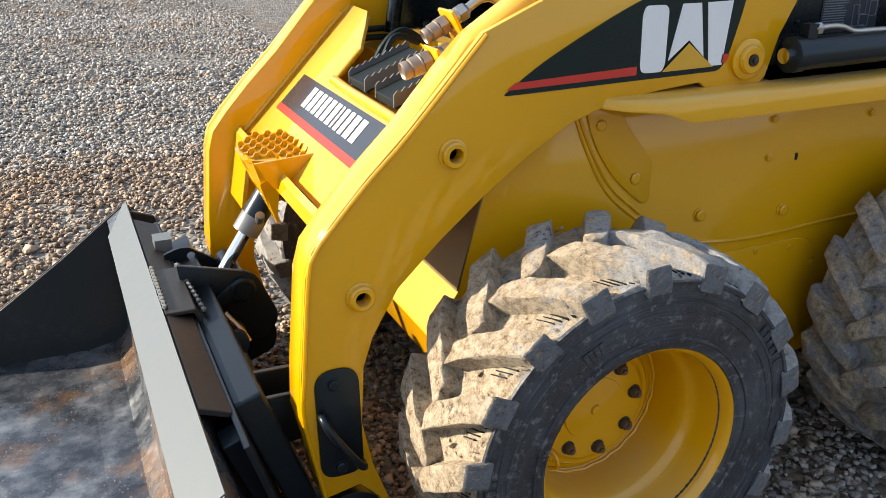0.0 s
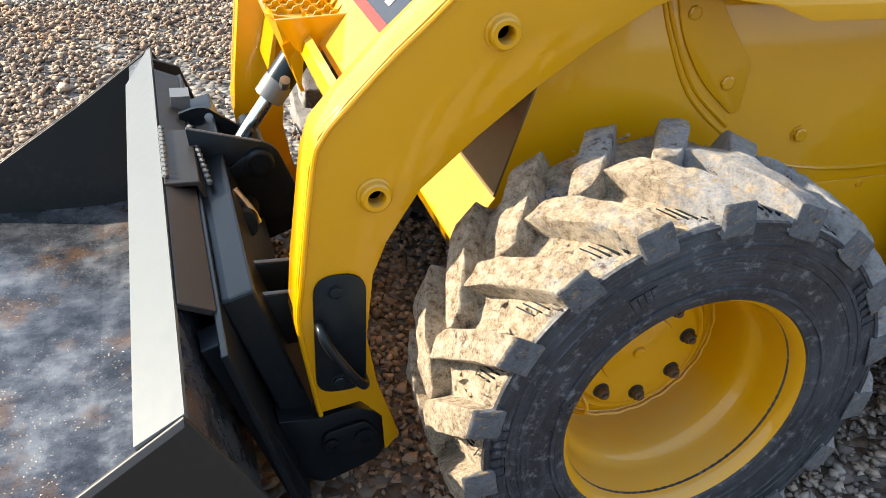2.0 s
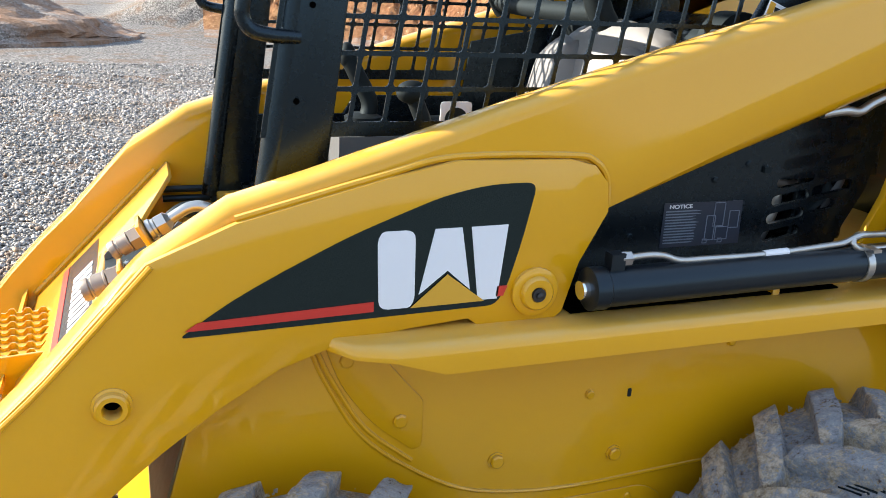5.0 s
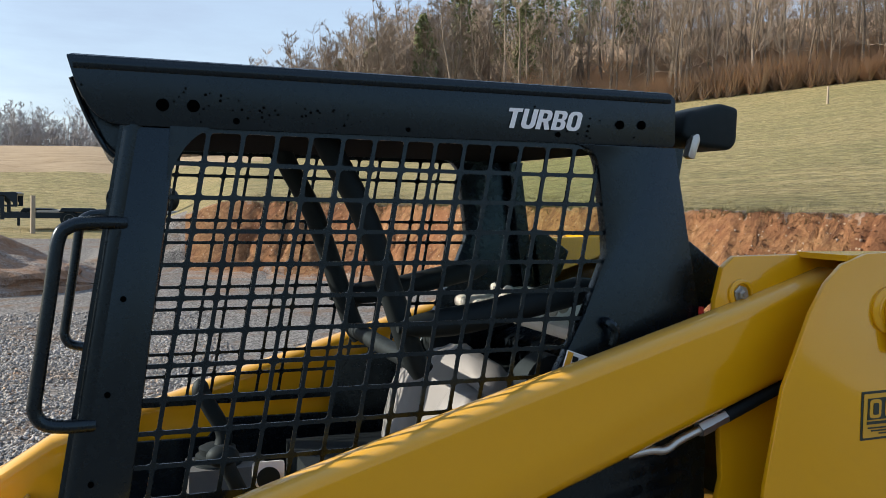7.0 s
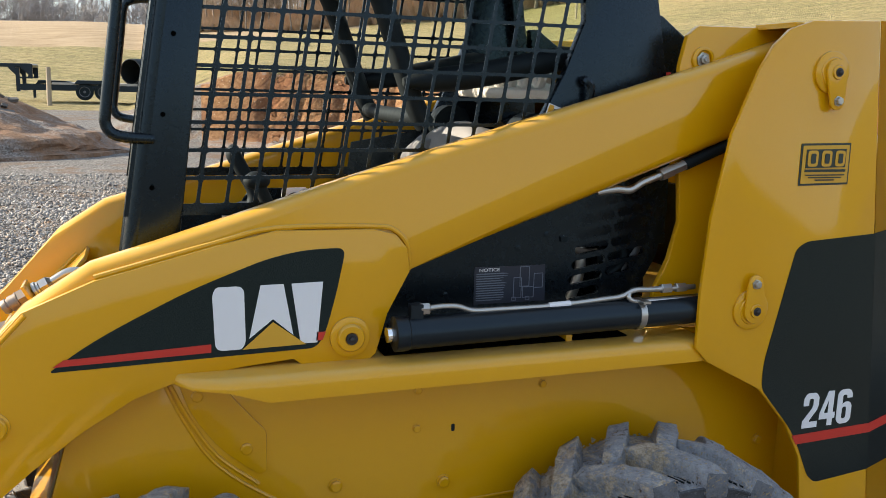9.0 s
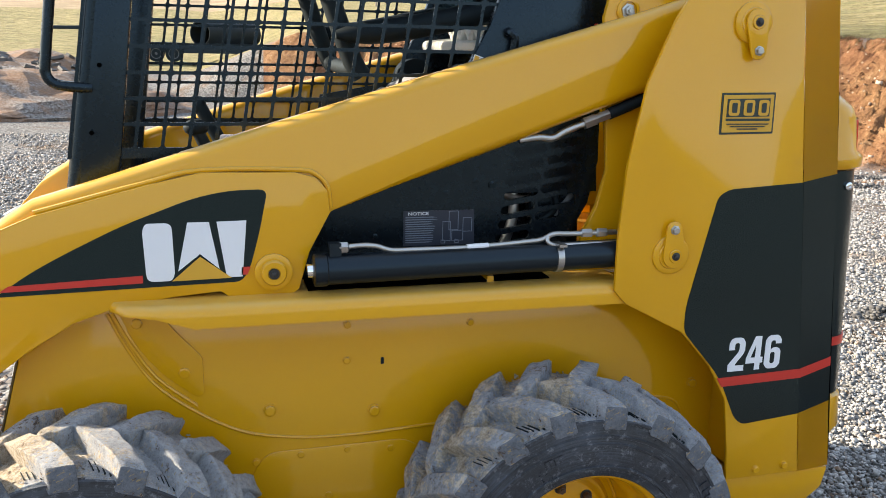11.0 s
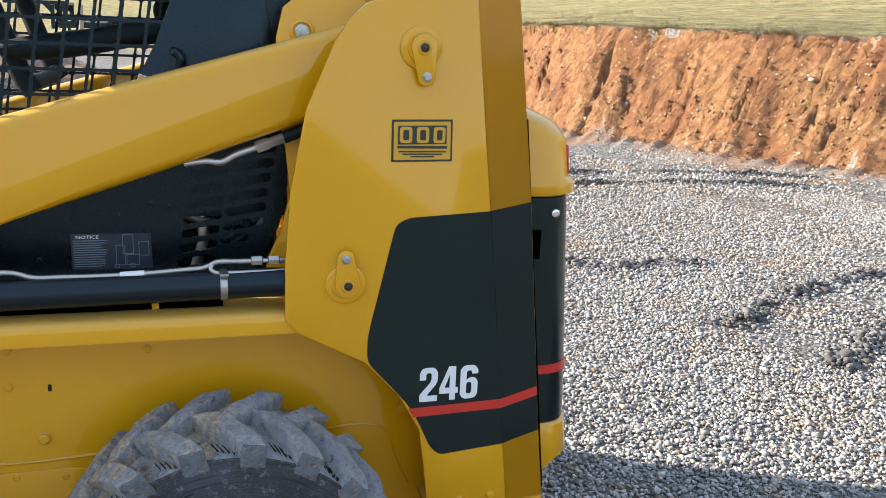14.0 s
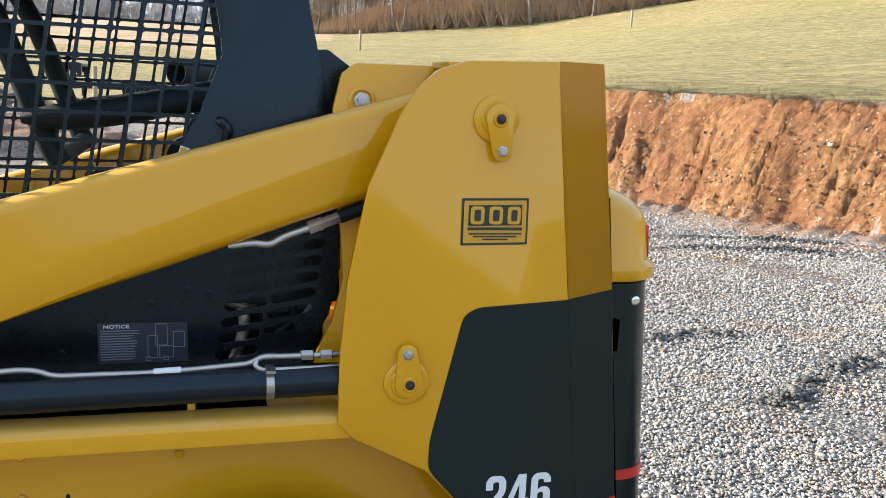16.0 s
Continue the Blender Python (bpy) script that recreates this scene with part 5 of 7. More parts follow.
for x0, z0, x1, z1 in ((0.852, 1.082, 0.872, 1.132), (0.868, 1.110, 0.892, 1.158), (0.876, 1.082, 0.905, 1.108), (0.905, 1.105, 0.928, 1.140), (0.848, 1.076, 0.858, 1.084), (0.884, 1.076, 0.894, 1.084)):
    for a, b, c, d in ((x0, z0, x1, z0 + 0.0014), (x0, z1, x1, z1 + 0.0014), (x0, z0, x0 + 0.0014, z1), (x1, z0, x1 + 0.0014, z1)):
        decal([(a, b), (c, b), (c, d), (a, d)], -0.394, NOTICE_WHITE, side_panel, label="white line")


# ---- cross plate between the arms, with the foot opening, step and badge ----
PLATE_O, PLATE_S = Vector((-0.295, 0, 0.926)), Vector((0.697, 0, 0.717))
PLATE_N = Vector((-0.717, 0, 0.697))


def on_plate(y, s, lift=0.0):
    return PLATE_O + PLATE_S * s + Vector((0, y, 0)) + PLATE_N * lift


def slab(poly, lift, thick, bev=0.0):
    """A plate lying on the sloping cross plate: outline of (y, distance up the slope)."""
    bm = bmesh.new()
    a = [bm.verts.new(on_plate(y, s, lift + thick)) for y, s in poly]
    b = [bm.verts.new(on_plate(y, s, lift)) for y, s in poly]
    n = len(poly)
    bm.faces.new(a)
    bm.faces.new(b[::-1])
    for i in range(n):
        bm.faces.new((a[i], b[i], b[(i + 1) % n], a[(i + 1) % n]))
    bmesh.ops.recalc_face_normals(bm, faces=bm.faces[:])
    return bevelled(bm, bev, 2) if bev else bm


def slab_flat(plan, z0, z1):
    """A level plate: its outline in x and y, from z0 to z1."""
    bm = bmesh.new()
    a, b = [bm.verts.new((x, y, z1)) for x, y in plan], [bm.verts.new((x, y, z0)) for x, y in plan]
    bm.faces.new(a)
    bm.faces.new(b[::-1])
    for i in range(len(a)):
        bm.faces.new((a[i], b[i], b[(i + 1) % len(a)], a[(i + 1) % len(a)]))
    return bm


cross = part("cross_plate", slab([(-0.432, -0.225), (0.432, -0.225), (0.432, 0.235), (0.29, 0.232), (0.235, 0.195), (0.185, 0.155), (0.15, 0.13), (0.152, 0.05), (0.142, 0.026), (-0.29, 0.02), (-0.305, 0.04), (-0.31, 0.12), (-0.31, 0.21), (-0.432, 0.22)], -0.012, 0.012, 0.003), YELLOW, loader, smooth=True)
part("opening_bar", tube([on_plate(0.150, 0.027, 0.0), on_plate(0.0, 0.022, 0.004), on_plate(-0.15, 0.021, 0.004), on_plate(-0.295, 0.020, 0.0)], 0.013, 12, 4), YELLOW, cross, smooth=True)
part("opening_bar", tube([on_plate(0.150, 0.035, -0.002), on_plate(0.150, 0.125, -0.002)], 0.008, 10, 3), YELLOW, cross, smooth=True)
part("lower_plate", prism([(-0.468, 0.785), (-0.480, 0.772), (-0.486, 0.742), (-0.474, 0.742), (-0.468, 0.765)], -0.432, 0.02, 0.002), YELLOW, cross)
part("lower_plate", prism([(-0.468, 0.785), (-0.480, 0.772), (-0.512, 0.60), (-0.500, 0.60), (-0.468, 0.765)], 0.27, 0.432, 0.002), YELLOW, cross)
part("weld_bead", tube([on_plate(0.43, -0.22, 0.004), on_plate(0.43, 0.0, 0.004), on_plate(0.43, 0.2, 0.004)], 0.007, 8, 3), YELLOW, cross, smooth=True)
# badge: dark panel, red stripe, plain white bars for the maker's name
part("badge", slab([(-0.326, 0.0), (0.352, 0.0), (0.357, -0.118), (-0.334, -0.118)], 0.0005, 0.0012), DECAL_BLUE, cross, "dark blue badge panel")
part("badge_stripe", slab([(-0.333, -0.1175), (0.357, -0.1175), (0.356, -0.098), (-0.332, -0.098)], 0.002, 0.001), RED, cross, "red stripe")
widths = [0.030, 0.030, 0.025, 0.025, 0.028, 0.027, 0.012, 0.023, 0.023, 0.030, 0.030]
y = 0.215
for k, w in enumerate(widths):
    part("badge_bar", slab([(y, -0.074), (y - w, -0.074), (y - w, -0.014), (y, -0.014)], 0.002, 0.001), WHITE, cross, "white bar")
    y -= w + 0.012

# the step: a pocket with wavy grip strips, standing on two legs over the tilt cylinder
STEP_Z = 0.814


def step_front(y):
    """The step's rounded front edge: x for a place across it."""
    return -0.546 + 0.9 * max(0.0, -0.012 - y) ** 1.25 * 6 + 0.55 * max(0.0, y - 0.10)


FACE = [(0.150, 0.812), (0.10, 0.814), (0.03, 0.814), (-0.02, 0.814), (-0.046, 0.812), (-0.040, 0.785), (-0.015, 0.752), (0.006, 0.722), (0.012, 0.69), (0.014, 0.642), (0.046, 0.636), (0.052, 0.675), (0.068, 0.708), (0.10, 0.728), (0.135, 0.726), (0.160, 0.70), (0.170, 0.642), (0.186, 0.642), (0.184, 0.72), (0.168, 0.78)]
bm = bmesh.new()
a = [bm.verts.new((step_front(y) + (STEP_Z - z) * 0.40, y, z)) for y, z in FACE]
b = [bm.verts.new((v.co.x + 0.009, v.co.y, v.co.z)) for v in a]
bm.faces.new(a)
bm.faces.new(b[::-1])
for i in range(len(a)):
    bm.faces.new((a[i], b[i], b[(i + 1) % len(a)], a[(i + 1) % len(a)]))
bmesh.ops.triangulate(bm, faces=[f for f in bm.faces if len(f.verts) > 4])
part("step_face", bm, YELLOW, cross)
part("step_floor", slab_flat([(step_front(y), y) for y in (-0.046, -0.03, 0.0, 0.05, 0.10, 0.15)] + [(-0.392, 0.235), (-0.386, -0.052)], STEP_Z - 0.008, STEP_Z - 0.002), YELLOW, cross)
part("step_side", prism([(-0.535, STEP_Z), (-0.384, STEP_Z + 0.010), (-0.425, 0.77), (-0.462, 0.735), (-0.495, 0.752)], -0.052, -0.044, 0.002), YELLOW, cross)
for r in range(7):
    yy = -0.040 + 0.038 * r
    x0, x1 = step_front(min(yy, 0.14)) + 0.004 + 0.5 * max(0.0, yy - 0.14), -0.384
    n = 40
    bm = bmesh.new()
    rows = []
    for k in range(n + 1):
        x = x0 + (x1 - x0) * k / n
        wave = max(-1.0, min(1.0, 1.8 * math.sin((x + 0.55) / 0.031 * 2 * math.pi + r * 0.9)))
        y0, z1 = yy + 0.0045 * wave, STEP_Z + 0.008 + 0.0030 * wave
        rows.append([bm.verts.new(p) for p in ((x, y0 - 0.002, STEP_Z - 0.004), (x, y0 - 0.002, z1), (x, y0 + 0.002, z1), (x, y0 + 0.002, STEP_Z - 0.004))])
    for p, q in zip(rows, rows[1:]):
        for k in range(4):
            bm.faces.new((p[k], p[(k + 1) % 4], q[(k + 1) % 4], q[k]))
    bm.faces.new(rows[0])
    bm.faces.new(rows[-1][::-1])
    part("grip_strip", bm, YELLOW, cross)

# tilt cylinder
tilt = part("tilt_cylinder", cyl((-0.515, 0.19, 0.575), (-0.36, 0.19, 0.80), 0.034, bev=0.004), BLACK, loader, smooth=True)
bm = bmesh.new()
add_lathe(bm, (-0.525, 0.19, 0.561), (0.568, 0, 0.823), [(0.020, 0), (0.035, 0.004), (0.035, 0.05), (0.033, 0.055)], 28)
part("gland", bm, BUCKET_EDGE, tilt, "bare metal gland", smooth=True)
part("piston_rod", cyl((-0.595, 0.19, 0.458), (-0.52, 0.19, 0.568), 0.017, bev=0.001), CHROME, tilt, "chromed piston rod", smooth=True)
part("port", cyl((-0.49, 0.16, 0.60), (-0.49, 0.145, 0.62), 0.012, 10), STEEL, tilt)

# hydraulic couplers on the near arm
couplers = part("coupler_bracket", prism(round_poly([(-0.262, 1.030), (-0.215, 1.065), (-0.150, 1.108), (-0.110, 1.130), (-0.100, 1.105), (-0.160, 1.060), (-0.240, 1.005)], 0.008, 3), -0.412, -0.400, 0.003), YELLOW, loader, smooth=True)


def coupler(p0, p1, r, male, pipe):
    """A dusty quick coupler held by a thin yellow clamp plate, with its nut and pipe."""
    o, d = Vector(p0), (Vector(p1) - Vector(p0)).normalized()
    n = Vector((d.z, 0, -d.x))
    at = lambda u: o + d * u
    bm = bmesh.new()
    add_lathe(bm, o, d, [(r * 0.62, 0.004), (r * 0.78, 0), (r * 0.86, 0.003), (r * 0.86, male * 0.3), (r * 0.76, male * 0.34), (r * 0.76, male * 0.42), (r * 0.92, male * 0.46), (r * 0.92, male * 0.9), (r * 0.98, male * 0.93), (r * 0.98, male)], 28)
    part("quick_coupler", bm, COUPLER, couplers, "dusty metal quick coupler", smooth=True)
    bm = bmesh.new()
    add_lathe(bm, at(male), d, [(r * 0.9, 0), (r * 1.08, 0.002), (r * 1.08, 0.019), (r * 0.95, 0.021)], 6)
    part("coupler_nut", bm, COUPLER, couplers)
    c = at(male + 0.026)
    plate = [c + d * 0.004 - n * 0.027, c + d * 0.004 + n * 0.075, c - d * 0.004 + n * 0.075, c - d * 0.004 - n * 0.027]
    part("bracket_ear", prism([(q.x, q.z) for q in plate], -0.405, o.y + 0.023, 0.003), YELLOW, couplers, "yellow clamp plate", smooth=True)
    bm = bmesh.new()
    add_lathe(bm, at(male + 0.032), d, [(r * 0.8, 0), (r * 1.02, 0.002), (r * 1.02, 0.008), (r * 0.86, 0.010), (r * 0.86, 0.014)], 24)
    part("collar", bm, STEEL, couplers, smooth=True)
    bm = bmesh.new()
    add_lathe(bm, at(male + 0.046), d, [(r * 0.85, 0), (r, 0.002), (r, 0.018), (r * 0.8, 0.021), (0.0095, 0.026)], 6)
    part("coupler_nut", bm, STEEL, couplers)
    part("coupler_pipe", tube([tuple(at(male + 0.06))] + pipe, 0.0092, 12, 6), STEEL, couplers, "bent zinc pipe", smooth=True)


coupler((-0.25, -0.36, 1.118), (-0.171, -0.36, 1.160), 0.0180, 0.034, [(-0.152, -0.36, 1.172), (-0.129, -0.36, 1.185), (-0.108, -0.362, 1.187), (-0.090, -0.366, 1.176), (-0.079, -0.37, 1.155), (-0.075, -0.375, 1.10)])
coupler((-0.297, -0.36, 1.055), (-0.203, -0.36, 1.085), 0.0215, 0.042, [(-0.175, -0.36, 1.094), (-0.155, -0.362, 1.092), (-0.135, -0.37, 1.06)])

# foot well: pedals, cables and floor
floor = part("foot_floor", box((-0.16, -0.40, 0.86), (0.10, 0.40, 0.875), 0.003), YELLOW, loader)
part("foot_bar", tube([(-0.150, 0.405, 1.028), (0.05, 0.405, 1.028)], 0.0085, 10, 0), BLACK, floor, smooth=True)
part("foot_bar", tube([(-0.145, 0.405, 1.004), (0.05, 0.405, 1.004)], 0.0085, 10, 0), BLACK, floor, smooth=True)
for yc in (-0.20, -0.02):
    pedal = part("pedal", prism([(-0.275, 0.975), (-0.12, 1.035), (-0.115, 1.020), (-0.27, 0.955)], yc - 0.055, yc + 0.055, 0.002), RUBBER, floor, "black saw-edged steel pedal")
    for yy in (yc - 0.055, yc + 0.055):
        bm = bmesh.new()
        n = 9
        top = []
        for k in range(n * 2 + 1):
            s = k / (n * 2)
            top.append((-0.275 + 0.155 * s, 0.975 + 0.06 * s + (0.018 if k % 2 else 0.012)))
        add_prism(bm, top + [(-0.12, 1.02), (-0.275, 0.96)], yy - 0.002, yy + 0.002)
        part("pedal_edge", bm, PLASTIC, pedal)
for k, pts in enumerate(([(-0.19, 0.14, 0.93), (-0.16, 0.12, 1.02), (-0.10, 0.13, 1.06), (-0.02, 0.16, 1.02)], [(-0.21, 0.10, 0.92), (-0.17, 0.085, 1.0), (-0.13, 0.10, 1.05), (-0.06, 0.12, 1.03)], [(-0.17, 0.05, 0.90), (-0.14, 0.0, 0.97), (-0.07, -0.02, 0.99)])):
    part("cable", tube(pts, 0.009, 8, 5), RUBBER, floor, smooth=True)
part("foot_wall", prism([(-0.02, 0.86), (0.05, 0.86), (0.06, 1.03), (-0.02, 1.03)], -0.38, 0.38, 0.004), YELLOW, floor)

# ---- bucket ----
BW = 0.775
SIDE = [(-0.772, 0.498), (-0.985, 0.336), (-1.208, 0.181), (-1.44, 0.028), (-1.44, 0.006), (-0.70, 0.004), (-0.62, 0.06), (-0.655, 0.30)]
INSIDE = [(-1.44, 0.020), (-0.95, 0.022), (-0.86, 0.035), (-0.82, 0.075), (-0.812, 0.15), (-0.832, 0.448)]
OUTSIDE = [(-0.772, 0.492), (-0.74, 0.42), (-0.66, 0.16), (-0.66, 0.06), (-0.70, 0.012), (-0.76, 0.006), (-1.44, 0.006)]
bucket = part("bucket", prism(INSIDE + OUTSIDE, -BW + 0.008, BW - 0.008, 0.0), BUCKET_IN, loader, "worn black bucket resting on the gravel")
for s in (-1, 1):
    y0, y1 = sorted((s * (BW - 0.010), s * BW))
    part("bucket_side", prism(SIDE, y0, y1, 0.002), BUCKET_SIDE, bucket)
    y0, y1 = sorted((s * (BW - 0.004), s * (BW + 0.001)))
    part("side_edge", prism([(-0.772, 0.500), (-0.985, 0.339), (-1.208, 0.184), (-1.44, 0.031), (-1.44, 0.015), (-1.208, 0.166), (-0.985, 0.321), (-0.772, 0.482)], y0, y1, 0.002), BUCKET_SIDE if s > 0 else PLASTIC, bucket)
bm = bmesh.new()
plan = [(-0.841, -0.768, 0.452), (-0.771, -0.768, 0.4975), (-0.771, 0.763, 0.4975), (-0.780, 0.763, 0.4915), (-0.841, 0.60, 0.452)]
lo, hi = [bm.verts.new((x + 0.004, yy, z - 0.006)) for x, yy, z in plan], [bm.verts.new((x, yy, z + 0.003)) for x, yy, z in plan]
bm.faces.new(lo[::-1])
bm.faces.new(hi)
for k in range(5):
    bm.faces.new((lo[k], lo[(k + 1) % 5], hi[(k + 1) % 5], hi[k]))
part("top_plate", bm, BUCKET_EDGE, bucket, "bare grey steel top edge")
part("cutting_edge", prism([(-1.52, 0.004), (-1.38, 0.004), (-1.38, 0.026), (-1.50, 0.020)], -BW, BW, 0.002), BUCKET_EDGE, bucket)
part("mount_flange", prism([(-0.770, 0.486), (-0.712, 0.462), (-0.706, 0.474), (-0.766, 0.498)], -0.50, 0.60, 0.002), RUSTY, bucket, "rusty mounting flange")
part("back_plate", prism([(-0.712, 0.470), (-0.600, 0.10), (-0.588, 0.104), (-0.700, 0.474)], -0.62, 0.62, 0.002), BLACK, bucket)
part("mount_lip", prism([(-0.74, 0.44), (-0.60, 0.06), (-0.565, 0.07), (-0.705, 0.452)], -0.56, -0.50, 0.003), BLACK, bucket)
part("mount_lip", prism([(-0.74, 0.44), (-0.60, 0.06), (-0.565, 0.07), (-0.705, 0.452)], 0.52, 0.58, 0.003), BLACK, bucket)
part("gusset", prism([(-0.77, 0.49), (-0.70, 0.465), (-0.62, 0.25), (-0.66, 0.2)], 0.70, 0.712, 0.002), RUSTY, bucket)
# the grab step on the back: a bent strap with weld beads like a chain
strap = part("grab_strap", prism([(-0.768, 0.500), (-0.700, 0.500), (-0.665, 0.40), (-0.672, 0.395), (-0.706, 0.490), (-0.768, 0.490)], -0.08, 0.185, 0.002), RUSTY, bucket, "bent rusty strap")
for line in ([(-0.764, 0.185 - 0.0215 * k, 0.506) for k in range(12)], [(-0.702 + 0.002 * k, 0.185 - 0.0215 * k, 0.504 - 0.002 * k) for k in range(12)]):
    for p in line:
        bm = bmesh.new()
        bmesh.ops.create_icosphere(bm, subdivisions=1, radius=0.0095, matrix=Matrix.Translation(p) @ Matrix.Diagonal((0.8, 1.05, 0.8, 1)))
        part("weld_bead", bm, BUCKET_EDGE, strap, smooth=True)

# ---- quick attach frame, black and greasy ----
attach = part("attach_frame", prism([(-0.70, 0.46), (-0.64, 0.48), (-0.52, 0.13), (-0.57, 0.10)], -0.46, 0.46, 0.006), BLACK, loader, "black greasy attachment frame")
part("pivot_plate", prism(round_poly([(-0.714, 0.540), (-0.552, 0.498), (-0.520, 0.478), (-0.468, 0.355), (-0.508, 0.298), (-0.60, 0.31), (-0.70, 0.42)], [0.006, 0.03, 0.02, 0.03, 0.03, 0.02, 0.02], 4), 0.094, 0.106, 0.002), BLACK, attach, smooth=True)
hole = [(-0.652 + 0.011 * math.cos(-k * 0.5236), 0.480 + 0.011 * math.sin(-k * 0.5236)) for k in range(12)]
part("pivot_plate", plate_with_holes(round_poly([(-0.722, 0.492), (-0.685, 0.505), (-0.655, 0.505), (-0.625, 0.482), (-0.53, 0.415), (-0.50, 0.34), (-0.55, 0.30), (-0.70, 0.34)], [0.004, 0.012, 0.02, 0.02, 0.03, 0.03, 0.03, 0.01], 4), [hole], 0.294, 0.306), BLACK, attach)
part("plate_edge", tube([(-0.713, 0.093, 0.541), (-0.64, 0.093, 0.522), (-0.556, 0.093, 0.500)], 0.0028, 6, 3), BUCKET_EDGE, attach, "worn bright edge")
part("pivot_pin", cyl((-0.562, 0.075, 0.452), (-0.562, 0.315, 0.452), 0.024, 24, 0.003), BLACK, attach, smooth=True)
bm = bmesh.new()
add_lathe(bm, (-0.562, 0.094, 0.452), (0, -1, 0), [(0.034, 0), (0.034, 0.016), (0.030, 0.019), (0.020, 0.019), (0.018, 0.012), (0.008, 0.012), (0.007, 0.018)], 28)
part("pivot_collar", bm, BLACK, attach, smooth=True)
part("keeper", prism(round_poly([(-0.655, 0.425), (-0.585, 0.478), (-0.570, 0.462), (-0.580, 0.430), (-0.645, 0.405)], [0.012, 0.008, 0.008, 0.01, 0.012], 3), 0.080, 0.090, 0.002), BLACK, attach, smooth=True)
bm = bmesh.new()
bolt_head(bm, -0.642, 0.080, 0.418, 0.010, 0.007, 6)
part("bolt", bm, BLACK, attach)
part("silver_block", box((-0.735, 0.36, 0.47), (-0.69, 0.42, 0.51), 0.004), BUCKET_EDGE, attach)
for yy, zz in ((-0.290, 0.004), (-0.375, -0.012)):
    part("channel_side", prism(round_poly([(-0.72, 0.42 + zz), (-0.52, 0.42 + zz), (-0.50, 0.30), (-0.70, 0.28)], 0.01, 3), yy - 0.005, yy + 0.005, 0.002), BLACK, attach, smooth=True)
part("channel_floor", prism([(-0.712, 0.335), (-0.53, 0.325), (-0.53, 0.317), (-0.71, 0.327)], -0.372, -0.293, 0.001), RUSTY, attach)
bm = bmesh.new()
add_lathe(bm, (-0.617, -0.3805, 0.375), (0, -1, 0), [(0.009, -0.001), (0.009, 0.004), (0.005, 0.005)], 12)
part("bolt", bm, STEEL, attach)
part("channel_edge", tube([(-0.718, -0.375, 0.410), (-0.64, -0.375, 0.411), (-0.52, -0.375, 0.408)], 0.004, 8, 2), BUCKET_EDGE, attach)
part("channel_edge", tube([(-0.718, -0.290, 0.426), (-0.64, -0.290, 0.427), (-0.52, -0.290, 0.424)], 0.004, 8, 2), BUCKET_EDGE, attach)
part("spring_tube", cyl((-0.62, -0.10, 0.40), (-0.60, 0.05, 0.36), 0.03, 20, 0.003), BLACK, attach, smooth=True)
part("latch_lever", tube([(-0.63, -0.03, 0.45), (-0.60, -0.05, 0.41), (-0.585, -0.06, 0.38)], 0.008, 8, 3), STEEL, attach, smooth=True)
for s in (-1, 1):
    y0, y1 = sorted((s * 0.495, s * 0.44))
    hook = part("foot_hook", prism(round_poly([(-0.615, 0.205), (-0.54, 0.20), (-0.475, 0.215), (-0.42, 0.19), (-0.405, 0.12), (-0.42, 0.075), (-0.53, 0.030), (-0.575, 0.06)], [0.005, 0.02, 0.03, 0.03, 0.03, 0.02, 0.02, 0.01], 4), y0, y1, 0.004), BLACK, attach, smooth=True)
    y2, y3 = sorted((s * 0.495, s * 0.505))
    part("link_plate", prism(round_poly([(-0.535, 0.165), (-0.455, 0.185), (-0.425, 0.15), (-0.44, 0.11), (-0.535, 0.115)], 0.018, 4), y2, y3, 0.003), BLACK, hook, smooth=True)
    for x, z, r in ((-0.455, 0.148, 0.019), (-0.518, 0.14, 0.014)):
        bm = bmesh.new()
        add_lathe(bm, (x, s * 0.505, z), (0, s, 0), [(r, -0.001), (r, 0.006), (r * 0.6, 0.007), (r * 0.55, 0.003)], 20)
        part("pin_end", bm, BLACK, hook, smooth=True)

# ---- cab: grilles, handles, seat and bars ----
GP_X, GP_Z, LEAN_BAR, GB = 0.0588, 0.0573, 0.160, 0.0038


def grille(y0, y1):
    z_top, rows, cols = 1.951, 11, 18
    hole_list = []
    for r in range(rows):
        z1 = 1.894 - (r - 1) * GP_Z - GB if r else 1.947
        z0 = 1.894 - r * GP_Z + GB
        for c in range(cols):
            def xx(z, k):
                return 0.228 - GP_X * 2 + GP_X * k + (z - 1.945) * LEAN_BAR
            q = [(xx(z0, c) + GB, z0), (xx(z0, c + 1) - GB, z0), (xx(z1, c + 1) - GB, z1), (xx(z1, c) + GB, z1)]
            hole_list.append(round_poly(q, 0.006, 2))
    zb = 1.894 - (rows - 1) * GP_Z - 0.02
    outer = [(0.228 - GP_X * 2.4 + (zb - 1.945) * LEAN_BAR, zb), (0.228 + GP_X * 16.4 + (zb - 1.945) * LEAN_BAR, zb), (0.228 + GP_X * 16.4, 1.957), (0.228 - GP_X * 2.4, 1.957)]
    return plate_with_holes(outer, hole_list, y0, y1)


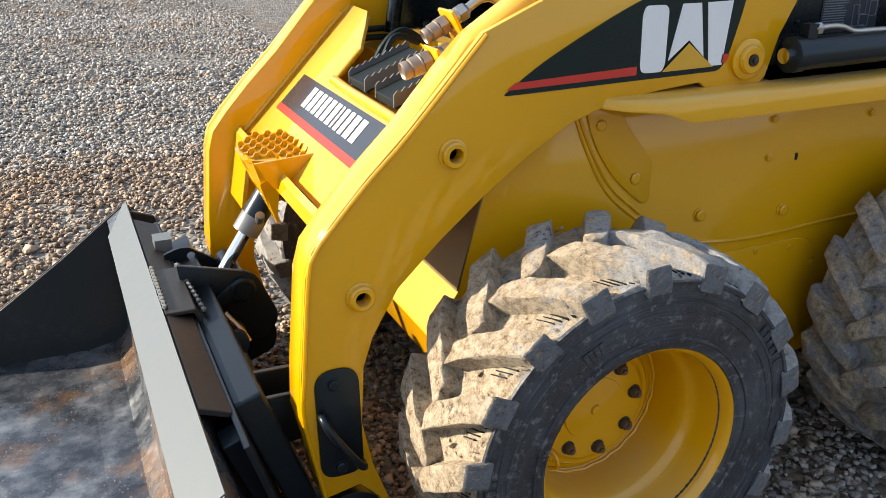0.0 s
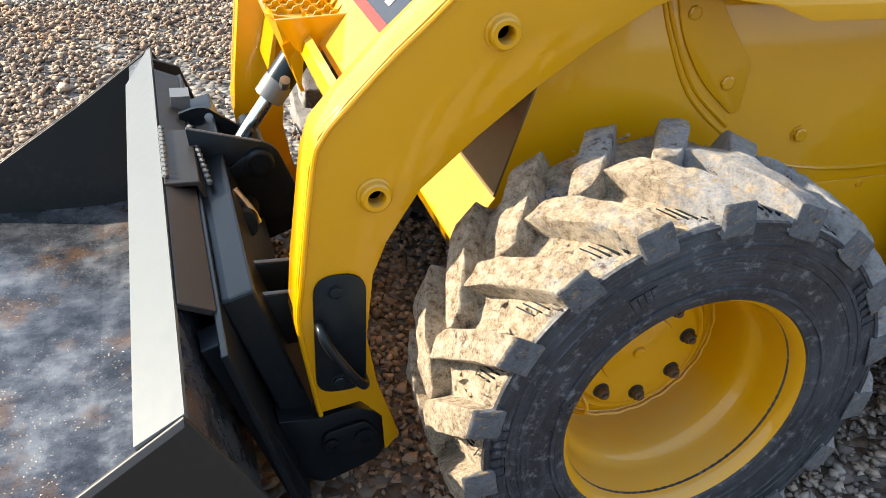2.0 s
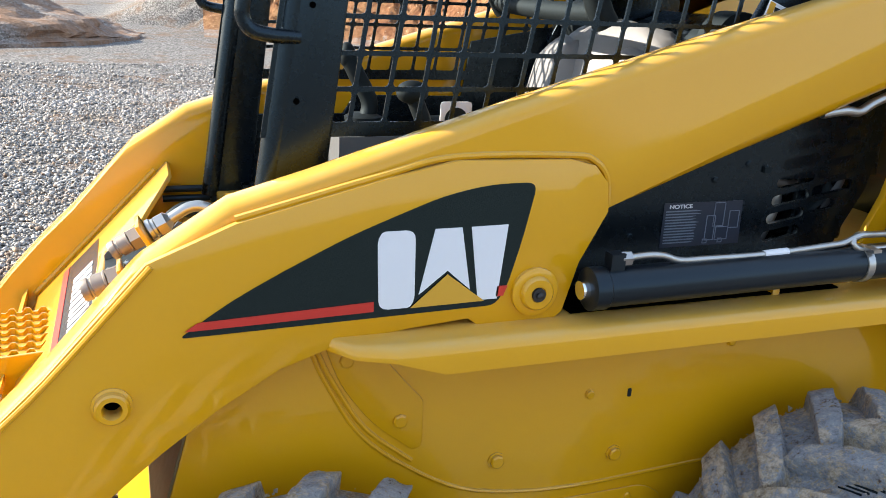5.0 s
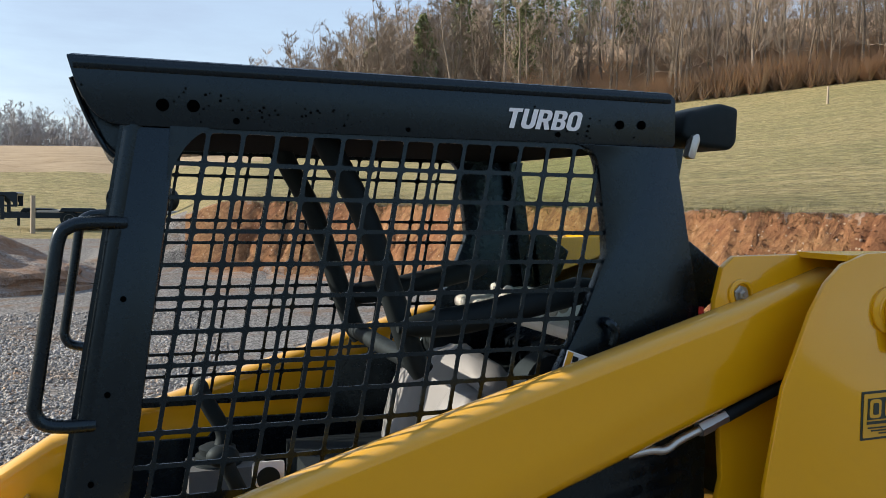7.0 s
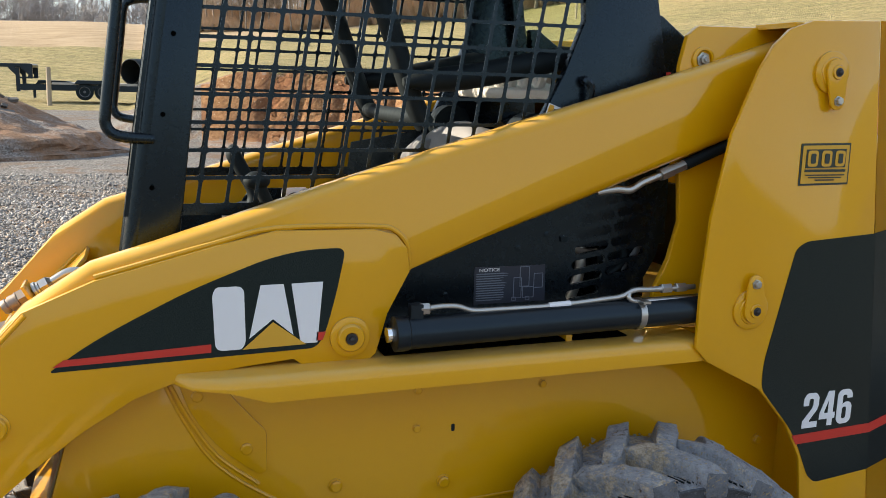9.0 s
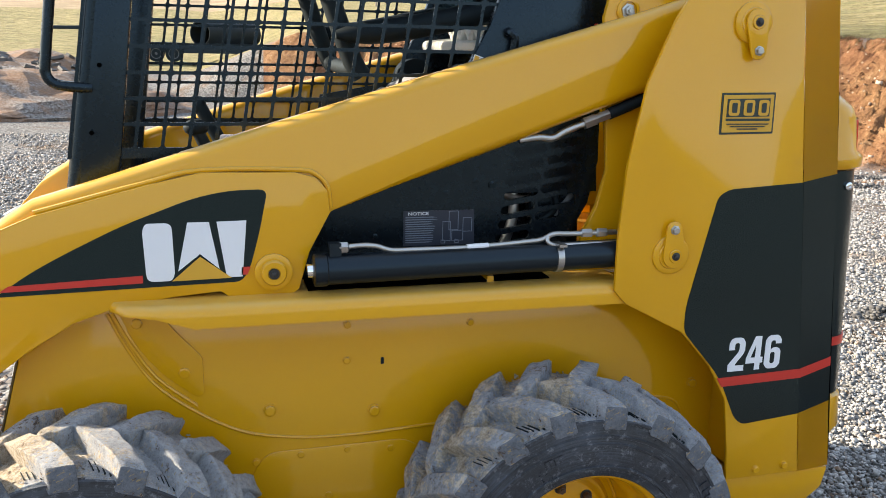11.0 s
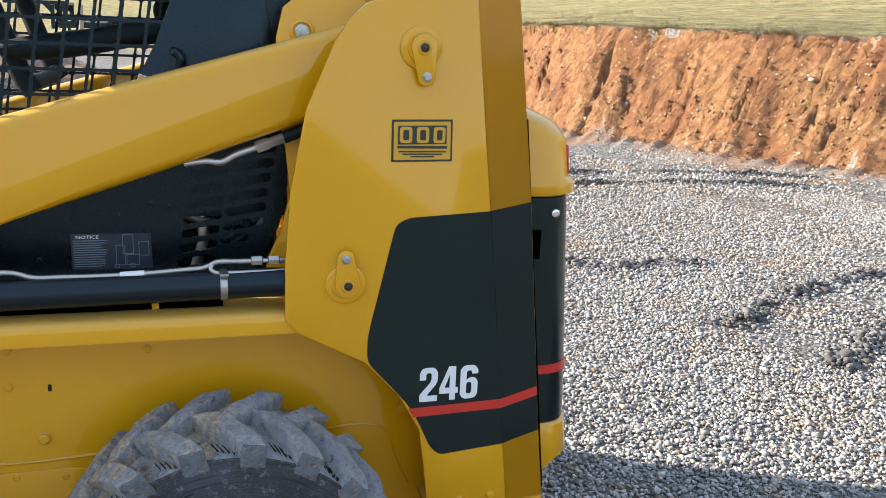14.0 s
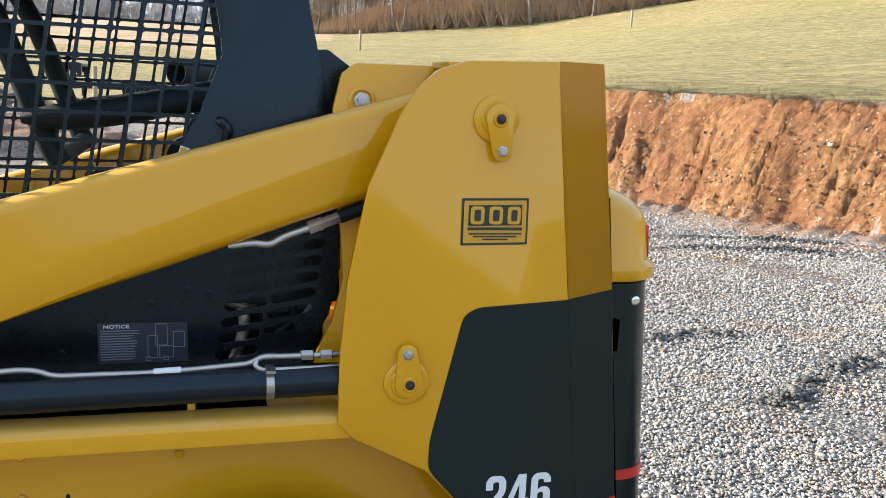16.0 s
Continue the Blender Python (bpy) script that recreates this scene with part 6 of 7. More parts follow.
part("side_grille", grille(-0.385, -0.381), CAB_BLACK, cab, "black steel mesh cut from plate")
part("side_grille", grille(0.381, 0.385), CAB_BLACK, cab, "black steel mesh cut from plate")
for s in (-1, 1):
    part("post_tube", tube([(0.108, s * 0.372, 1.955), (0.031, s * 0.372, 1.45), (-0.034, s * 0.372, 1.02)], 0.021, 20, 3), CAB_BLACK, cab, smooth=True)
    part("grab_handle", tube([(0.095, s * 0.385, 1.793), (0.040, s * 0.40, 1.793), (0.010, s * 0.403, 1.786), (-0.006, s * 0.404, 1.765), (-0.018, s * 0.405, 1.68), (-0.040, s * 0.405, 1.52), (-0.042, s * 0.404, 1.490), (-0.030, s * 0.403, 1.470), (0.0, s * 0.40, 1.462), (0.045, s * 0.385, 1.458)], 0.0115, 12, 5), CAB_BLACK, cab, "black bent tube handle", smooth=True)
    part("fillet", prism(round_poly([(0.165, 1.955), (0.23, 1.955), (0.20, 1.935), (0.178, 1.905), (0.160, 1.86)], [0, 0, 0.02, 0.02, 0], 3), *sorted((s * 0.387, s * 0.3925)), 0), CAB_BLACK, cab)
    part("rear_gusset", prism([(1.205, 1.76), (1.235, 1.762), (1.325, 1.700), (1.30, 1.63), (1.235, 1.58)], *sorted((s * 0.33, s * 0.36)), 0.004), CAB_BLACK, cab)
part("front_header", prism([(0.014, 2.045), (0.030, 1.985), (0.060, 1.925), (0.092, 1.893), (0.118, 1.90), (0.14, 1.97), (0.14, 2.045)], -0.355, 0.355, 0.006), CAB_BLACK, cab)
part("header_edge", tube([(0.012, -0.358, 2.03), (0.034, -0.358, 1.972), (0.060, -0.358, 1.922), (0.078, -0.358, 1.902)], 0.004, 8, 3), CAB_BLACK, cab)
part("roof_liner", box((0.10, -0.36, 1.955), (1.14, 0.36, 1.985), 0.01), FELT, cab)
part("rear_bulkhead", prism([(1.10, 1.05), (1.24, 1.05), (1.235, 1.46), (1.20, 1.50), (1.10, 1.46)], -0.36, 0.36, 0.01), CAB_BLACK, cab)
part("rear_sill", prism([(0.97, 1.545), (1.20, 1.56), (1.20, 1.60), (0.97, 1.575)], -0.36, 0.36, 0.012), FOAM, cab, "dusty pale grey rear sill")
part("wire_coil", tube([(1.02, -0.20 + 0.03 * k, 1.60 + 0.018 * math.sin(k * 2.1)) for k in range(14)], 0.012, 8, 4), FOAM, cab, smooth=True)
pane = part("rear_window", prism([(1.152, 1.955), (1.158, 1.955), (1.215, 1.60), (1.209, 1.60)], -0.345, 0.345, 0), GLASS, cab, "greenish rear window")
pane.visible_shadow = False
for s in (-1, 1):
    part("window_frame", prism([(1.125, 1.955), (1.165, 1.955), (1.222, 1.58), (1.18, 1.58)], *sorted((s * 0.335, s * 0.365)), 0.004), CAB_BLACK, cab)
# holes, bolts and marks on the roof rail
for x, z, r in ((0.153, 1.989, 0.0105), (0.202, 1.990, 0.0105), (0.273, 1.968, 0.0055), (0.582, 1.968, 0.004), (0.891, 1.973, 0.005), (1.031, 1.998, 0.009), (1.082, 2.000, 0.009), (0.091, 1.667, 0.005), (0.066, 1.508, 0.005), (0.04, 1.36, 0.005)):
    part("bore", cyl((x, -0.3945, z), (x, -0.391, z), r, 16), HOLE, cab)
rnd = random.Random(4)
bm = bmesh.new()
for k in range(70):
    cx, cz = rnd.choice([(0.18, 2.005), (0.30, 1.985), (0.34, 1.975), (0.45, 1.985), (0.88, 1.985), (1.0, 1.99)])
    x, z, r = rnd.gauss(cx, 0.045), min(2.03, max(1.964, rnd.gauss(cz, 0.012))), rnd.uniform(0.0008, 0.0026)
    add_cyl(bm, (x, -0.3935, z), (x, -0.391, z), r, n=6)
tagged(part("chip_mark", bm, HOLE, cab, "small dark chips in the paint"), kind="stuff")
block_text("TURBO", 0.775, 0.946, 1.981, 2.019, -0.3935, 0.22, WHITE, cab, "lettering", "white slanted word")
# work light on the back of the roof
lamp = part("work_light", prism(round_poly([(1.19, 1.985), (1.20, 2.035), (1.285, 2.058), (1.332, 2.050), (1.330, 1.975), (1.315, 1.958), (1.225, 1.965)], 0.012, 3), -0.385, -0.27, 0.012, 3), RUBBER, cab, "black plastic work light", smooth=True)
part("lamp_bracket", prism(round_poly([(1.196, 1.94), (1.212, 1.935), (1.226, 1.975), (1.222, 1.99), (1.208, 1.985)], 0.005, 3), -0.395, -0.375, 0.002), STEEL, cab, "zinc bracket", smooth=True)
part("door_catch", tube([(1.005, -0.39, 1.60), (1.005, -0.415, 1.60), (1.018, -0.418, 1.585), (1.015, -0.415, 1.555)], 0.010, 8, 4), CAB_BLACK, cab, smooth=True)
part("red_strap", tube([(1.238, -0.40, 1.625), (1.236, -0.402, 1.575), (1.222, -0.402, 1.562)], 0.006, 6, 3), RED, cab, "red strap")
part("warning_plate", prism([(0.906, 1.488), (0.924, 1.546), (1.004, 1.518), (0.985, 1.494)], -0.3955, -0.3915, 0.001), WHITE, cab, "white warning label")
part("warning_mark", prism([(0.9075, 1.4885), (0.9245, 1.5435), (0.936, 1.5395), (0.919, 1.4895)], -0.3975, -0.3955, 0), YELLOW_FLAT, cab)
for x, z, l, h in ((0.934, 1.5215, 0.012, 0.012), (0.951, 1.5185, 0.022, 0.005), (0.948, 1.5075, 0.010, 0.010), (0.963, 1.508, 0.016, 0.005), (0.938, 1.502, 0.006, 0.008)):
    part("warning_mark", prism([(x, z), (x + l * 0.1, z + h), (x + l * 1.1, z + h - l * 0.33), (x + l, z - l * 0.33)], -0.3975, -0.3955, 0), RUBBER, cab)
part("round_label", prism(round_poly([(0.316, 1.280), (0.376, 1.280), (0.376, 1.345), (0.316, 1.345)], 0.006, 2), -0.302, -0.299, 0), WHITE, cab, "white label with a dark ring")
part("ring_mark", cyl((0.346, -0.305, 1.313), (0.346, -0.3025, 1.313), 0.022, 20), RUBBER, cab)

seat = part("seat", box((0.48, -0.25, 1.12), (0.95, 0.25, 1.23), 0.04, 4), RUBBER, loader, "black seat with a light grey vinyl backrest", smooth=True)


def cushion(centre, size, lean, seed):
    """A soft, creased pad."""
    b = bmesh.new()
    bmesh.ops.create_icosphere(b, subdivisions=4, radius=1.0)
    m = Matrix.Translation(centre) @ Matrix.Rotation(radians(lean), 4, "Y")
    for v in b.verts:
        c = v.co
        c = Vector([math.copysign(abs(k) ** 0.62, k) for k in c])
        c *= 1 + 0.10 * noise.noise(c * 1.7 + Vector((seed, 0, 0))) + 0.03 * noise.noise(c * 5 + Vector((0, seed, 0)))
        v.co = m @ Vector((c.x * size[0], c.y * size[1], c.z * size[2]))
    return b


part("backrest", cushion((0.85, 0.02, 1.32), (0.075, 0.24, 0.16), 14, 1.0), SEAT_LIGHT, seat, "light grey vinyl backrest", smooth=True)
for yy in (-0.165, 0.165):
    part("bolster", cushion((0.795, yy, 1.30), (0.065, 0.085, 0.13), 14, yy * 9), SEAT_LIGHT, seat, smooth=True)
part("head_roll", cushion((0.945, -0.17, 1.36), (0.045, 0.05, 0.13), 8, 3.0), RUBBER, seat, "black side pad", smooth=True)
part("seat_base", box((0.55, -0.2, 1.03), (0.95, 0.2, 1.13), 0.01), RUBBER, seat)
bar = part("lap_bar", tube([(0.655, -0.24, 1.505), (0.66, -0.1, 1.50), (0.66, 0.1, 1.50), (0.655, 0.25, 1.505)], 0.021, 14, 5), RUBBER, loader, "black padded lap bar", smooth=True)
for yy in (-0.24, 0.25):
    part("bar_arm", tube([(0.445, yy * 0.9, 2.0), (0.475, yy, 1.93), (0.55, yy, 1.79), (0.63, yy, 1.57), (0.655, yy, 1.51), (0.672, yy, 1.485)], 0.0255, 14, 5), RUBBER, bar, smooth=True)
    part("arm_rest", tube([(0.60, yy * 1.2, 1.585), (0.75, yy * 1.2, 1.60), (0.90, yy * 1.2, 1.63), (1.04, yy * 1.2, 1.66)], [0.010, 0.022, 0.028] + [0.030] * 9 + [0.02], 14, 4), RUBBER, bar, smooth=True)
    part("bar_pivot", cyl((0.93, yy * 1.2 - 0.03, 1.46), (0.93, yy * 1.2 + 0.03, 1.46), 0.06, 24, 0.01), RUBBER, bar, smooth=True)
for yy, dx in ((-0.27, 0.0), (0.20, 0.085)):
    joy = part("joystick_console", box((0.15 + dx, yy - 0.06, 1.02), (0.33 + dx, yy + 0.06, 1.20), 0.012, 3), PLASTIC, loader, "grey plastic lever console", smooth=True)
    bm = bmesh.new()
    add_lathe(bm, (0.22 + dx, yy, 1.19), (0, 0, 1), [(0.06, 0), (0.058, 0.015), (0.05, 0.018), (0.052, 0.03), (0.042, 0.034), (0.044, 0.048), (0.03, 0.055)], 24)
    part("boot", bm, RUBBER, joy, smooth=True)
    if yy > 0:
        part("lever", tube([(0.225 + dx, yy, 1.22), (0.235 + dx, yy, 1.27), (0.20 + dx, yy, 1.34), (0.182 + dx, yy, 1.375)], [0.02] * 19, 12, 6), RUBBER, joy, smooth=True)
        bm = bmesh.new()
        bmesh.ops.create_uvsphere(bm, u_segments=16, v_segments=10, radius=0.024, matrix=Matrix.Translation((0.180 + dx, yy, 1.378)) @ Matrix.Diagonal((0.85, 0.85, 1.2, 1)))
        part("knob", bm, RUBBER, joy, smooth=True)
lever = part("side_lever", tube([(0.33, -0.30, 1.22), (0.29, -0.30, 1.30), (0.265, -0.30, 1.355)], 0.015, 12, 4), RUBBER, loader, "black side lever", smooth=True)
bm = bmesh.new()
bmesh.ops.create_uvsphere(bm, u_segments=16, v_segments=10, radius=0.026, matrix=Matrix.Translation((0.262, -0.30, 1.362)) @ Matrix.Diagonal((1.15, 0.85, 0.8, 1)))
part("knob", bm, RUBBER, lever, smooth=True)


# ---- gravel stones, lying on the yard ----
GRID_X, GRID_Y = np.arange(-8, 12.01, 0.25), np.arange(-4, 13.01, 0.25)
GRID_Z = np.array([[terrain(math.degrees(math.atan2(x, y)), math.hypot(x, y)) for y in GRID_Y] for x in GRID_X])


def ground_at(x, y):
    """The yard's height for arrays of places, from a coarse grid."""
    u, v = (x - GRID_X[0]) / 0.25, (y - GRID_Y[0]) / 0.25
    i, j = u.astype(int), v.astype(int)
    a, b = u - i, v - j
    return GRID_Z[i, j] * (1 - a) * (1 - b) + GRID_Z[i + 1, j] * a * (1 - b) + GRID_Z[i, j + 1] * (1 - a) * b + GRID_Z[i + 1, j + 1] * a * b


OCTA_V = np.array([(1, 0, 0), (-1, 0, 0), (0, 1, 0), (0, -1, 0), (0, 0, 1), (0, 0, -1)], float)
OCTA_F = np.array([(0, 2, 4), (2, 1, 4), (1, 3, 4), (3, 0, 4), (2, 0, 5), (1, 2, 5), (3, 1, 5), (0, 3, 5)])
CUBE_V = np.array([(-1, -1, -1), (1, -1, -1), (1, 1, -1), (-1, 1, -1), (-1, -1, 1), (1, -1, 1), (1, 1, 1), (-1, 1, 1)], float) * 0.72
CUBE_F = np.array([(0, 3, 2), (0, 2, 1), (4, 5, 6), (4, 6, 7), (0, 1, 5), (0, 5, 4), (1, 2, 6), (1, 6, 5), (2, 3, 7), (2, 7, 6), (3, 0, 4), (3, 4, 7)])


def raw_mesh(name, v, f, material):
    me = bpy.data.meshes.new(name)
    me.vertices.add(len(v))
    me.vertices.foreach_set("co", np.asarray(v, np.float32).ravel())
    me.loops.add(len(f) * 3)
    me.loops.foreach_set("vertex_index", np.asarray(f, np.int32).ravel())
    me.polygons.add(len(f))
    me.polygons.foreach_set("loop_start", np.arange(0, len(f) * 3, 3, dtype=np.int32))
    me.materials.append(material)
    me.update(calc_edges=True)
    return me


def scatter_stones(name, patches, material, seed, label):
    """Crushed stone: angular pieces, each turned and squeezed at random."""
    rng = np.random.default_rng(seed)
    vs, fs, base = [], [], 0
    rb = np.array(BANK)
    for x0, x1, y0, y1, density, size in patches:
        for V, Fc, share in ((OCTA_V, OCTA_F, 0.45), (CUBE_V, CUBE_F, 0.55)):
            n = int((x1 - x0) * (y1 - y0) * density * share)
            x, y = rng.uniform(x0, x1, n), rng.uniform(y0, y1, n)
            keep = np.hypot(x, y) < np.interp(np.degrees(np.arctan2(x, y)), rb[:, 0], rb[:, 1]) - 0.35
            bare = np.sin(x * 1.3 + 2 * np.sin(y * 0.7)) * np.sin(y * 1.7 + 1.5 * np.sin(x * 0.9)) + 0.5 * np.sin(x * 4.1 + y * 2.3)
            gap = np.interp(np.degrees(np.arctan2(x, y)), rb[:, 0], rb[:, 1]) - np.hypot(x, y)
            keep &= rng.uniform(0, 1, n) > np.clip((bare - 0.55) * 1.6, 0, 0.85) + np.where(y > 3, np.clip(1.25 - gap / 1.9, 0, 0.95), 0)
            keep &= ~((x > -1.55) & (x < -0.6) & (np.abs(y) < 0.8))
            x, y = x[keep], y[keep]
            n = len(x)
            s = size * rng.lognormal(0, 0.24, n)
            q = V[None] + rng.uniform(-0.36, 0.36, (n, len(V), 3))
            q = q * (s[:, None] * np.stack([rng.uniform(0.8, 1.35, n), rng.uniform(0.6, 1.0, n), rng.uniform(0.45, 0.85, n)], 1))[:, None]
            t, k = rng.uniform(0, 6.283, n), rng.normal(0, 0.45, n)
            cp, sp, ct, st = np.cos(k)[:, None], np.sin(k)[:, None], np.cos(t)[:, None], np.sin(t)[:, None]
            a, b, c = q[..., 0], q[..., 1] * cp - q[..., 2] * sp, q[..., 1] * sp + q[..., 2] * cp
            a, b = a * ct - b * st, a * st + b * ct
            z = ground_at(x, y) + s * rng.uniform(0.2, 1.1, n)
            vs.append(np.stack([a + x[:, None], b + y[:, None], c + z[:, None]], -1).reshape(-1, 3))
            fs.append((Fc[None] + (np.arange(n) * len(V))[:, None, None]).reshape(-1, 3) + base)
            base += n * len(V)
    tagged(new(name, raw_mesh(name, np.concatenate(vs), np.concatenate(fs), material)), label, "gravel", kind="stuff")


scatter_stones("tan_gravel", [(-1.7, 0.3, -1.2, 1.6, 3600, 0.0088), (-3.6, 0.2, 1.6, 3.3, 1900, 0.0105), (-4.6, 1.2, 3.3, 10.0, 90, 0.0125), (0.3, 1.9, -0.5, 1.2, 1500, 0.0095), (1.9, 9.0, -1.4, 9.5, 70, 0.0105)], STONE_TAN, 11, "loose tan and brown gravel on the yard")
scatter_stones("grey_gravel", [(0.3, 2.6, -1.4, -0.4, 3300, 0.0092), (1.9, 4.6, -0.7, 2.6, 5000, 0.0083), (2.2, 8.2, 2.6, 5.5, 2000, 0.0094), (4.6, 8.5, -2.0, 2.6, 1400, 0.0096), (2.2, 9.0, 5.5, 9.0, 668, 0.0133), (-3.8, 0.3, 3.0, 5.0, 1700, 0.0105), (-4.6, 1.2, 4.8, 10.0, 760, 0.0125), (-7.6, 1.4, 8.5, 12.8, 260, 0.0145)], STONE_GREY, 12, "loose grey crushed stone on the yard")


def scatter_clods():
    """Crumbs of clay and small stones on the face of the bank and at its foot."""
    rng = np.random.default_rng(13)
    for name, n, size, material, label in (("clay_clod", 8000, 0.0085, CLAY, "loose clay clods on the cut bank"), ("bank_stone", 900, 0.013, STONE_TAN, "pale stones sticking out of the clay bank")):
        a = rng.uniform(9, 60, n)
        d = np.where(rng.uniform(0, 1, n) < 0.7, rng.uniform(-0.1, 1.35, n), -np.abs(rng.normal(0, 0.45, n)))
        r = np.array([along(BANK, q) for q in a]) + d
        p = np.array([(q * math.sin(radians(b)), q * math.cos(radians(b)), terrain(b, q)) for b, q in zip(a, r)])
        s = size * rng.lognormal(0, 0.5, n) * np.where(d < 0, 0.8, 1.0)
        q = (CUBE_V[None] + rng.uniform(-0.4, 0.4, (n, 8, 3))) * s[:, None, None] * rng.uniform(0.6, 1.2, (n, 1, 3))
        f = (CUBE_F[None] + (np.arange(n) * 8)[:, None, None]).reshape(-1, 3)
        tagged(new(name, raw_mesh(name, (q + p[:, None]).reshape(-1, 3), f, material)), label, "soil", kind="stuff")


scatter_clods()



def gravel_ridges():
    """Low ridges of crushed stone pushed up where tyres have turned."""
    rng = np.random.default_rng(31)
    xs, ys, zs, sz = [], [], [], []
    for line, high in ((((4.1, 1.62), (4.84, 2.14), (5.4, 2.38), (6.1, 2.55)), 0.055), (((3.65, 3.15), (4.0, 2.92), (4.5, 3.1), (4.85, 2.9)), 0.04), (((4.3, 0.95), (4.6, 1.15), (5.0, 1.42), (5.4, 1.6)), 0.045), (((2.3, 5.6), (4.2, 6.3), (6.2, 6.4), (8.2, 5.9)), 0.06), (((2.3, 6.3), (4.2, 7.1), (6.4, 7.1), (8.6, 6.5)), 0.05)):
        p = [np.array(q) for q in line]
        n = int(520 * sum(np.linalg.norm(b - a) for a, b in zip(p, p[1:])))
        t = rng.uniform(0, len(p) - 1.001, n)
        i = t.astype(int)
        base = np.stack([p[k] + (p[k + 1] - p[k]) * (u - k) for k, u in zip(i, t)])
        off = rng.normal(0, 0.07, n)
        d = np.stack([p[k + 1] - p[k] for k in i])
        d /= np.linalg.norm(d, axis=1)[:, None]
        x, y = base[:, 0] - d[:, 1] * off, base[:, 1] + d[:, 0] * off
        wave = 0.55 + 0.45 * np.sin(t * 9.0) * np.sin(t * 3.7 + 1)
        xs.append(x)
        ys.append(y)
        zs.append(ground_at(x, y) + 1.2 * high * wave * np.exp(-(off / 0.08) ** 2) * rng.uniform(0.3, 1.0, n))
        sz.append(0.0125 * rng.lognormal(0, 0.35, n))
    x, y, z, s = (np.concatenate(q) for q in (xs, ys, zs, sz))
    n = len(x)
    q = CUBE_V[None] + rng.uniform(-0.36, 0.36, (n, 8, 3))
    q = q * (s[:, None] * np.stack([rng.uniform(0.8, 1.35, n), rng.uniform(0.7, 1.0, n), rng.uniform(0.5, 0.9, n)], 1))[:, None]
    v = (q + np.stack([x, y, z], 1)[:, None]).reshape(-1, 3)
    f = (CUBE_F[None] + (np.arange(n) * 8)[:, None, None]).reshape(-1, 3)
    tagged(new("gravel_ridge", raw_mesh("gravel_ridge", v, f, STONE_DARK)), "low ridge of darker stone pushed up by tyres", "gravel", kind="stuff")


gravel_ridges()


# ---- grass blades along the lip of the bank and on the near field ----
def scatter_grass():
    rng = np.random.default_rng(21)
    v_all, f_all = [], []
    for i in range(46000):
        a = rng.uniform(9, 60)
        rb = along(BANK, a)
        edge = i < 16000
        r = rb + (1.35 + abs(rng.normal(0, 0.22)) if edge else 1.5 + 9 * rng.uniform(0, 1) ** 1.6)
        x, y = r * math.sin(radians(a)), r * math.cos(radians(a))
        if noise.noise((x * 0.9, y * 0.9, 4.0)) + rng.uniform(-0.3, 0.5) < 0:
            continue
        z = terrain(a, r)
        h, t = rng.uniform(0.015, 0.055), rng.uniform(0, 6.28)
        w = rng.uniform(0.004, 0.011)
        lean = rng.uniform(0.2, 1.1) * h
        b = len(v_all)
        v_all += [(x - w, y, z - 0.02), (x + w, y + w, z - 0.02), (x + math.cos(t) * lean, y + math.sin(t) * lean, z + h * (0.4 if edge and rng.uniform() < 0.3 else 1))]
        f_all.append((b, b + 1, b + 2))
    me = bpy.data.meshes.new("dry_grass")
    me.from_pydata(v_all, [], f_all)
    me.materials.append(GRASS)
    tagged(new("dry_grass", me), "short dry tan grass on the lip of the bank", "grass", kind="stuff")


scatter_grass()


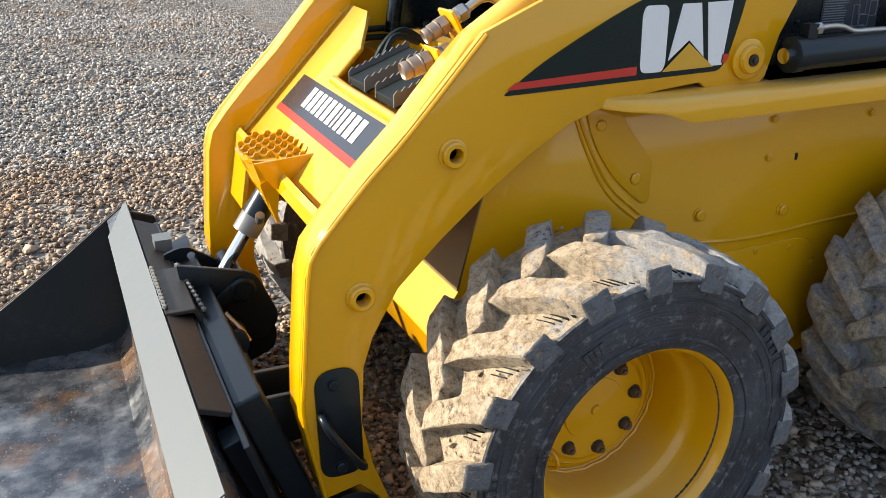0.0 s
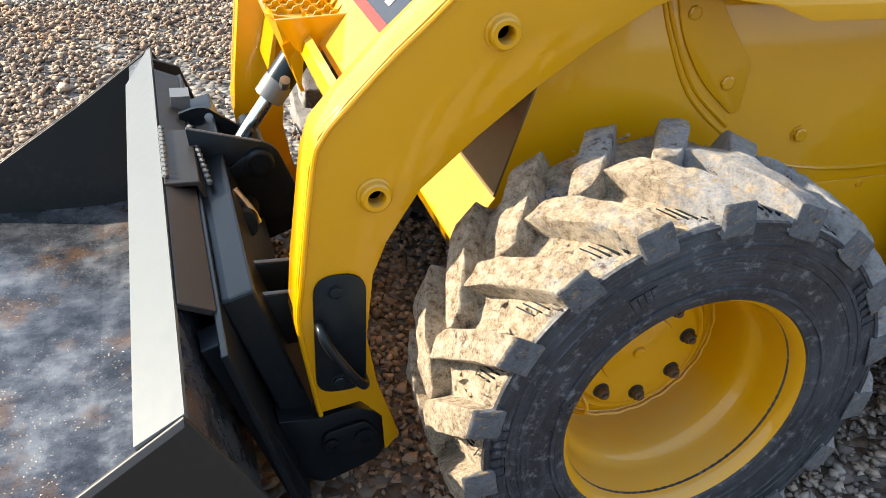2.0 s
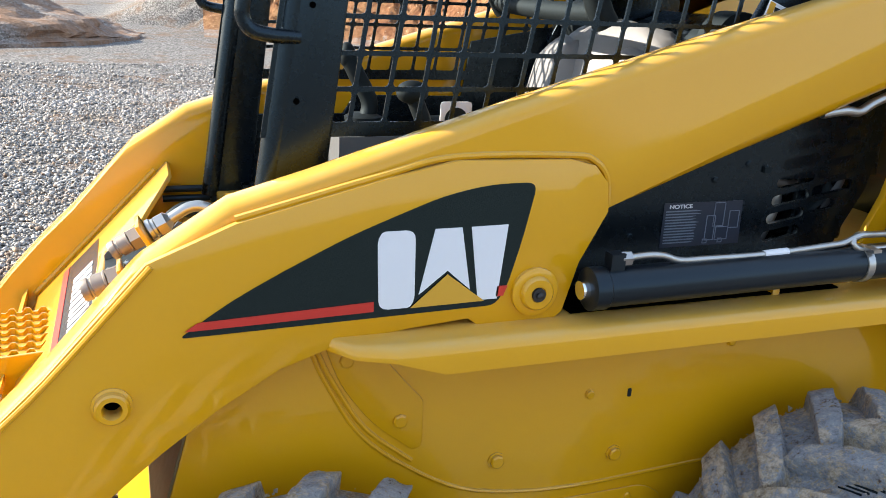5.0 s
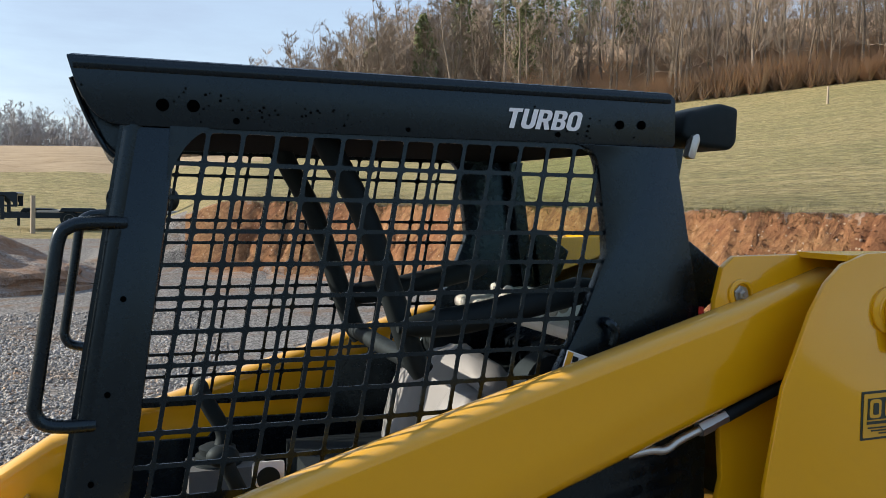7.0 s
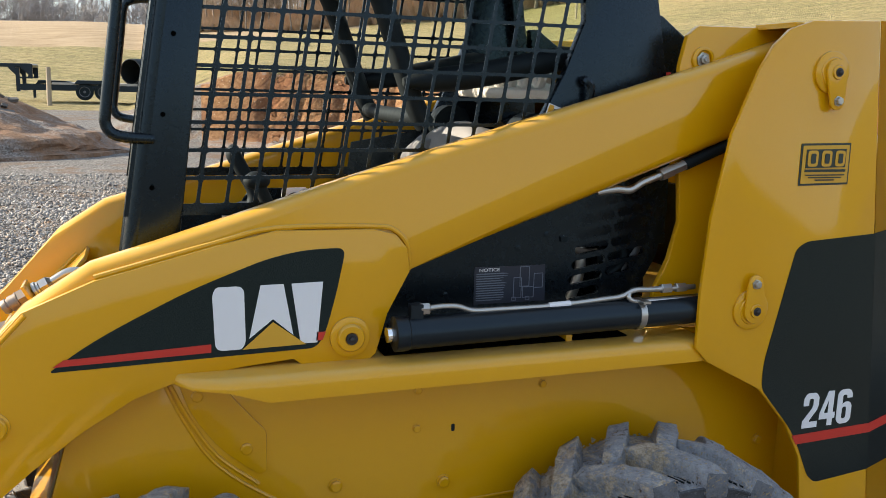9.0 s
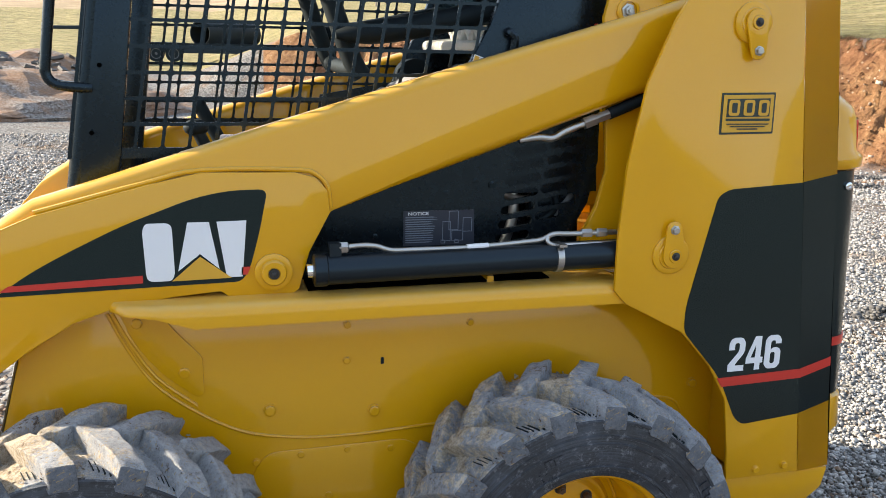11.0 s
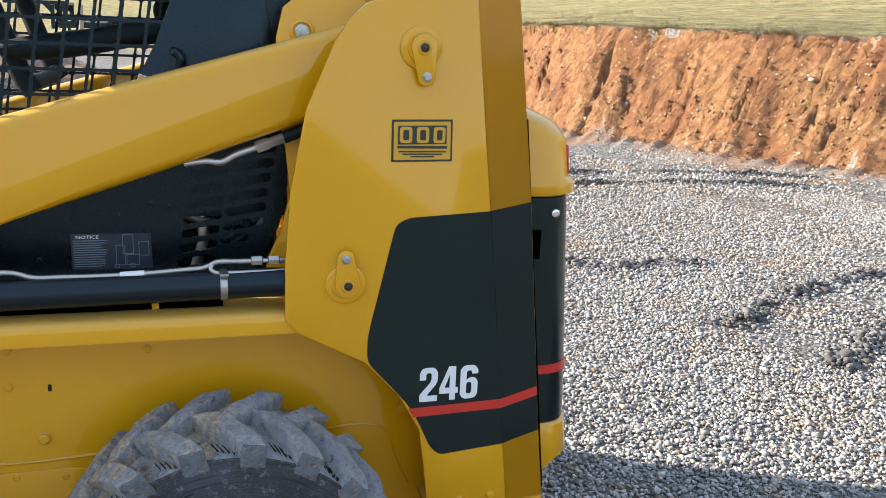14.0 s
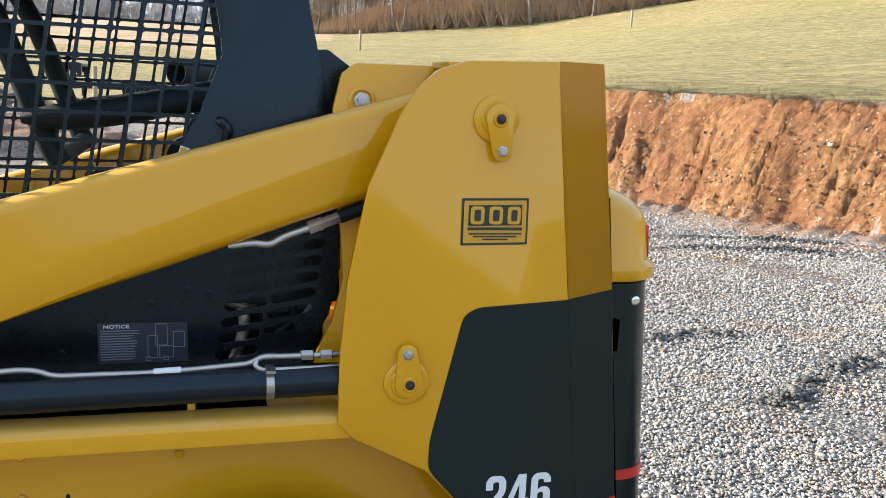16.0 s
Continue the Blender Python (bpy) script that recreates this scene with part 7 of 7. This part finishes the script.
# ---- trees ----
def bare_tree(rng, height, spread, twigs, coarse=1.0):
    """Trunk and crown of a leafless tree: tapered three- and five-sided limbs."""
    tv, tf, cv, cf = [], [], [], []

    def limb(v, f, p, q, r0, r1, n):
        p, q = np.array(p), np.array(q)
        d = (q - p) / (np.linalg.norm(q - p) + 1e-9)
        u = np.cross(d, (0.3, 0.5, 0.8))
        u /= np.linalg.norm(u) + 1e-9
        w = np.cross(d, u)
        b = len(v)
        for c, r in ((p, r0), (q, r1)):
            for k in range(n):
                a = 2 * math.pi * k / n
                v.append(tuple(c + r * (u * math.cos(a) + w * math.sin(a))))
        for k in range(n):
            f.append((b + k, b + (k + 1) % n, b + n + (k + 1) % n, b + n + k))

    def sliver(v, f, p, q, w):
        b = len(v)
        v += [tuple(p + (w, 0, 0)), tuple(p - (w * 0.5, w * 0.8, 0)), tuple(q)]
        f.append((b, b + 1, b + 2))

    p = np.zeros(3)
    d = np.array([rng.normal(0, 0.04), rng.normal(0, 0.04), 1.0])
    base_r = height * 0.013
    joints = []
    segs = 9
    for i in range(segs):
        d = d + rng.normal(0, 0.05, 3) * (1, 1, 0)
        q = p + d * height / segs
        r0, r1 = base_r * (1 - i / segs) + 0.01, base_r * (1 - (i + 1) / segs) + 0.01
        limb(tv, tf, p, q, r0, r1, 6)
        if i >= 2:
            for _ in range(3):
                joints.append((p + (q - p) * rng.uniform(0, 1), i / segs, r1))
        p = q
    for j, up, r in joints:
        a = rng.uniform(0, 6.28)
        L = height * spread * (1.15 - up) * rng.uniform(0.6, 1.2)
        dirn = np.array([math.cos(a), math.sin(a), rng.uniform(0.35, 1.0)])
        s = j
        for k in range(3):
            dirn = dirn + rng.normal(0, 0.18, 3)
            dirn /= np.linalg.norm(dirn)
            e = s + dirn * L / 3
            limb(cv, cf, s, e, r * (0.30 - 0.08 * k), r * (0.24 - 0.08 * k), 3)
            for _ in range(twigs):
                t0 = s + (e - s) * rng.uniform(0, 1)
                td = dirn + rng.normal(0, 0.55, 3) + (0, 0, 0.25)
                td /= np.linalg.norm(td)
                t1 = t0 + td * L * rng.uniform(0.25, 0.6)
                sliver(cv, cf, t0, t1, 0.021 * coarse)
                for _ in range(4):
                    m0 = t0 + (t1 - t0) * rng.uniform(0.2, 1)
                    md = td + rng.normal(0, 0.6, 3)
                    m1 = m0 + md / np.linalg.norm(md) * L * rng.uniform(0.15, 0.36)
                    sliver(cv, cf, m0, m1, 0.015 * coarse)
            s = e
    return tv, tf, cv, cf


def mesh_of(name, v, f, material):
    me = bpy.data.meshes.new(name)
    me.from_pydata(v, [], f)
    me.materials.append(material)
    me.update()
    return me


def m_bark(name, a, b):
    m, t, bs, nn, ln = nodes_of(name)
    oi = nn("ShaderNodeObjectInfo")
    tone = ramp(t, oi.outputs["Random"], [(0.0, a), (1.0, b)])
    n = ramp(t, tex_noise(t, 3.0, 5), [(0.3, tuple(c * 0.6 for c in a)), (0.7, b)])
    ln(blend(t, 0.5, tone, n), bs.inputs["Base Color"])
    bs.inputs["Roughness"].default_value = 0.95
    return m


BARK = m_bark("grey_bark", (0.10, 0.078, 0.062), (0.23, 0.19, 0.155))
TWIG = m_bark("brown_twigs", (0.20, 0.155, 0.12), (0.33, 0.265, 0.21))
# paler, bluer twigs: the haze of distance is put into the colour
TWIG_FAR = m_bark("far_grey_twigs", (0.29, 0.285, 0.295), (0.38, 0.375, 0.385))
NEEDLE = m_bark("pine_needles", (0.10, 0.12, 0.05), (0.16, 0.18, 0.085))
BRUSH = m_bark("brown_brush", (0.43, 0.30, 0.195), (0.57, 0.42, 0.29))


def spot(a, r):
    return (r * math.sin(radians(a)), r * math.cos(radians(a)), terrain(a, r) - 0.1)


def plant_trees():
    rng = np.random.default_rng(5)
    kinds = []
    for k in range(6):
        tv, tf, cv, cf = bare_tree(rng, 13.0, 0.26 + 0.03 * (k % 3), 6)
        kinds.append((mesh_of("trunk", tv, tf, BARK), mesh_of("crown", cv, cf, TWIG)))
    spots = []
    for i in range(90):
        a = 5 + 55 * (i + rng.uniform(-0.4, 0.4)) / 90
        spots.append((a, rng.uniform(90.5, 104)))
    for i, (a, r) in enumerate(spots):
        trunk, crown = kinds[i % 6]
        s = rng.uniform(0.75, 1.3) * (0.6 + 0.4 * smoothstep(5, 20, a))
        x, y, z = spot(a, r)
        tree = tagged(new("bare_tree"), "leafless grey hardwood tree at the edge of the woods", "tree", "woodland edge trees")
        tree.matrix_world = pose(x, y, z, 0, 0, rng.uniform(0, 360)) @ Matrix.Diagonal((s, s, s, 1))
        for me in (trunk, crown):
            o = new(me.name, me)
            o.parent = tree
    # the woods behind, and the far tree line: too many to count
    small = []
    for k in range(8):
        tv, tf, cv, cf = bare_tree(rng, 13.0, 0.27, 5, 1.25) if k < 4 else bare_tree(rng, 13.0, 0.30, 2, 6.0)
        n = len(tv)
        small.append((np.array(tv + cv), tf + [tuple(q + n for q in f) for f in cf]))
    tri = [(v, np.array([t for g in f for t in ((g[0], g[1], g[2]),) + (((g[0], g[2], g[3]),) if len(g) == 4 else ())])) for v, f in small]
    v_all, f_all, base = [], [], 0
    for i in range(960):
        if i < 560:
            a, r = (rng.uniform(3, 24) if i % 5 < 2 else rng.uniform(8, 62)), 100 + 85 * rng.uniform(0, 1) ** 1.5
            s = rng.uniform(0.8, 1.3) * (0.6 + 0.4 * smoothstep(3, 18, a))
        else:
            a, r = rng.uniform(-17, 9), rng.uniform(235, 300)
            s = rng.uniform(0.7, 1.1)
        v, f = tri[i % 4 + (4 if i >= 560 else 0)]
        x, y, z = spot(a, r)
        t = rng.uniform(0, 6.28)
        rot2 = np.array([[math.cos(t), -math.sin(t), 0], [math.sin(t), math.cos(t), 0], [0, 0, 1]])
        if i == 560:
            tagged(new("woods", raw_mesh("woods", np.concatenate(v_all), np.concatenate(f_all), TWIG)), "leafless winter woods on the hill", "woods", kind="stuff")
            v_all, f_all, base = [], [], 0
        v_all.append((v * s) @ rot2.T + (x, y, z))
        f_all.append(f + base)
        base += len(v)
    tagged(new("woods", raw_mesh("woods", np.concatenate(v_all), np.concatenate(f_all), TWIG_FAR)), "far grey winter woods beyond the field, haze in their colour", "woods", kind="stuff")
    # brush along the edge of the woods
    v_all, f_all = [], []
    for i in range(13000):
        a = rng.uniform(3, 64)
        r = 90.5 + abs(rng.normal(0, 17)) + 3 * rng.uniform(0, 1)
        x, y, z = spot(a, r)
        h = rng.uniform(0.5, 1.0) * (1.3 + 5.6 * max(0.0, 0.5 + noise.noise((x * 0.12, y * 0.12, 2.0)))) * (0.6 if a < 14 else 1)
        for k in range(12):
            t, lean = rng.uniform(0, 6.28), rng.uniform(0.1, 0.8)
            x1, y1 = x + math.cos(t) * h * lean * 0.8, y + math.sin(t) * h * lean * 0.8
            b = len(v_all)
            w = rng.uniform(0.04, 0.10)
            v_all += [(x - w, y, z), (x + w, y + w, z), (x1, y1, z + h * rng.uniform(0.6, 1))]
            f_all.append((b, b + 1, b + 2))
    tagged(new("brush", mesh_of("brush", v_all, f_all, BRUSH)), "brown winter brush below the trees", "brush", kind="stuff")
    # a few pines among the bare trees
    for a, r, h in ((19.5, 101, 14), (22, 108, 17), (25, 104, 18), (26.2, 100, 14), (27.5, 107, 19), (33, 106, 17), (30, 112, 18), (14, 104, 10), (16, 108, 12)):
        tv, tf, cv, cf = [], [], [], []
        x, y, z = spot(a, r)
        pine = tagged(new("pine_tree"), "dark green pine among bare trees", "tree", "pines")
        pine.matrix_world = pose(x, y, z)
        bm = bmesh.new()
        add_cyl(bm, (0, 0, 0), (0, 0, h), 0.16, 0.03, 7)
        part("trunk", bm, BARK, pine)
        for i in range(2200):
            hz = rng.uniform(0.38, 1.0)
            whorl = int(hz * 14)
            t = 2.4 * whorl + (i % 5) * 1.2566 + rng.normal(0, 0.22)
            rad = min(1.0, (1.08 - hz) * 2.6) * h * (0.13 + 0.05 * math.sin(whorl * 2.7 + (i % 5))) * rng.uniform(0.1, 1.0)
            c = np.array([math.cos(t) * rad, math.sin(t) * rad, hz * h - rad * 0.15])
            b = len(cv)
            for k in range(3):
                cv.append(tuple(c + rng.normal(0, 0.17, 3)))
            cf.append((b, b + 1, b + 2))
        o = new("crown", mesh_of("crown", cv, cf, NEEDLE))
        o.parent = pine


plant_trees()

# ---- trailer with a pipe, posts and a heap, far behind ----
WOOD = paint("weathered_wood", (0.30, 0.25, 0.19), 0.85, dusty=0.3)
DECK = paint("grey_deck_boards", (0.36, 0.34, 0.31), 0.85, dusty=0.3)


def build_trailer():
    tr = empty("flatbed_trailer", "black gooseneck flatbed trailer with tandem axles on the grass", "trailer")
    gz = 0.60
    part("deck", box((-2.95, 34.95, gz + 0.59), (4.6, 37.2, gz + 0.68), 0.01), DECK, tr, "pale grey board deck")
    for y in (35.02, 37.12):
        part("side_rail", box((-4.16, y - 0.04, gz + 0.36), (4.6, y + 0.06, gz + 0.58), 0.01), BLACK, tr)
        part("neck_post", box((-4.22, y - 0.05, gz + 0.30), (-4.08, y + 0.07, gz + 1.20), 0.015), BLACK, tr)
        part("neck_post", box((-3.78, y - 0.05, gz + 0.80), (-3.62, y + 0.07, gz + 1.34), 0.015), BLACK, tr)
        part("neck_brace", prism([(-4.52, gz + 1.24), (-4.22, gz + 1.24), (-4.22, gz + 0.92)], y - 0.02, y + 0.02, 0.005), BLACK, tr)
        part("neck_brace", prism([(-4.08, gz + 1.24), (-3.78, gz + 0.95), (-3.64, gz + 0.85), (-3.64, gz + 1.24)], y - 0.02, y + 0.02, 0.005), BLACK, tr)
        part("neck_tie", box((-4.08, y - 0.03, gz + 0.80), (-3.78, y + 0.05, gz + 0.86), 0.01), BLACK, tr)
    part("neck_beam", prism([(-5.9, gz + 1.20), (-4.3, gz + 1.22), (-3.62, gz + 1.22), (-3.60, gz + 1.32), (-3.70, gz + 1.37), (-5.9, gz + 1.33)], 35.0, 37.2, 0.02), BLACK, tr)
    part("jack_leg", box((-3.66, 35.2, gz + 0.06), (-3.56, 35.3, gz + 0.5), 0.01), BLACK, tr)
    part("toolbox", prism([(-3.55, gz + 0.59), (-3.45, gz + 0.74), (-2.5, gz + 0.73), (-2.3, gz + 0.685)], 35.15, 37.0, 0.01), RUBBER, tr, "dark low load on the front of the deck")
    part("fender", prism([(-2.16, gz + 0.62), (-2.04, gz + 0.78), (-0.84, gz + 0.78), (-0.71, gz + 0.62)], 34.75, 35.05, 0.02), BLACK, tr)
    for x in (-1.78, -1.10):
        bm = bmesh.new()
        add_lathe(bm, (x, 34.9, gz + 0.33), (0, -1, 0), [(0.20, -0.1), (0.315, -0.1), (0.33, -0.06), (0.33, 0.06), (0.315, 0.1), (0.21, 0.11), (0.20, 0.09)], 28)
        w = part("wheel", bm, RUBBER, tr, smooth=True)
        bm = bmesh.new()
        add_lathe(bm, (x, 34.9, gz + 0.33), (0, -1, 0), [(0.20, 0.02), (0.205, 0.105), (0.19, 0.1), (0.15, 0.05), (0.06, 0.06), (0.05, 0.1)], 24)
        part("rim", bm, PLASTIC, w, "grey steel rim", smooth=True)
    bm = bmesh.new()
    add_lathe(bm, (-0.05, 35.1, gz + 1.16), (0.62, 0.78, 0.0), [(0.50, 0), (0.52, 0.02)] + [(0.52 + (0.012 if k % 2 else 0), 0.1 + 0.12 * k) for k in range(28)] + [(0.52, 3.5), (0.48, 3.5), (0.48, 0)], 36, closed=True)
    tagged(part("culvert_pipe", bm, RUBBER, smooth=True), "large black corrugated culvert pipe lying on the trailer", "pipe")


build_trailer()


def fence_post(x, y, h, r):
    z = terrain(math.degrees(math.atan2(x, y)), math.hypot(x, y))
    bm = bmesh.new()
    add_cyl(bm, (x, y, z - 0.1), (x + 0.02, y, z + h), r, r * 0.9, 10)
    tagged(part("fence_post", bm, WOOD, smooth=True), "weathered round wooden fence post in grass", "fence post", "fence posts")


for x, y in ((-2.92, 33.0), (11.5, 58.0), (51.0, 50.0), (33.0, 60.0)):
    fence_post(x, y, 1.35, 0.09)


def heap(name, x, y, wide, deep, high, material, label, seed):
    """A slumped heap: rounded on top, running out flat at its foot."""
    bm = bmesh.new()
    bmesh.ops.create_icosphere(bm, subdivisions=5, radius=1.0)
    for v in [v for v in bm.verts if v.co.z < -0.2]:
        bm.verts.remove(v)
    z0 = terrain(math.degrees(math.atan2(x, y)), math.hypot(x, y))
    for v in bm.verts:
        c = v.co.copy()
        n = noise.fractal(c * 2.2 + Vector((seed, 0, 0)), 1.0, 2.0, 5)
        n2 = noise.noise(c * 22)
        up = max(0.0, c.z) ** 2.3
        v.co = Vector((x + c.x * wide * (1 + 0.12 * n), y + c.y * deep * (1 + 0.1 * n), z0 + (-0.15 if c.z < 0 else 0) + up * high * (1 + 0.25 * n) + 0.05 * n2 * min(1, up * 4)))
    return tagged(part(name, bm, material), label, "mound")


mound = heap("soil_mound", -4.3, 18.2, 4.3, 3.6, 1.12, EARTH, "brown heap of soil and stone with dark broken slabs on top", 1.0)
rnd = random.Random(12)
slab = bmesh.new()
top_of = {(round(v.co.x, 1), round(v.co.y, 1)): v.co.z for v in mound.data.vertices}
for k in range(260):
    x, y = rnd.uniform(-4.8, -2.4), rnd.uniform(16.8, 18.8)
    z = top_of.get((round(x, 1), round(y, 1)))
    if z is None or z < 0.5:
        continue
    l = rnd.uniform(0.05, 0.16)
    m = pose(x, y, z + 0.02, rnd.uniform(-25, 25), rnd.uniform(-25, 25), rnd.uniform(0, 360))
    corners = add_prism(slab, [(-l, -0.03), (l * 0.8, -0.035), (l, 0.02), (-l * 0.85, 0.035)], -l * 0.6, l * 0.6)
    for v in corners:
        v.co = m @ v.co
tagged(part("broken_slab", slab, paint("broken_grey_slab", (0.10, 0.095, 0.09), 0.8, dusty=0.4), mound, "dark broken slabs"), kind="stuff")
